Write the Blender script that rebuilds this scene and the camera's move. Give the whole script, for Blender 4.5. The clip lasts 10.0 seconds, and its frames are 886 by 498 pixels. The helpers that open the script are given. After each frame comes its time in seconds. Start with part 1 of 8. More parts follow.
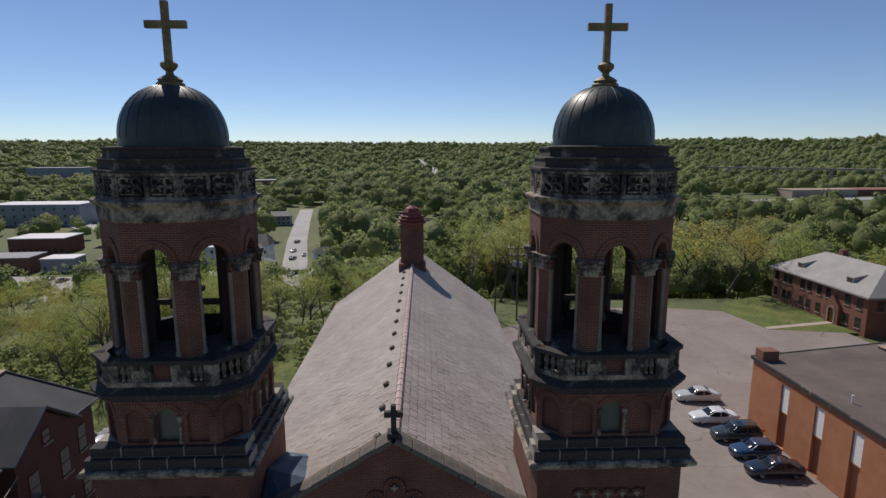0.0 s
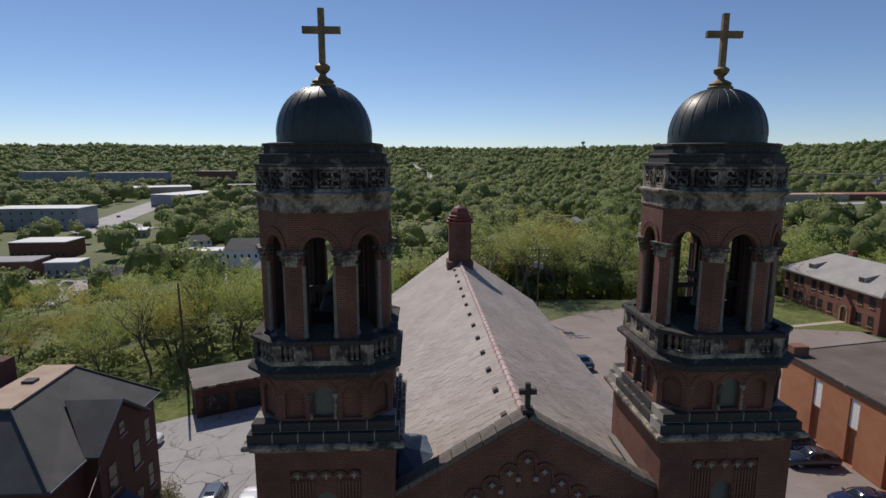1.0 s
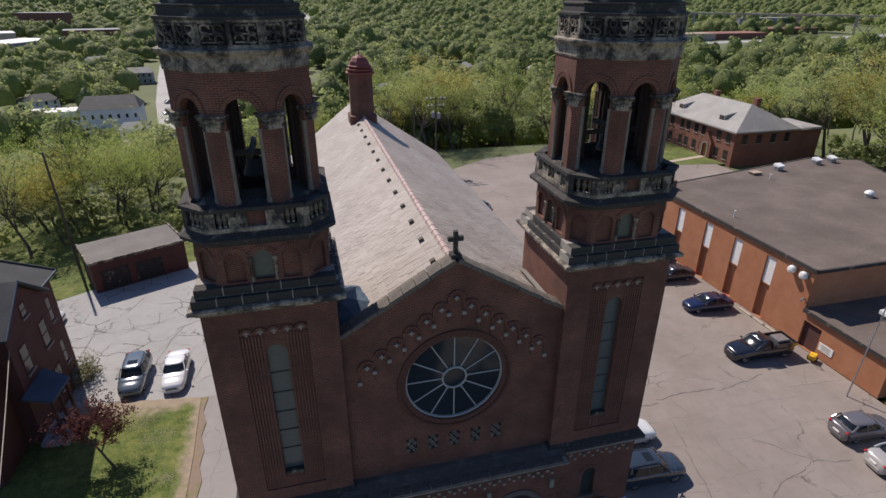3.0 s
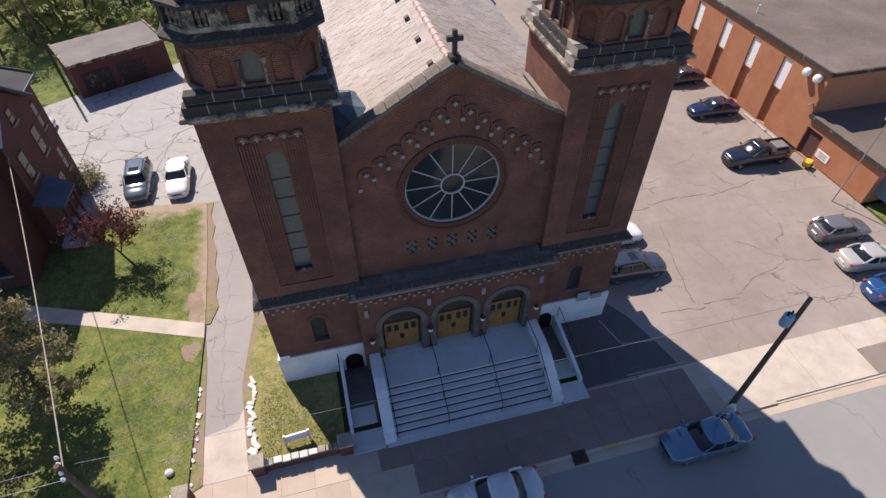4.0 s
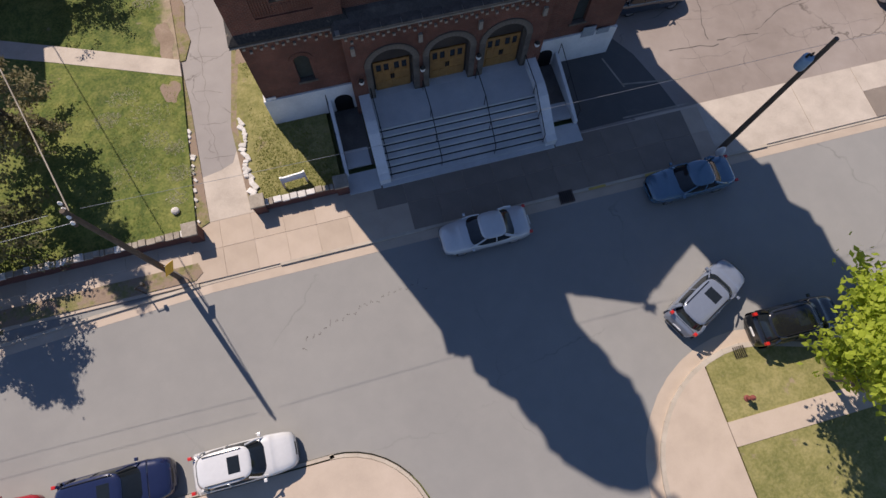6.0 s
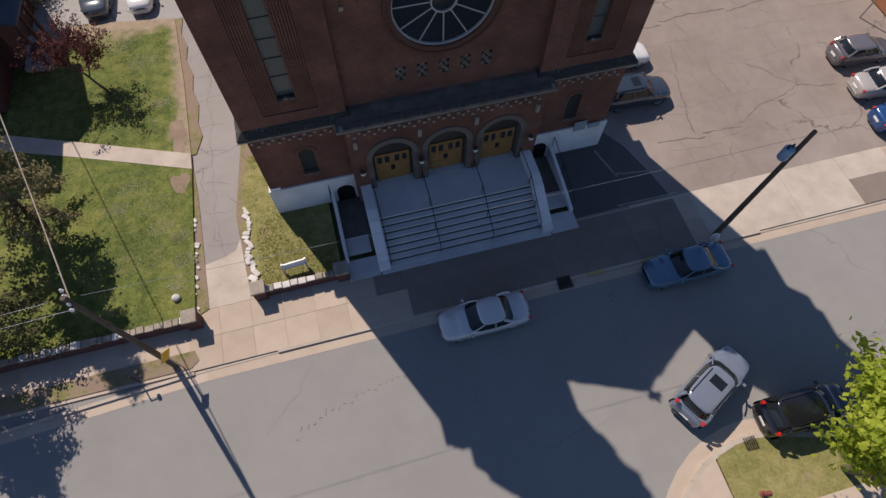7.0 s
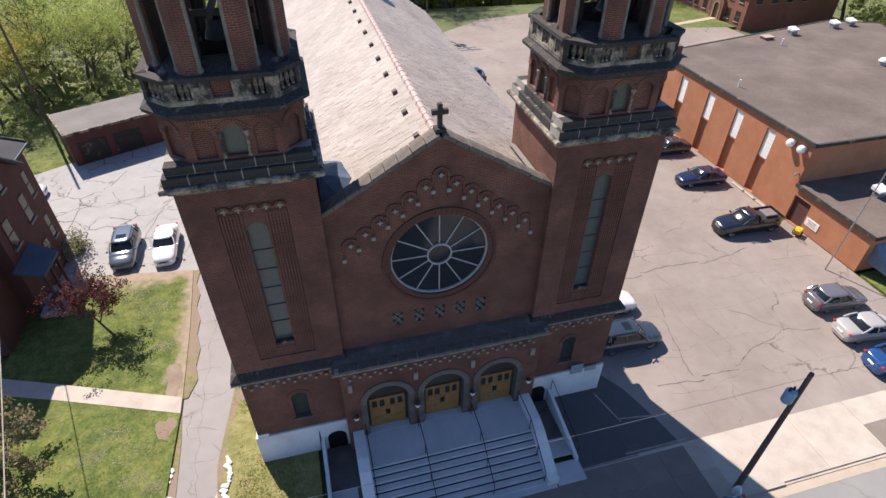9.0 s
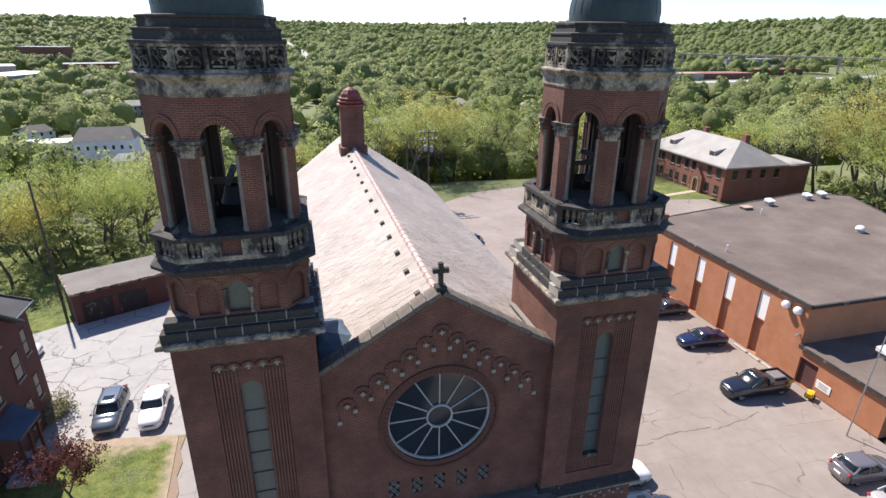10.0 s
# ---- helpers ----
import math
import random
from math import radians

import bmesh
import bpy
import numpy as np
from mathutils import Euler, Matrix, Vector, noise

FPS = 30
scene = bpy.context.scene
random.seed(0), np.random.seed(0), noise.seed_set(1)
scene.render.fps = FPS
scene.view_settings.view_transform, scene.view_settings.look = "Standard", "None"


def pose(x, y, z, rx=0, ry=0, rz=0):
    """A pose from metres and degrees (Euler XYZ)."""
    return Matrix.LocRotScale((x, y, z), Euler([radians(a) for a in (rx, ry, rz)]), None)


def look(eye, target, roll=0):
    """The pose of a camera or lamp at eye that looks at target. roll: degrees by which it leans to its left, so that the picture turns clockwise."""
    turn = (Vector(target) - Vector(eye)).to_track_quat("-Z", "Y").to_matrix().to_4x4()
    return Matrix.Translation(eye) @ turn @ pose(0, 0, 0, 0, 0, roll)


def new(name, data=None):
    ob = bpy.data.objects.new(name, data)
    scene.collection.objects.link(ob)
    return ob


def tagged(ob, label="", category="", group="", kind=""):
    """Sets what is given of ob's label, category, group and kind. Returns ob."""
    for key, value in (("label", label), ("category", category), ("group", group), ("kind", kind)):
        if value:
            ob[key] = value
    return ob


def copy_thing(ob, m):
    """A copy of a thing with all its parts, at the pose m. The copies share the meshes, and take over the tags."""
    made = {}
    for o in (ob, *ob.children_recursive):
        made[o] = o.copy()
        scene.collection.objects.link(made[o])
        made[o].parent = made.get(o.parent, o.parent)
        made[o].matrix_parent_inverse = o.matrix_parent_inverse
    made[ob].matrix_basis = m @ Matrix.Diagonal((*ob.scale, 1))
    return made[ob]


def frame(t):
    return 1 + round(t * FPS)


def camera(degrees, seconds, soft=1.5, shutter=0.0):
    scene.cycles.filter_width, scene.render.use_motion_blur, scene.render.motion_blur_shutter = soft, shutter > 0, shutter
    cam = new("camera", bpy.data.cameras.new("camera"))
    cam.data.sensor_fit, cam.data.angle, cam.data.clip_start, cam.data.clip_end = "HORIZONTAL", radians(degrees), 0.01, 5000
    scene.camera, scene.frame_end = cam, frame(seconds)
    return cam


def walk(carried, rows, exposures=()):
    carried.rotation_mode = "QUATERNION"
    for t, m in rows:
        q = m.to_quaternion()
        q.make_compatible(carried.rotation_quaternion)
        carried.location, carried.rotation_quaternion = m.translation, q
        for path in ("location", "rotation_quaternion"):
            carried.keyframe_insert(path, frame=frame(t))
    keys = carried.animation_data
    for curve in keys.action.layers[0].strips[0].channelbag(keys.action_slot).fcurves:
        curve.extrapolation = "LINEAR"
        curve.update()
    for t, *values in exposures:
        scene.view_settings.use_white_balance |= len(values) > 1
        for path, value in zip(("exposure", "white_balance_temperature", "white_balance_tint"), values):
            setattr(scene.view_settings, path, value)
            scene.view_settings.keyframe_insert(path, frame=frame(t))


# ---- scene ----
cam = camera(78.0, 10.0)
PATH = [
    (0, (1.088, -17.071, 27.539), (1.156, -15.103, 27.189), -0.1),
    (0.5, (-1.789, -17.852, 27.363), (-1.711, -15.882, 27.027), -0.2),
    (1, (-4.011, -18.399, 27.248), (-3.914, -16.429, 26.915), -0.0),
    (1.5, (-5.071, -18.741, 27.134), (-4.955, -16.772, 26.801), 0.2),
    (1.6, (-5.174, -18.826, 27.138), (-5.056, -16.858, 26.803), 0.3),
    (1.7, (-5.196, -18.888, 27.174), (-5.034, -16.924, 26.838), 0.4),
    (1.8, (-5.233, -18.881, 27.229), (-4.904, -16.937, 26.894), 0.3),
    (1.9, (-5.248, -18.906, 27.287), (-4.786, -16.989, 26.95), 0.2),
    (2, (-5.291, -18.867, 27.357), (-4.792, -16.96, 27.019), 0.2),
    (2.2, (-5.355, -18.973, 27.405), (-4.857, -17.067, 27.059), 0.2),
    (2.5, (-5.395, -18.941, 27.555), (-4.909, -17.072, 27.035), 0.1),
    (2.7, (-5.465, -18.933, 27.624), (-4.991, -17.103, 26.97), 0.1),
    (3.8, (-5.433, -18.845, 27.589), (-5.051, -17.387, 26.274), 0.1),
    (4, (-5.452, -18.879, 27.647), (-5.092, -17.513, 26.231), 0.2),
    (4.5, (-5.374, -18.767, 27.588), (-5.079, -17.661, 25.948), 0.3),
    (5, (-5.403, -18.5, 27.327), (-5.163, -17.661, 25.527), 1.2),
    (5.5, (-5.429, -18.207, 27.333), (-5.215, -17.509, 25.471), 2.3),
    (5.7, (-5.393, -18.073, 27.343), (-5.209, -17.506, 25.434), 3.2),
    (6.8, (-5.116, -18.133, 27.51), (-4.901, -17.409, 25.658), 1.7),
    (7, (-5.089, -18.2, 27.515), (-4.843, -17.344, 25.724), 1.2),
    (7.5, (-5.066, -18.283, 27.473), (-4.772, -17.252, 25.785), 1.0),
    (8, (-5.104, -18.329, 27.391), (-4.802, -17.288, 25.711), 1.2),
    (8.5, (-4.993, -18.327, 27.421), (-4.632, -17.044, 25.93), 0.8),
    (9, (-4.891, -18.304, 27.457), (-4.477, -16.792, 26.215), 0.6),
    (9.5, (-4.869, -18.326, 27.386), (-4.414, -16.641, 26.409), 0.6),
    (10, (-4.948, -18.371, 27.271), (-4.462, -16.575, 26.538), 0.7),
]
EXPOSURES = [(0.0, -0.42, 6350, 14), (2.2, -0.42, 6350, 14), (2.7, -0.28, 6350, 14), (3.6, 0.58, 6600, 17), (4.5, 0.55, 6620, 17), (5.0, 0.46, 6650, 17), (5.7, 0.3, 6700, 17), (6.8, -0.04, 6800, 17), (7.5, 0.3, 6700, 17), (8.0, 0.44, 6600, 16), (8.5, 0.58, 6550, 16), (9.0, 0.76, 6500, 15), (10.0, 0.92, 6350, 14)]
walk(cam, [(t, look(eye, target, roll)) for t, eye, target, roll in PATH], EXPOSURES)

# ---- light: clear spring sky, one sun from behind the church ----
SUN_WAY = Vector((0.36, -0.835, -1.0)).normalized()
world = bpy.data.worlds.new("sky")
scene.world = world
world.use_nodes = True
wn = world.node_tree.nodes
sky = wn.new("ShaderNodeTexSky")
sky.sky_type = "NISHITA"
sky.sun_disc = False
sky.sun_elevation = math.asin(-SUN_WAY.z)
sky.sun_rotation = math.atan2(-SUN_WAY.x, -SUN_WAY.y)
sky.altitude = 200
sky.air_density = 0.72
sky.dust_density = 0.05
sky.ozone_density = 4.0
wn["Background"].inputs["Strength"].default_value = 0.116
world.node_tree.links.new(sky.outputs["Color"], wn["Background"].inputs["Color"])
sun = bpy.data.lights.new("sun", "SUN")
sun.energy = 5.0
sun.angle = radians(0.5)
sun.color = (1.0, 0.91, 0.79)
sun_ob = new("sun", sun)
sun_ob.matrix_basis = look((0, 0, 60), Vector((0, 0, 60)) + SUN_WAY)

# ---- materials ----
class Nodes:
    """A small builder for one procedural material."""

    def __init__(self, name, rough=0.8, metal=0.0):
        self.m = bpy.data.materials.new(name)
        self.m.use_nodes = True
        self.t = self.m.node_tree
        self.b = self.t.nodes["Principled BSDF"]
        self.b.inputs["Roughness"].default_value = rough
        self.b.inputs["Metallic"].default_value = metal

    def n(self, kind, **put):
        node = self.t.nodes.new(kind)
        for key, value in put.items():
            node.inputs[key.replace("_", " ")].default_value = value
        return node

    def l(self, a, b):
        self.t.links.new(a, b)

    def uv(self):
        return self.n("ShaderNodeUVMap").outputs[0]

    def pos(self):
        return self.n("ShaderNodeTexCoord").outputs["Object"]

    def noise(self, scale, vec, detail=5.0, rough=0.6):
        node = self.n("ShaderNodeTexNoise", Scale=scale, Detail=detail, Roughness=rough)
        self.l(vec, node.inputs["Vector"])
        return node.outputs["Fac"]

    def ramp(self, fac, stops):
        node = self.n("ShaderNodeValToRGB")
        ramp = node.color_ramp
        while len(ramp.elements) < len(stops):
            ramp.elements.new(0.5)
        for e, (p, c) in zip(ramp.elements, stops):
            e.position, e.color = p, (*c, 1)
        self.l(fac, node.inputs[0])
        return node.outputs[0]

    def mix(self, fac, a, b, kind="MIX"):
        node = self.n("ShaderNodeMix")
        node.data_type, node.blend_type = "RGBA", kind
        for value, slot in ((fac, 0), (a, 6), (b, 7)):
            if isinstance(value, (int, float)):
                node.inputs[slot].default_value = value
            elif isinstance(value, tuple):
                node.inputs[slot].default_value = (*value, 1)
            else:
                self.l(value, node.inputs[slot])
        return node.outputs[2]

    def rand(self, by="object"):
        if by == "object":
            return self.n("ShaderNodeObjectInfo").outputs["Random"]
        return self.n("ShaderNodeNewGeometry").outputs["Random Per Island"]

    def color(self, out):
        self.l(out, self.b.inputs["Base Color"])

    def rough(self, fac, lo, hi):
        node = self.n("ShaderNodeMapRange", To_Min=lo, To_Max=hi)
        self.l(fac, node.inputs["Value"])
        self.l(node.outputs[0], self.b.inputs["Roughness"])

    def bump(self, height, strength=0.4, dist=0.02):
        node = self.n("ShaderNodeBump", Strength=strength, Distance=dist)
        self.l(height, node.inputs["Height"])
        self.l(node.outputs[0], self.b.inputs["Normal"])


def two_scale(name, lo, mid, hi, fine=30.0, coarse=1.2, rough=0.85, bump=0.3, dist=0.01, metal=0.0, island=0.0, obj=0.0):
    """A surface with grain and larger stains between three colours."""
    k = Nodes(name, rough, metal)
    v = k.pos()
    a, b = k.noise(fine, v), k.noise(coarse, v)
    base = k.ramp(b, [(0.3, lo), (0.52, mid), (0.72, hi)])
    base = k.mix(0.35, base, k.ramp(a, [(0.3, lo), (0.7, hi)]))
    if island:
        base = k.mix(island, base, k.ramp(k.rand("island"), [(0.0, lo), (0.5, mid), (1.0, hi)]))
    if obj:
        base = k.mix(obj, base, k.ramp(k.rand(), [(0.0, lo), (0.5, mid), (1.0, hi)]))
    k.color(base)
    k.rough(a, max(0.05, rough - 0.12), min(1.0, rough + 0.1))
    if bump:
        k.bump(a, bump, dist)
    return k.m


def brickwork(name, c1, c2, mortar, stain):
    k = Nodes(name, 0.9)
    uv = k.uv()
    br = k.n("ShaderNodeTexBrick", Scale=1.0, Mortar_Size=0.010, Mortar_Smooth=0.1, Bias=0.0, Brick_Width=0.215, Row_Height=0.075,
             Color1=(*c1, 1), Color2=(*c2, 1), Mortar=(*mortar, 1))
    k.l(uv, br.inputs["Vector"])
    v = k.pos()
    big, fine = k.noise(0.6, v, 6.0), k.noise(14.0, v)
    col = k.mix(k.ramp(big, [(0.38, (0, 0, 0)), (0.66, (0.85, 0.85, 0.85))]), br.outputs["Color"], stain)
    col = k.mix(0.25, col, k.ramp(fine, [(0.3, c1), (0.7, c2)]))
    k.color(col)
    k.bump(br.outputs["Fac"], -0.35, 0.008)
    return k.m


def plain(name, color, rough=0.5, metal=0.0, vary=0.12, coat=0.0):
    """A painted or moulded surface with slight wear."""
    k = Nodes(name, rough, metal)
    v = k.pos()
    a = k.noise(6.0, v)
    dark, light = tuple(c * (1 - vary) for c in color), tuple(min(1.0, c * (1 + vary)) for c in color)
    k.color(k.ramp(a, [(0.3, dark), (0.7, light)]))
    k.rough(k.noise(4.0, v), max(0.03, rough - 0.06), min(1.0, rough + 0.06))
    k.b.inputs["Coat Weight"].default_value = coat
    k.b.inputs["Coat Roughness"].default_value = 0.06
    return k.m


def foliage(name, lo, mid, hi, by="island"):
    k = Nodes(name, 0.65)
    v = k.pos()
    if by == "tone":
        at = k.n("ShaderNodeAttribute")
        at.attribute_name = "tone"
        c = k.ramp(at.outputs["Fac"], [(0.0, lo), (0.5, mid), (1.0, hi)])
        c = k.mix(0.3, c, k.ramp(k.noise(0.6, v), [(0.3, lo), (0.7, hi)]))
        grain = k.noise(1.6, v, 4.0)
        c = k.mix(0.3, c, k.ramp(grain, [(0.35, lo), (0.65, hi)]))
        k.bump(grain, 0.8, 0.6)
    else:
        c = k.ramp(k.rand(by), [(0.0, lo), (0.5, mid), (1.0, hi)])
        own = k.n("ShaderNodeObjectInfo").outputs["Random"]
        c = k.mix(0.45, c, k.ramp(own, [(0.0, lo), (0.35, mid), (0.7, hi), (1.0, (hi[0], hi[1] * 0.82, hi[2] * 1.3))]))
    c = k.mix(0.4, c, k.ramp(k.noise(0.35, v), [(0.3, lo), (0.7, hi)]))
    k.color(c)
    k.b.inputs["Specular IOR Level"].default_value = 0.25
    tr = k.n("ShaderNodeBsdfTranslucent")
    k.l(c, tr.inputs["Color"])
    mixs = k.n("ShaderNodeMixShader")
    mixs.inputs[0].default_value = 0.58
    out = k.t.nodes["Material Output"]
    k.l(k.b.outputs[0], mixs.inputs[1])
    k.l(tr.outputs[0], mixs.inputs[2])
    k.l(mixs.outputs[0], out.inputs["Surface"])
    return k.m


def cracked(name, lo, mid, hi, crack, scale, width=0.02, patch=None):
    """Asphalt or concrete with patches, stains and a net of cracks."""
    k = Nodes(name, 0.93)
    v = k.pos()
    fine, big, mid_n = k.noise(40.0, v), k.noise(0.12, v, 6.0), k.noise(1.1, v, 6.0)
    c = k.ramp(big, [(0.3, lo), (0.5, mid), (0.7, hi)])
    c = k.mix(0.3, c, k.ramp(mid_n, [(0.3, lo), (0.7, hi)]))
    c = k.mix(0.25, c, k.ramp(fine, [(0.25, lo), (0.75, hi)]))
    warp = k.n("ShaderNodeTexNoise", Scale=0.5, Detail=5.0)
    k.l(v, warp.inputs["Vector"])
    add = k.n("ShaderNodeMixRGB")
    add.blend_type = "LINEAR_LIGHT"
    add.inputs[0].default_value = 1.6
    k.l(v, add.inputs[1])
    k.l(warp.outputs["Color"], add.inputs[2])
    vo = k.n("ShaderNodeTexVoronoi", Scale=scale)
    vo.feature = "DISTANCE_TO_EDGE"
    k.l(add.outputs[0], vo.inputs["Vector"])
    line = k.ramp(vo.outputs["Distance"], [(0.0, (1, 1, 1)), (width, (0, 0, 0))])
    gate = k.ramp(k.noise(0.25, v, 3.0), [(0.45, (0, 0, 0)), (0.6, (1, 1, 1))])
    both = k.mix(1.0, line, gate, "MULTIPLY")
    c = k.mix(both, c, crack)
    if patch:
        cell = k.n("ShaderNodeTexVoronoi", Scale=0.16)
        k.l(v, cell.inputs["Vector"])
        pick = k.ramp(cell.outputs["Color"], [(0.62, (0, 0, 0)), (0.66, (0.7, 0.7, 0.7))])
        c = k.mix(pick, c, patch)
    k.color(c)
    k.bump(fine, 0.25, 0.01)
    return k.m


def sooted(name, black):
    """Pale limestone under patches of soot."""
    k = Nodes(name, 0.9)
    v = k.pos()
    big, fine = k.noise(1.5, v, 8.0, 0.66), k.noise(11.0, v)
    stone = k.ramp(fine, [(0.3, (0.2, 0.165, 0.125)), (0.7, (0.45, 0.39, 0.305))])
    soot = k.ramp(fine, [(0.3, (0.02, 0.019, 0.019)), (0.75, (0.065, 0.058, 0.052))])
    k.color(k.mix(k.ramp(big, [(black - 0.08, (0, 0, 0)), (black + 0.08, (1, 1, 1))]), soot, stone))
    k.bump(fine, 0.5, 0.02)
    return k.m


BRICK = brickwork("church_brick", (0.205, 0.06, 0.036), (0.105, 0.034, 0.024), (0.26, 0.185, 0.14), (0.06, 0.032, 0.025))
BRICK_RUBBED = brickwork("pale_rubbed_brick", (0.3, 0.13, 0.085), (0.2, 0.08, 0.052), (0.26, 0.19, 0.145), (0.12, 0.055, 0.038))
BRICK_SOOT_SHADE = brickwork("soot_and_shade_dark_brick", (0.055, 0.024, 0.019), (0.035, 0.018, 0.015), (0.06, 0.05, 0.043), (0.02, 0.014, 0.013))
BRICK_SHED = brickwork("dark_brick", (0.12, 0.04, 0.032), (0.09, 0.032, 0.028), (0.10, 0.07, 0.06), (0.07, 0.03, 0.026))
BRICK_HALL = brickwork("orange_brick", (0.5, 0.195, 0.088), (0.41, 0.152, 0.068), (0.4, 0.26, 0.17), (0.34, 0.135, 0.066))
BRICK_FLATS = brickwork("brown_brick", (0.24, 0.09, 0.055), (0.19, 0.07, 0.045), (0.22, 0.15, 0.11), (0.16, 0.07, 0.05))
STONE_DARK = sooted("sooty_stone", 0.66)
STONE_SOOT = sooted("patchy_sooty_limestone", 0.53)
STONE_BROWN = two_scale("brown_grey_stone", (0.06, 0.05, 0.045), (0.11, 0.095, 0.08), (0.2, 0.17, 0.14), 8, 1.4, 0.9, 0.5, 0.02)
STONE_PALE = sooted("weathered_limestone", 0.5)
STONE_JOINT = two_scale("lime_mortar", (0.22, 0.2, 0.17), (0.3, 0.28, 0.24), (0.4, 0.37, 0.32))
BLOCK = two_scale("pale_block", (0.18, 0.155, 0.125), (0.28, 0.245, 0.2), (0.4, 0.36, 0.305), 10, 2)
# near-black for interiors and recesses: their shade is put into the colour
SHADOWED = two_scale("inside_shade_dark", (0.03, 0.025, 0.022), (0.05, 0.04, 0.035), (0.08, 0.06, 0.05))
COPPER = two_scale("dark_green_copper", (0.014, 0.02, 0.019), (0.024, 0.034, 0.032), (0.055, 0.072, 0.064), 6, 0.8, 0.46, 0.15, 0.01, metal=0.1)
GILT = two_scale("worn_gilding", (0.07, 0.05, 0.03), (0.2, 0.14, 0.06), (0.34, 0.25, 0.12), 10, 2.5, 0.6, 0.2, 0.005, metal=0.2)
TILE_ROOF = two_scale("grey_rose_roof_tile", (0.16, 0.128, 0.108), (0.305, 0.262, 0.23), (0.45, 0.405, 0.365), 14, 0.34, 0.7, 0.3, 0.01, obj=0.2, island=0.3)
RIDGE_TILE = two_scale("pink_ridge_tile", (0.34, 0.23, 0.21), (0.44, 0.33, 0.3), (0.53, 0.42, 0.39), 12, 1.5, 0.75)
RED_TILE = two_scale("dark_red_tile", (0.14, 0.035, 0.03), (0.2, 0.05, 0.042), (0.28, 0.08, 0.065), 10, 1.5, 0.7)
FLASHING = two_scale("blue_grey_flashing", (0.08, 0.12, 0.17), (0.12, 0.18, 0.26), (0.2, 0.27, 0.34), 7, 1.5, 0.55)
WHITE_PAINT = two_scale("white_masonry_paint", (0.55, 0.56, 0.57), (0.7, 0.71, 0.72), (0.8, 0.8, 0.8), 12, 0.8, 0.8)
STEP_STONE = two_scale("pale_blue_concrete", (0.38, 0.40, 0.42), (0.47, 0.49, 0.51), (0.56, 0.57, 0.58), 20, 0.7, 0.85)
GLASS_DARK = plain("dark_window_glass", (0.02, 0.025, 0.03), 0.08)
GLASS_GREEN = plain("grey_green_frosted_glass", (0.09, 0.108, 0.105), 0.3)
GLASS_DIM = plain("dim_green_glass", (0.05, 0.058, 0.055), 0.25)
GLASS_SKY_WHITE = plain("painted_sky_white_glass", (0.82, 0.82, 0.8), 0.35)
GLASS_CAR = plain("tinted_car_glass", (0.012, 0.016, 0.02), 0.06)
LEAD = plain("pale_window_bar", (0.42, 0.42, 0.41), 0.6)
OAK = two_scale("golden_oak", (0.2, 0.1, 0.028), (0.3, 0.155, 0.045), (0.4, 0.215, 0.068), 18, 3.0, 0.45)
IRON = plain("black_iron", (0.015, 0.015, 0.016), 0.5, 0.4)
STEEL = plain("dull_steel", (0.38, 0.39, 0.4), 0.4, 0.7)
WHITE = plain("white_enamel", (0.8, 0.8, 0.79), 0.4)
LAMP_GLASS = plain("frosted_lamp_globe", (0.75, 0.74, 0.7), 0.3)
ASPHALT = cracked("street_asphalt", (0.205, 0.205, 0.202), (0.238, 0.236, 0.229), (0.272, 0.269, 0.258), (0.185, 0.183, 0.178), 0.08, 0.004)
ASPHALT_SHADE = cracked("shade_dark_asphalt", (0.06, 0.06, 0.062), (0.08, 0.08, 0.08), (0.105, 0.1, 0.098), (0.12, 0.11, 0.1), 0.3, 0.008)
LOT = cracked("old_parking_surface", (0.175, 0.143, 0.124), (0.245, 0.207, 0.184), (0.325, 0.284, 0.258), (0.10, 0.083, 0.072), 0.16, 0.008)
LOT_GREY = cracked("grey_cracked_lot", (0.255, 0.25, 0.246), (0.33, 0.325, 0.318), (0.41, 0.402, 0.39), (0.05, 0.046, 0.042), 0.42, 0.03)
WALK = two_scale("tan_pavement_concrete", (0.33, 0.27, 0.215), (0.43, 0.355, 0.285), (0.5, 0.42, 0.35), 25, 0.7, 0.92, 0.3, 0.01, obj=0.35)
KERB = two_scale("kerb_concrete", (0.32, 0.28, 0.23), (0.42, 0.37, 0.31), (0.5, 0.45, 0.38), 25, 1.0, 0.92)
DIRT = two_scale("bare_earth", (0.17, 0.12, 0.085), (0.24, 0.18, 0.13), (0.33, 0.26, 0.2), 12, 0.8, 0.95)
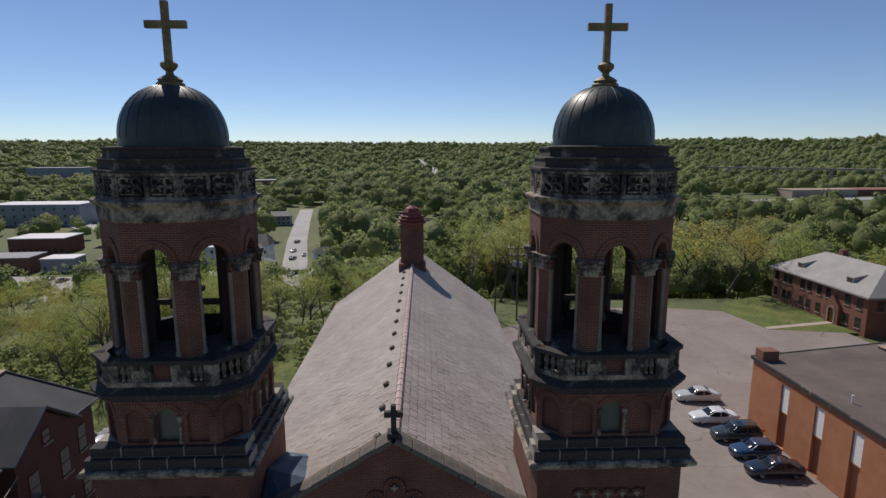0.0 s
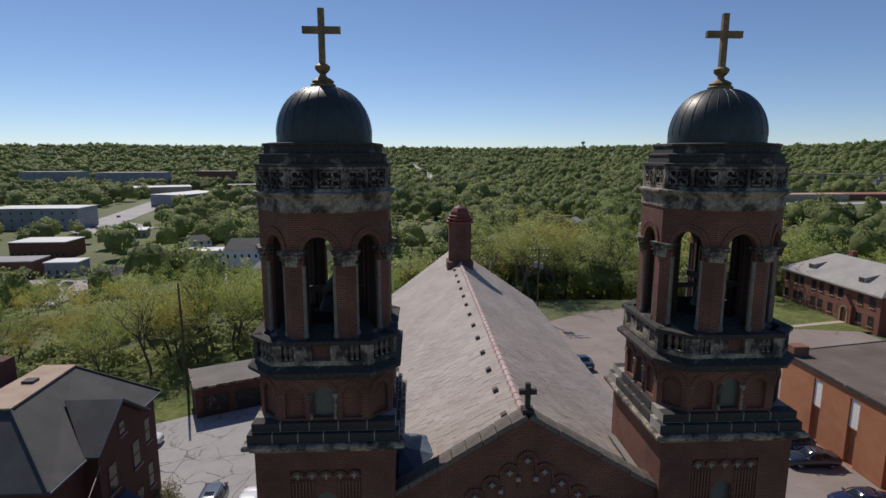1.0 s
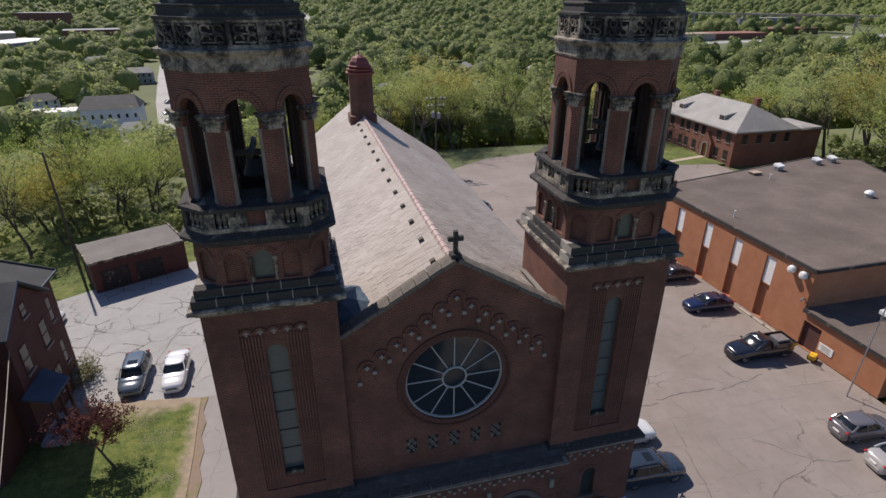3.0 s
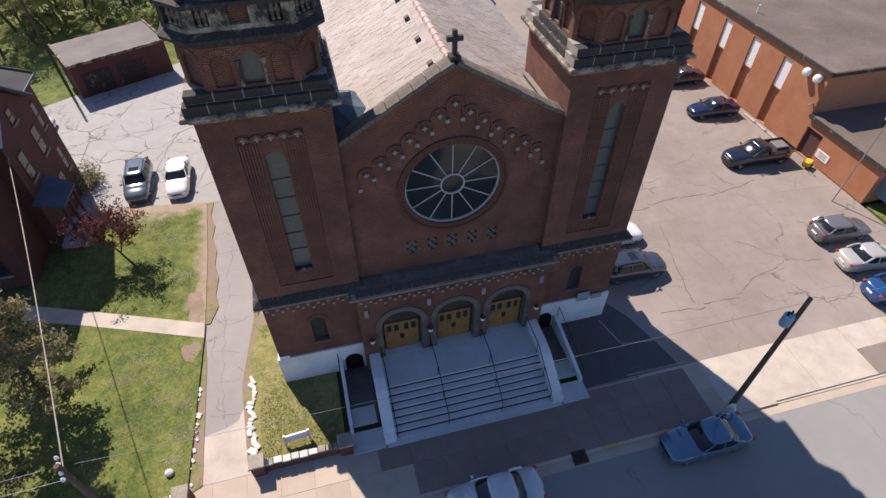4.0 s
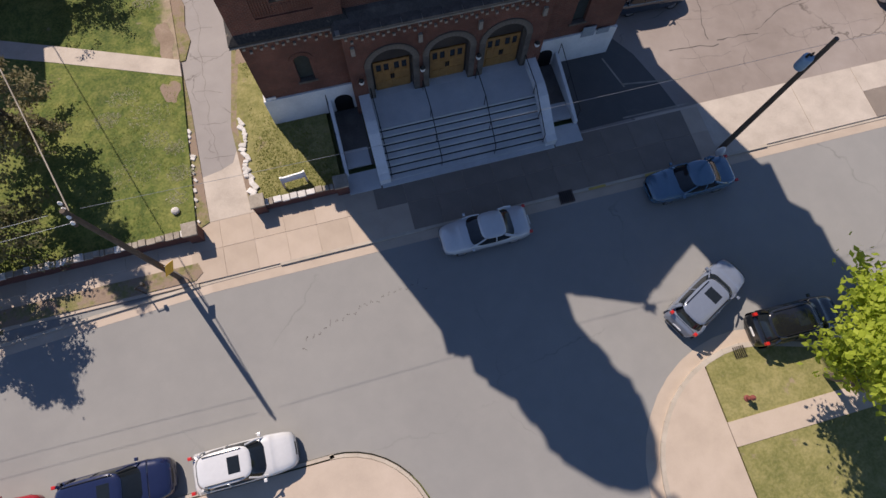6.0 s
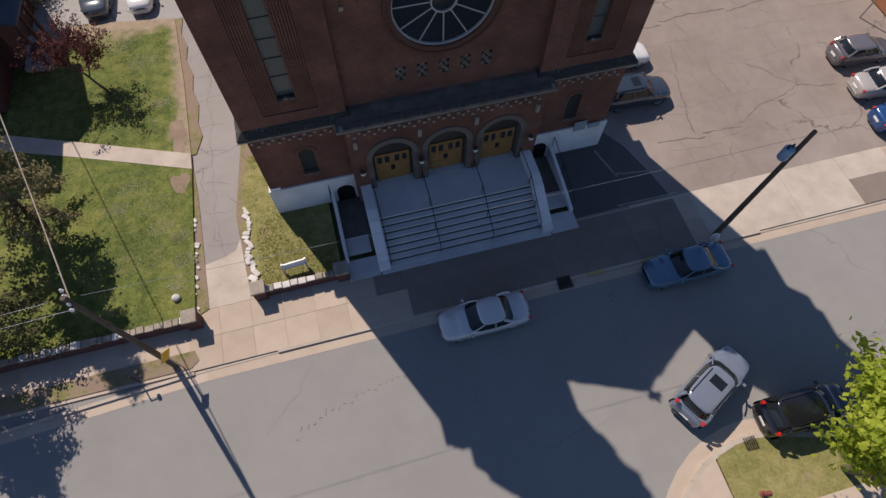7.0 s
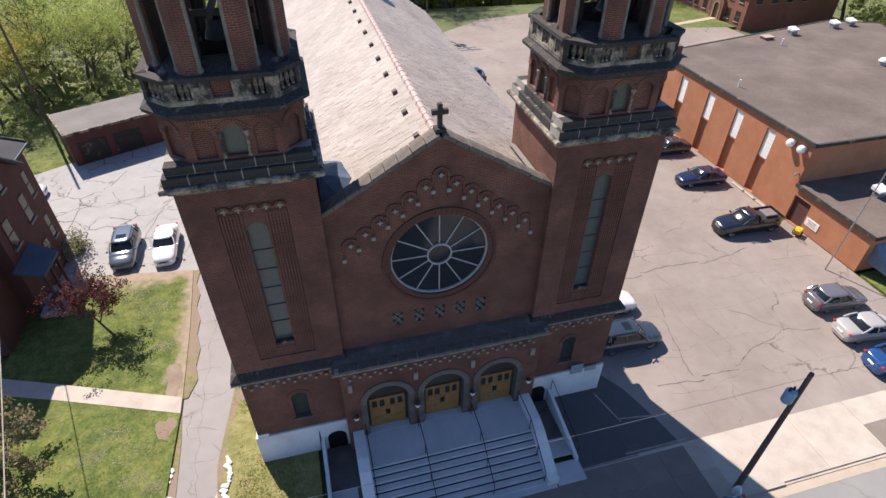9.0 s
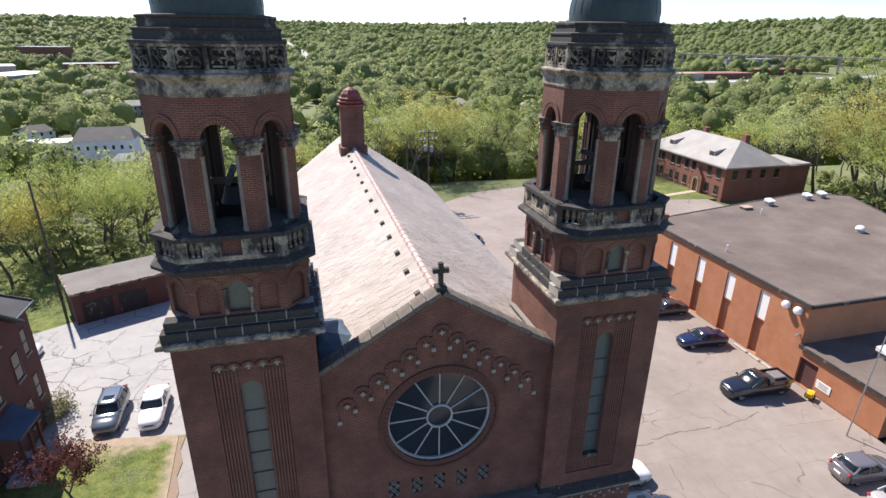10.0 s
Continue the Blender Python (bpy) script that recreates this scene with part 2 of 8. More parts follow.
def turf(name, deep, fresh, dry, bare, wear, edge_x=None, edge_y=None):
    """Mown grass with clover tufts, dry patches and worn bare spots."""
    k = Nodes(name, 0.95)
    v = k.pos()
    big, mid_n, small, fine = k.noise(0.3, v, 5.0), k.noise(1.7, v, 6.0), k.noise(7.0, v, 4.0), k.noise(38.0, v)
    c = k.ramp(big, [(0.4, deep), (0.5, fresh), (0.62, dry)])
    c = k.mix(0.5, c, k.ramp(mid_n, [(0.4, deep), (0.5, fresh), (0.6, dry)]))
    c = k.mix(0.3, c, k.ramp(small, [(0.42, deep), (0.58, dry)]))
    c = k.mix(0.18, c, k.ramp(fine, [(0.3, deep), (0.7, dry)]))
    c = k.mix(k.ramp(k.noise(0.8, v, 7.0, 0.7), [(wear, (0, 0, 0)), (wear + 0.09, (1, 1, 1))]), c, bare)
    if edge_x is not None:
        axes = k.n("ShaderNodeSeparateXYZ")
        k.l(v, axes.inputs[0])
        far = None
        for axis, start in (("X", edge_x), ("Y", edge_y)):
            run = k.n("ShaderNodeMath")
            run.operation = "SUBTRACT"
            k.l(axes.outputs[axis], run.inputs[0])
            run.inputs[1].default_value = start
            if far is not None:
                most = k.n("ShaderNodeMath")
                most.operation = "MAXIMUM"
                k.l(far, most.inputs[0])
                k.l(run.outputs[0], most.inputs[1])
                far = most.outputs[0]
            else:
                far = run.outputs[0]
        rag = k.n("ShaderNodeMath")
        rag.operation = "MULTIPLY_ADD"
        k.l(k.noise(1.1, v, 6.0, 0.65), rag.inputs[0])
        rag.inputs[1].default_value = 3.4
        k.l(far, rag.inputs[2])
        c = k.mix(k.ramp(rag.outputs[0], [(0.0, (0, 0, 0)), (1.0, (1, 1, 1))]), c, k.ramp(mid_n, [(0.35, bare), (0.65, tuple(1.25 * q for q in bare))]))
    k.color(c)
    k.bump(small, 0.7, 0.05)
    return k.m


GRASS = turf("lawn", (0.024, 0.056, 0.007), (0.083, 0.124, 0.016), (0.215, 0.22, 0.06), (0.3, 0.27, 0.16), 0.66)
GRASS_WORN = turf("lawn_with_worn_edges", (0.024, 0.056, 0.007), (0.083, 0.124, 0.016), (0.215, 0.22, 0.06), (0.27, 0.215, 0.155), 0.66, -13.9, 17.6)
WORN = turf("worn_lawn_edge", (0.10, 0.12, 0.03), (0.18, 0.165, 0.06), (0.3, 0.24, 0.14), (0.24, 0.18, 0.135), 0.44)
GRASS_DRY = turf("dry_lawn", (0.11, 0.12, 0.03), (0.2, 0.19, 0.06), (0.31, 0.275, 0.12), (0.28, 0.22, 0.15), 0.6)
WEED = foliage("pale_weed", (0.25, 0.26, 0.13), (0.42, 0.42, 0.26), (0.62, 0.6, 0.48))
BLADES = foliage("grass_blade", (0.06, 0.1, 0.014), (0.13, 0.18, 0.026), (0.28, 0.28, 0.075))
LAND = two_scale("valley_grass_and_scrub", (0.06, 0.075, 0.026), (0.105, 0.13, 0.045), (0.18, 0.195, 0.075), 0.5, 0.02, 0.95, 0)
GRAVEL_ROOF = two_scale("brown_gravel_roof", (0.082, 0.062, 0.051), (0.13, 0.102, 0.086), (0.19, 0.154, 0.132), 8, 0.25, 0.95, 0.5, 0.02)
SLATE = two_scale("blue_grey_shingle", (0.034, 0.036, 0.038), (0.057, 0.060, 0.062), (0.093, 0.093, 0.093), 9, 0.5, 0.8, 0.3, 0.01)
WELL_CONCRETE = two_scale("dark_well_concrete", (0.07, 0.062, 0.058), (0.11, 0.1, 0.094), (0.16, 0.148, 0.138), 12, 1.0, 0.9)
SLATE_BLUE = two_scale("slate_blue_shingle", (0.035, 0.05, 0.075), (0.055, 0.078, 0.115), (0.09, 0.12, 0.165), 9, 0.6, 0.75, 0.3, 0.01)
SLATE_PALE = two_scale("pale_grey_shingle", (0.25, 0.24, 0.225), (0.32, 0.308, 0.29), (0.4, 0.385, 0.36), 6, 0.35, 0.85)
TAN_ROOF = two_scale("tan_deck_roof", (0.3, 0.22, 0.16), (0.4, 0.3, 0.22), (0.48, 0.38, 0.3), 8, 0.7, 0.9)
GREY_ROOF = two_scale("grey_felt_roof", (0.24, 0.24, 0.25), (0.32, 0.32, 0.33), (0.4, 0.4, 0.4), 8, 0.4, 0.9)
BARK = two_scale("grey_brown_bark", (0.06, 0.045, 0.035), (0.10, 0.08, 0.06), (0.16, 0.13, 0.1), 20, 3, 0.95, 0.6, 0.02)
POLE_WOOD = two_scale("weathered_pole_wood", (0.06, 0.045, 0.035), (0.095, 0.072, 0.055), (0.14, 0.11, 0.085), 22, 2, 0.9)
LEAF_GREEN = foliage("spring_leaf", (0.17, 0.24, 0.05), (0.33, 0.41, 0.09), (0.5, 0.55, 0.17))
LEAF_YELLOW = foliage("yellow_green_leaf", (0.28, 0.26, 0.055), (0.45, 0.4, 0.09), (0.6, 0.52, 0.16))
LEAF_LIME = foliage("lime_leaf", (0.2, 0.28, 0.03), (0.38, 0.48, 0.045), (0.55, 0.62, 0.1))
LEAF_DARK = foliage("dark_conifer_needle", (0.05, 0.065, 0.03), (0.15, 0.16, 0.076), (0.45, 0.4, 0.23))
LEAF_RED = foliage("purple_red_leaf", (0.07, 0.02, 0.022), (0.12, 0.04, 0.04), (0.22, 0.1, 0.09))
LEAF_LIGHT = foliage("pale_spring_leaf", (0.24, 0.29, 0.075), (0.43, 0.48, 0.145), (0.6, 0.63, 0.26))
LEAF_FAR = foliage("far_wood_canopy", (0.085, 0.135, 0.06), (0.235, 0.3, 0.11), (0.47, 0.5, 0.19), "tone")
TYRE = plain("tyre_rubber", (0.02, 0.02, 0.02), 0.85)
RIM = plain("alloy_rim", (0.45, 0.45, 0.46), 0.3, 0.8)
RED_LAMP = plain("red_tail_lamp", (0.5, 0.02, 0.015), 0.15, coat=1.0)
CLEAR_LAMP = plain("clear_headlamp", (0.6, 0.6, 0.6), 0.1, 0.3, coat=1.0)
YELLOW = plain("yellow_paint", (0.72, 0.42, 0.02), 0.5)
BLUE_TANK = plain("blue_grey_tank_paint", (0.22, 0.36, 0.52), 0.45)
PAINTS = {}


def paint(color, metal=0.12):
    if color not in PAINTS:
        PAINTS[color] = plain("car_paint", color, 0.17, metal, 0.03, 1.0)
    return PAINTS[color]
DRIVE = cracked("worn_driveway", (0.22, 0.203, 0.195), (0.28, 0.262, 0.252), (0.34, 0.32, 0.305), (0.13, 0.115, 0.107), 0.22, 0.008)
PATH_CONCRETE = two_scale("pale_path_concrete", (0.35, 0.305, 0.26), (0.45, 0.395, 0.34), (0.53, 0.475, 0.41), 18, 0.8, 0.92, 0.3, 0.01)
CORNICE_ROOF = two_scale("dark_brown_cornice_slate", (0.06, 0.053, 0.047), (0.10, 0.088, 0.077), (0.2, 0.175, 0.15), 12, 1.2, 0.85, 0.5, 0.02)
LIMEWASH = two_scale("chipped_whitewash", (0.34, 0.32, 0.29), (0.58, 0.56, 0.53), (0.72, 0.71, 0.69), 14, 4, 0.9, 0.4, 0.02, obj=0.4)
YELLOW_WORN = two_scale("worn_yellow_paint", (0.3, 0.25, 0.16), (0.45, 0.33, 0.08), (0.55, 0.4, 0.06), 30, 6)
RUST = two_scale("rusted_cast_iron", (0.045, 0.032, 0.028), (0.075, 0.05, 0.042), (0.12, 0.075, 0.06), 20, 4, 0.8)
LEAD_DARK = plain("dull_lead", (0.06, 0.065, 0.065), 0.6)
TAR = two_scale("old_tar_seam", (0.05, 0.044, 0.04), (0.085, 0.075, 0.068), (0.13, 0.115, 0.105), 20, 2, 0.9)
TAR_SOFT = two_scale("worn_lot_seam", (0.11, 0.094, 0.084), (0.15, 0.13, 0.118), (0.19, 0.166, 0.15), 20, 2, 0.9)
# brown stain on the lot crossing; also shade coloured into the slabs
WALK_STAIN_SHADE = two_scale("stained_and_shaded_brown_concrete", (0.155, 0.13, 0.11), (0.2, 0.168, 0.142), (0.255, 0.218, 0.186), 25, 0.7, 0.92, 0.3, 0.01, obj=0.25)
COLUMN_STONE = two_scale("grey_brown_column_stone", (0.12, 0.10, 0.08), (0.2, 0.172, 0.14), (0.3, 0.265, 0.22), 9, 1.5, 0.9, 0.4, 0.02)
PANEL_GREY = plain("blue_grey_panel", (0.3, 0.34, 0.38), 0.5)

# ---- mesh helpers ----
def add_uv(bm):
    """UVs in metres: along and up each face."""
    layer = bm.loops.layers.uv.verify()
    bm.normal_update()
    for f in bm.faces:
        n = f.normal
        if abs(n.z) > 0.93:
            for lp in f.loops:
                lp[layer].uv = lp.vert.co.xy
        else:
            t = Vector((-n.y, n.x, 0)).normalized()
            up = n.cross(t)
            for lp in f.loops:
                lp[layer].uv = (lp.vert.co.dot(t), lp.vert.co.dot(up))


def mesh_of(name, bm, mat, smooth=False):
    bm.normal_update()
    add_uv(bm)
    if smooth:
        for f in bm.faces:
            f.smooth = True
    me = bpy.data.meshes.new(name)
    bm.to_mesh(me)
    bm.free()
    for m in mat if isinstance(mat, (list, tuple)) else [mat]:
        me.materials.append(m)
    if smooth:
        me.set_sharp_from_angle(angle=radians(38))
    return me


def part(name, bm, mat, parent=None, label="", smooth=False):
    ob = new(name, mesh_of(name, bm, mat, smooth))
    ob.parent = parent
    return tagged(ob, label) if label else ob


def piece(name, me, parent, m):
    ob = new(name, me)
    ob.parent = parent
    ob.matrix_basis = m
    return ob


def thing(name, label, category, m=None, group="", kind=""):
    ob = new(name)
    ob.empty_display_size = 0.3
    if m is not None:
        ob.matrix_basis = m
    return tagged(ob, label, category, group, kind)


def faces_of(bm, vs, idx):
    for f in idx:
        try:
            bm.faces.new([vs[i] for i in f])
        except ValueError:
            pass


def box(bm, x0, x1, y0, y1, z0, z1, m=None, bevel=0.0):
    co = [(x, y, z) for z in (z0, z1) for y in (y0, y1) for x in (x0, x1)]
    vs = [bm.verts.new(m @ Vector(c) if m is not None else c) for c in co]
    before = set(bm.faces)
    faces_of(bm, vs, [(0, 2, 3, 1), (4, 5, 7, 6), (0, 1, 5, 4), (2, 6, 7, 3), (0, 4, 6, 2), (1, 3, 7, 5)])
    if bevel:
        fs = [f for f in bm.faces if f not in before]
        es = list({e for f in fs for e in f.edges})
        bmesh.ops.bevel(bm, geom=es, offset=bevel, segments=2, affect="EDGES", profile=0.6)


def prism(bm, poly, z0, z1, m=None):
    """A polygon in plan, anticlockwise, raised from z0 to z1."""
    n = len(poly)
    lo = [bm.verts.new(m @ Vector((x, y, z0)) if m is not None else (x, y, z0)) for x, y in poly]
    hi = [bm.verts.new(m @ Vector((x, y, z1)) if m is not None else (x, y, z1)) for x, y in poly]
    bm.faces.new(list(reversed(lo)))
    bm.faces.new(hi)
    for i in range(n):
        j = (i + 1) % n
        bm.faces.new((lo[i], lo[j], hi[j], hi[i]))


def rings(bm, loops, cap=True, m=None):
    """Skins closed loops of equal length, one after the other."""
    made = [[bm.verts.new(m @ Vector(c) if m is not None else c) for c in lp] for lp in loops]
    n = len(made[0])
    for a, b in zip(made, made[1:]):
        for i in range(n):
            j = (i + 1) % n
            bm.faces.new((a[i], a[j], b[j], b[i]))
    if cap:
        bm.faces.new(list(reversed(made[0])))
        bm.faces.new(made[-1])


def lathe(bm, profile, n=24, c=(0, 0, 0), m=None):
    """Turns (radius, height) rows about the upright axis."""
    loops = [[(c[0] + r * math.cos(2 * math.pi * i / n), c[1] + r * math.sin(2 * math.pi * i / n), c[2] + z) for i in range(n)] for r, z in profile]
    rings(bm, loops, True, m)


def rod(bm, p0, p1, r0, r1=None, n=8):
    p0, p1 = Vector(p0), Vector(p1)
    r1 = r0 if r1 is None else r1
    q = (p1 - p0).to_track_quat("Z", "Y").to_matrix()
    ring = lambda p, r: [p + q @ Vector((r * math.cos(2 * math.pi * i / n), r * math.sin(2 * math.pi * i / n), 0)) for i in range(n)]
    rings(bm, [ring(p0, r0), ring(p1, r1)])


def arch(cx, z0, spring, r, n=12):
    """An opening with a round top, as a loop in x and z, anticlockwise."""
    pts = [(cx - r, z0), (cx + r, z0)]
    return pts + [(cx + r * math.cos(a), spring + r * math.sin(a)) for a in (math.pi * i / n for i in range(n + 1))]


def circle(cx, cz, r, n=32):
    return [(cx + r * math.cos(2 * math.pi * i / n), cz + r * math.sin(2 * math.pi * i / n)) for i in range(n)]


def plate(bm, outer, holes, y0, y1, m=None):
    """A slab in the x-z plane from y0 to y1, with holes through it."""
    flat = bmesh.new()
    edges = []
    for lp in [outer, *holes]:
        vs = [flat.verts.new((x, 0, z)) for x, z in lp]
        edges += [flat.edges.new((vs[i], vs[(i + 1) % len(vs)])) for i in range(len(vs))]
    bmesh.ops.triangle_fill(flat, use_beauty=True, use_dissolve=False, edges=edges, normal=(0, -1, 0))
    flat.verts.index_update()
    tris = [[v.index for v in f.verts] for f in flat.faces]
    co = [v.co.copy() for v in flat.verts]
    loops, k = [], 0
    for lp in [outer, *holes]:
        loops.append(list(range(k, k + len(lp))))
        k += len(lp)
    flat.free()
    put = lambda c, y: bm.verts.new(m @ Vector((c.x, y, c.z)) if m is not None else (c.x, y, c.z))
    a, b = [put(c, y0) for c in co], [put(c, y1) for c in co]
    for t in tris:
        p, q, r = (co[i] for i in t)
        ccw = (q.x - p.x) * (r.z - p.z) - (q.z - p.z) * (r.x - p.x) > 0
        t = t if ccw else t[::-1]
        bm.faces.new([a[i] for i in t])
        bm.faces.new([b[i] for i in reversed(t)])
    for n, lp in enumerate(loops):
        area = sum(co[lp[i - 1]].x * co[lp[i]].z - co[lp[i]].x * co[lp[i - 1]].z for i in range(len(lp)))
        for i in range(len(lp)):
            u, v = lp[i - 1], lp[i]
            if (area > 0) != (n == 0):
                u, v = v, u
            bm.faces.new((a[v], a[u], b[u], b[v]))


def stacked(bm, poly, rows, c=(0, 0)):
    """Offsets of one plan polygon (scale, z), skinned: mouldings and cornices."""
    rings(bm, [[(c[0] + x * s, c[1] + y * s, z) for x, y in poly] for s, z in rows])


def raw(name, verts, faces, mats, parent=None):
    me = bpy.data.meshes.new(name)
    me.from_pydata(verts, [], faces)
    for m in mats if isinstance(mats, (list, tuple)) else [mats]:
        me.materials.append(m)
    ob = new(name, me)
    ob.parent = parent
    return ob

# ---- ground, street, lots ----
def sstep(a, b, v):
    t = min(1.0, max(0.0, (v - a) / (b - a)))
    return t * t * (3 - 2 * t)


def land_z(x, y):
    """The hilltop with the church, the valley round it and the far ridges."""
    r = math.hypot(x, y)
    drop = sstep(78, 150, y + 0.05 * abs(x)) if y > 0 else 0.0
    drop = max(drop, sstep(62, 130, -x) if y > 22 else 0.0)
    z = -0.35 - 17.5 * drop
    ridge = sstep(900, 3300, r)
    wave = noise.noise(Vector((x / 900, y / 900, 3.1))) * 0.6 + noise.noise(Vector((x / 330, y / 330, 7.7))) * 0.25
    z += ridge * (82 + 26 * wave) + sstep(250, 900, r) * 5 * wave
    z += 30 * math.exp(-((x - 2203) ** 2 + (y - 1886) ** 2) / (2 * 420 ** 2))
    return z


axis = [0.0]
step = 8.0
while axis[-1] < 4600:
    axis.append(axis[-1] + step)
    if axis[-1] > 160:
        step *= 1.09
axis = [-a for a in reversed(axis[1:])] + axis
gv = [(x, y, land_z(x, y)) for y in axis for x in axis]
na = len(axis)
gf = [(j * na + i, j * na + i + 1, (j + 1) * na + i + 1, (j + 1) * na + i) for j in range(na - 1) for i in range(na - 1)]
ground = raw("ground", gv, gf, LAND)
tagged(ground, "green hilltop falling to a wooded valley", "ground", kind="structure")
ground.data.polygons.foreach_set("use_smooth", [True] * len(gf))


def slab(name, poly, z0, z1, mat, label, category="ground"):
    bm = bmesh.new()
    prism(bm, poly, z0, z1)
    return tagged(part(name, bm, mat), label, category, kind="structure")


def rect(x0, x1, y0, y1):
    return [(x0, y0), (x1, y0), (x1, y1), (x0, y1)]


def arc(cx, cy, r, a0, a1, n=10):
    return [(cx + r * math.cos(radians(a0 + (a1 - a0) * i / n)), cy + r * math.sin(radians(a0 + (a1 - a0) * i / n))) for i in range(n + 1)]


KY0, KY1 = -18.4, -8.62
road_poly = [(-160, KY0 + 0.1), (-10.2, KY0 + 0.1)] + arc(-10.4, -22.6, 4.3, 90, 0) + [(-6.1, -90), (4.2, -90)] + arc(10.4, -24.6, 6.2, 180, 90) + [(11.5, -18.55), (14.0, -19.3), (160, -19.4), (160, -8.3), (-160, -8.3)]
slab("road", road_poly, -0.33, -0.09, ASPHALT, "grey asphalt street with a side street joining it", "road")
slab("parking_lot", [(9.9, -5.1), (34.3, -5.1), (34.4, 34), (66, 41), (66, 70), (40, 77), (27, 75), (18, 69), (-6, 52), (-6, 36), (6.8, 36), (6.8, 4.5), (9.9, 4.4)], -0.34, 0.0, LOT, "worn tan parking lot with cracks and patches")
slab("parking_lot", [(-27.5, 17.2), (-15, 17.2), (-9.8, 14), (-9.8, 5), (-6.8, 5), (-6.8, 47), (-18.5, 42.5), (-27.4, 38), (-31.5, 35.5), (-31.5, 27)], -0.34, 0.004, LOT_GREY, "pale grey cracked asphalt lot beside the church")
slab("driveway", [(-14.3, -5.3), (-11.6, -5.3), (-12.1, 0), (-11.2, 6), (-11.6, 12), (-9.8, 14.5), (-9.8, 17.3), (-15.2, 17.3), (-14.9, 8), (-14.4, 2)], -0.34, 0.012, DRIVE, "cracked grey driveway running beside the church")
slab("driveway_apron", [(-14.25, -5.35), (-11.65, -5.35), (-11.75, -1.2), (-12.2, -1.5), (-12.5, -2.2), (-13.2, -2.5), (-14.25, -2.7)], -0.3, 0.022, PATH_CONCRETE, "pale cracked concrete apron at the foot of the driveway", "driveway")
slab("lawn", [(-60, -5.8), (-14.9, -5.8), (-14.5, 3.9), (-21.4, 6.6), (-25.9, 8.25), (-60, 8.25)], -0.34, 0.18, GRASS, "uneven green lawn behind a low wall", "lawn")
slab("lawn", [(-25.5, 9.25), (-21.4, 7.7), (-14.5, 4.95), (-14.6, 11), (-14.9, 17.2), (-20.6, 18.1), (-25.5, 18.1)], -0.34, 0.12, GRASS_WORN, "green lawn with worn earth at its edges", "lawn")
slab("parking_lot", [(6.62, -5.2), (9.95, -5.2), (9.95, -0.3), (6.62, -0.3)], -0.34, 0.0, LOT, "asphalt beside the crypt stairs")
# dark sheet kept within the church's shadow to deepen it
slab("asphalt_patch", [(6.65, -5.1), (12.6, -5.0), (12.2, -3.4), (11.4, -1.0), (10.6, 0.3), (9.95, 0.4), (6.65, -0.4)], -0.02, 0.006, ASPHALT_SHADE, "dark asphalt patch standing in for shade beside the church")
slab("gutter", [(-14.6, -9.15), (160, -9.15), (160, -8.6), (-14.6, -8.6)], -0.32, -0.083, WALK, "pale concrete gutter along the kerb")
slab("gutter", [(-160, -9.75), (-24.6, -9.75), (-14.6, -9.15), (-14.6, -8.6), (-24.6, -9.2), (-160, -9.2)], -0.32, -0.084, WALK, "pale concrete gutter along the kerb")
slab("gutter", arc(10.4, -24.6, 6.85, 180, 90) + [(11.6, -17.95), (14.2, -18.75), (14.0, -19.4), (11.5, -18.65)] + arc(10.4, -24.6, 6.0, 90, 180), -0.32, -0.082, WALK, "pale concrete gutter round the corner kerb")
slab("footpath", [(-14.5, 3.85), (-14.5, 5.0), (-21.4, 7.72), (-25.5, 9.3), (-25.9, 8.2), (-21.4, 6.55)], -0.34, 0.2, PATH_CONCRETE, "pale concrete footpath across the lawn", "path")
slab("verge", [(-15.0, -5.7), (-14.2, -5.35), (-14.3, 2), (-14.75, 8), (-15.0, 8), (-14.95, 2)], -0.34, 0.05, WORN, "worn grass and earth along the driveway", "ground")
slab("verge", [(-12.0, -5.2), (-11.4, -5.0), (-11.9, 0), (-11.2, 4.0), (-11.4, 6), (-12.3, 0)], -0.34, 0.04, WORN, "worn grass and earth along the driveway", "ground")
slab("lawn", [(-62, 31), (-30.2, 33.2), (-30.2, 33.6), (-17.2, 41.2), (-7, 45.3), (-7, 60), (-62, 60)], -0.36, -0.12, GRASS, "rough green bank behind the side lot", "lawn")
slab("lawn", [(-11.45, -5.0), (-7.0, -5.0), (-7.0, -0.35), (-9.9, -0.35), (-9.9, 4), (-11.3, 4), (-12.0, 0)], -0.34, 0.06, GRASS_DRY, "yellowish patch of lawn beside the church tower", "lawn")
slab("verge", [(-11.5, 4), (-9.9, 4), (-9.9, 13), (-11.6, 12), (-11.0, 6)], -0.34, 0.05, DIRT, "bare earth strip along the church wall", "ground")
slab("verge", [(-160, -8.35), (-15.3, -8.35), (-14.9, -8.0), (-15.1, -7.45), (-160, -7.45)], -0.33, 0.04, WORN, "dry grass strip between pavement and kerb", "verge")
slab("verge", [(-14.7, 4.95), (-14.2, 5.0), (-13.75, 6.3), (-13.95, 7.4), (-13.8, 8.9), (-14.1, 10.2), (-14.0, 11.6), (-14.35, 13.0), (-14.2, 14.3), (-14.55, 15.6), (-14.4, 17.15), (-15.1, 17.15)], -0.34, 0.07, WORN, "worn grass and earth along the driveway", "ground")
# worn bare patches along the lawn edges
patch_rng = random.Random(8)


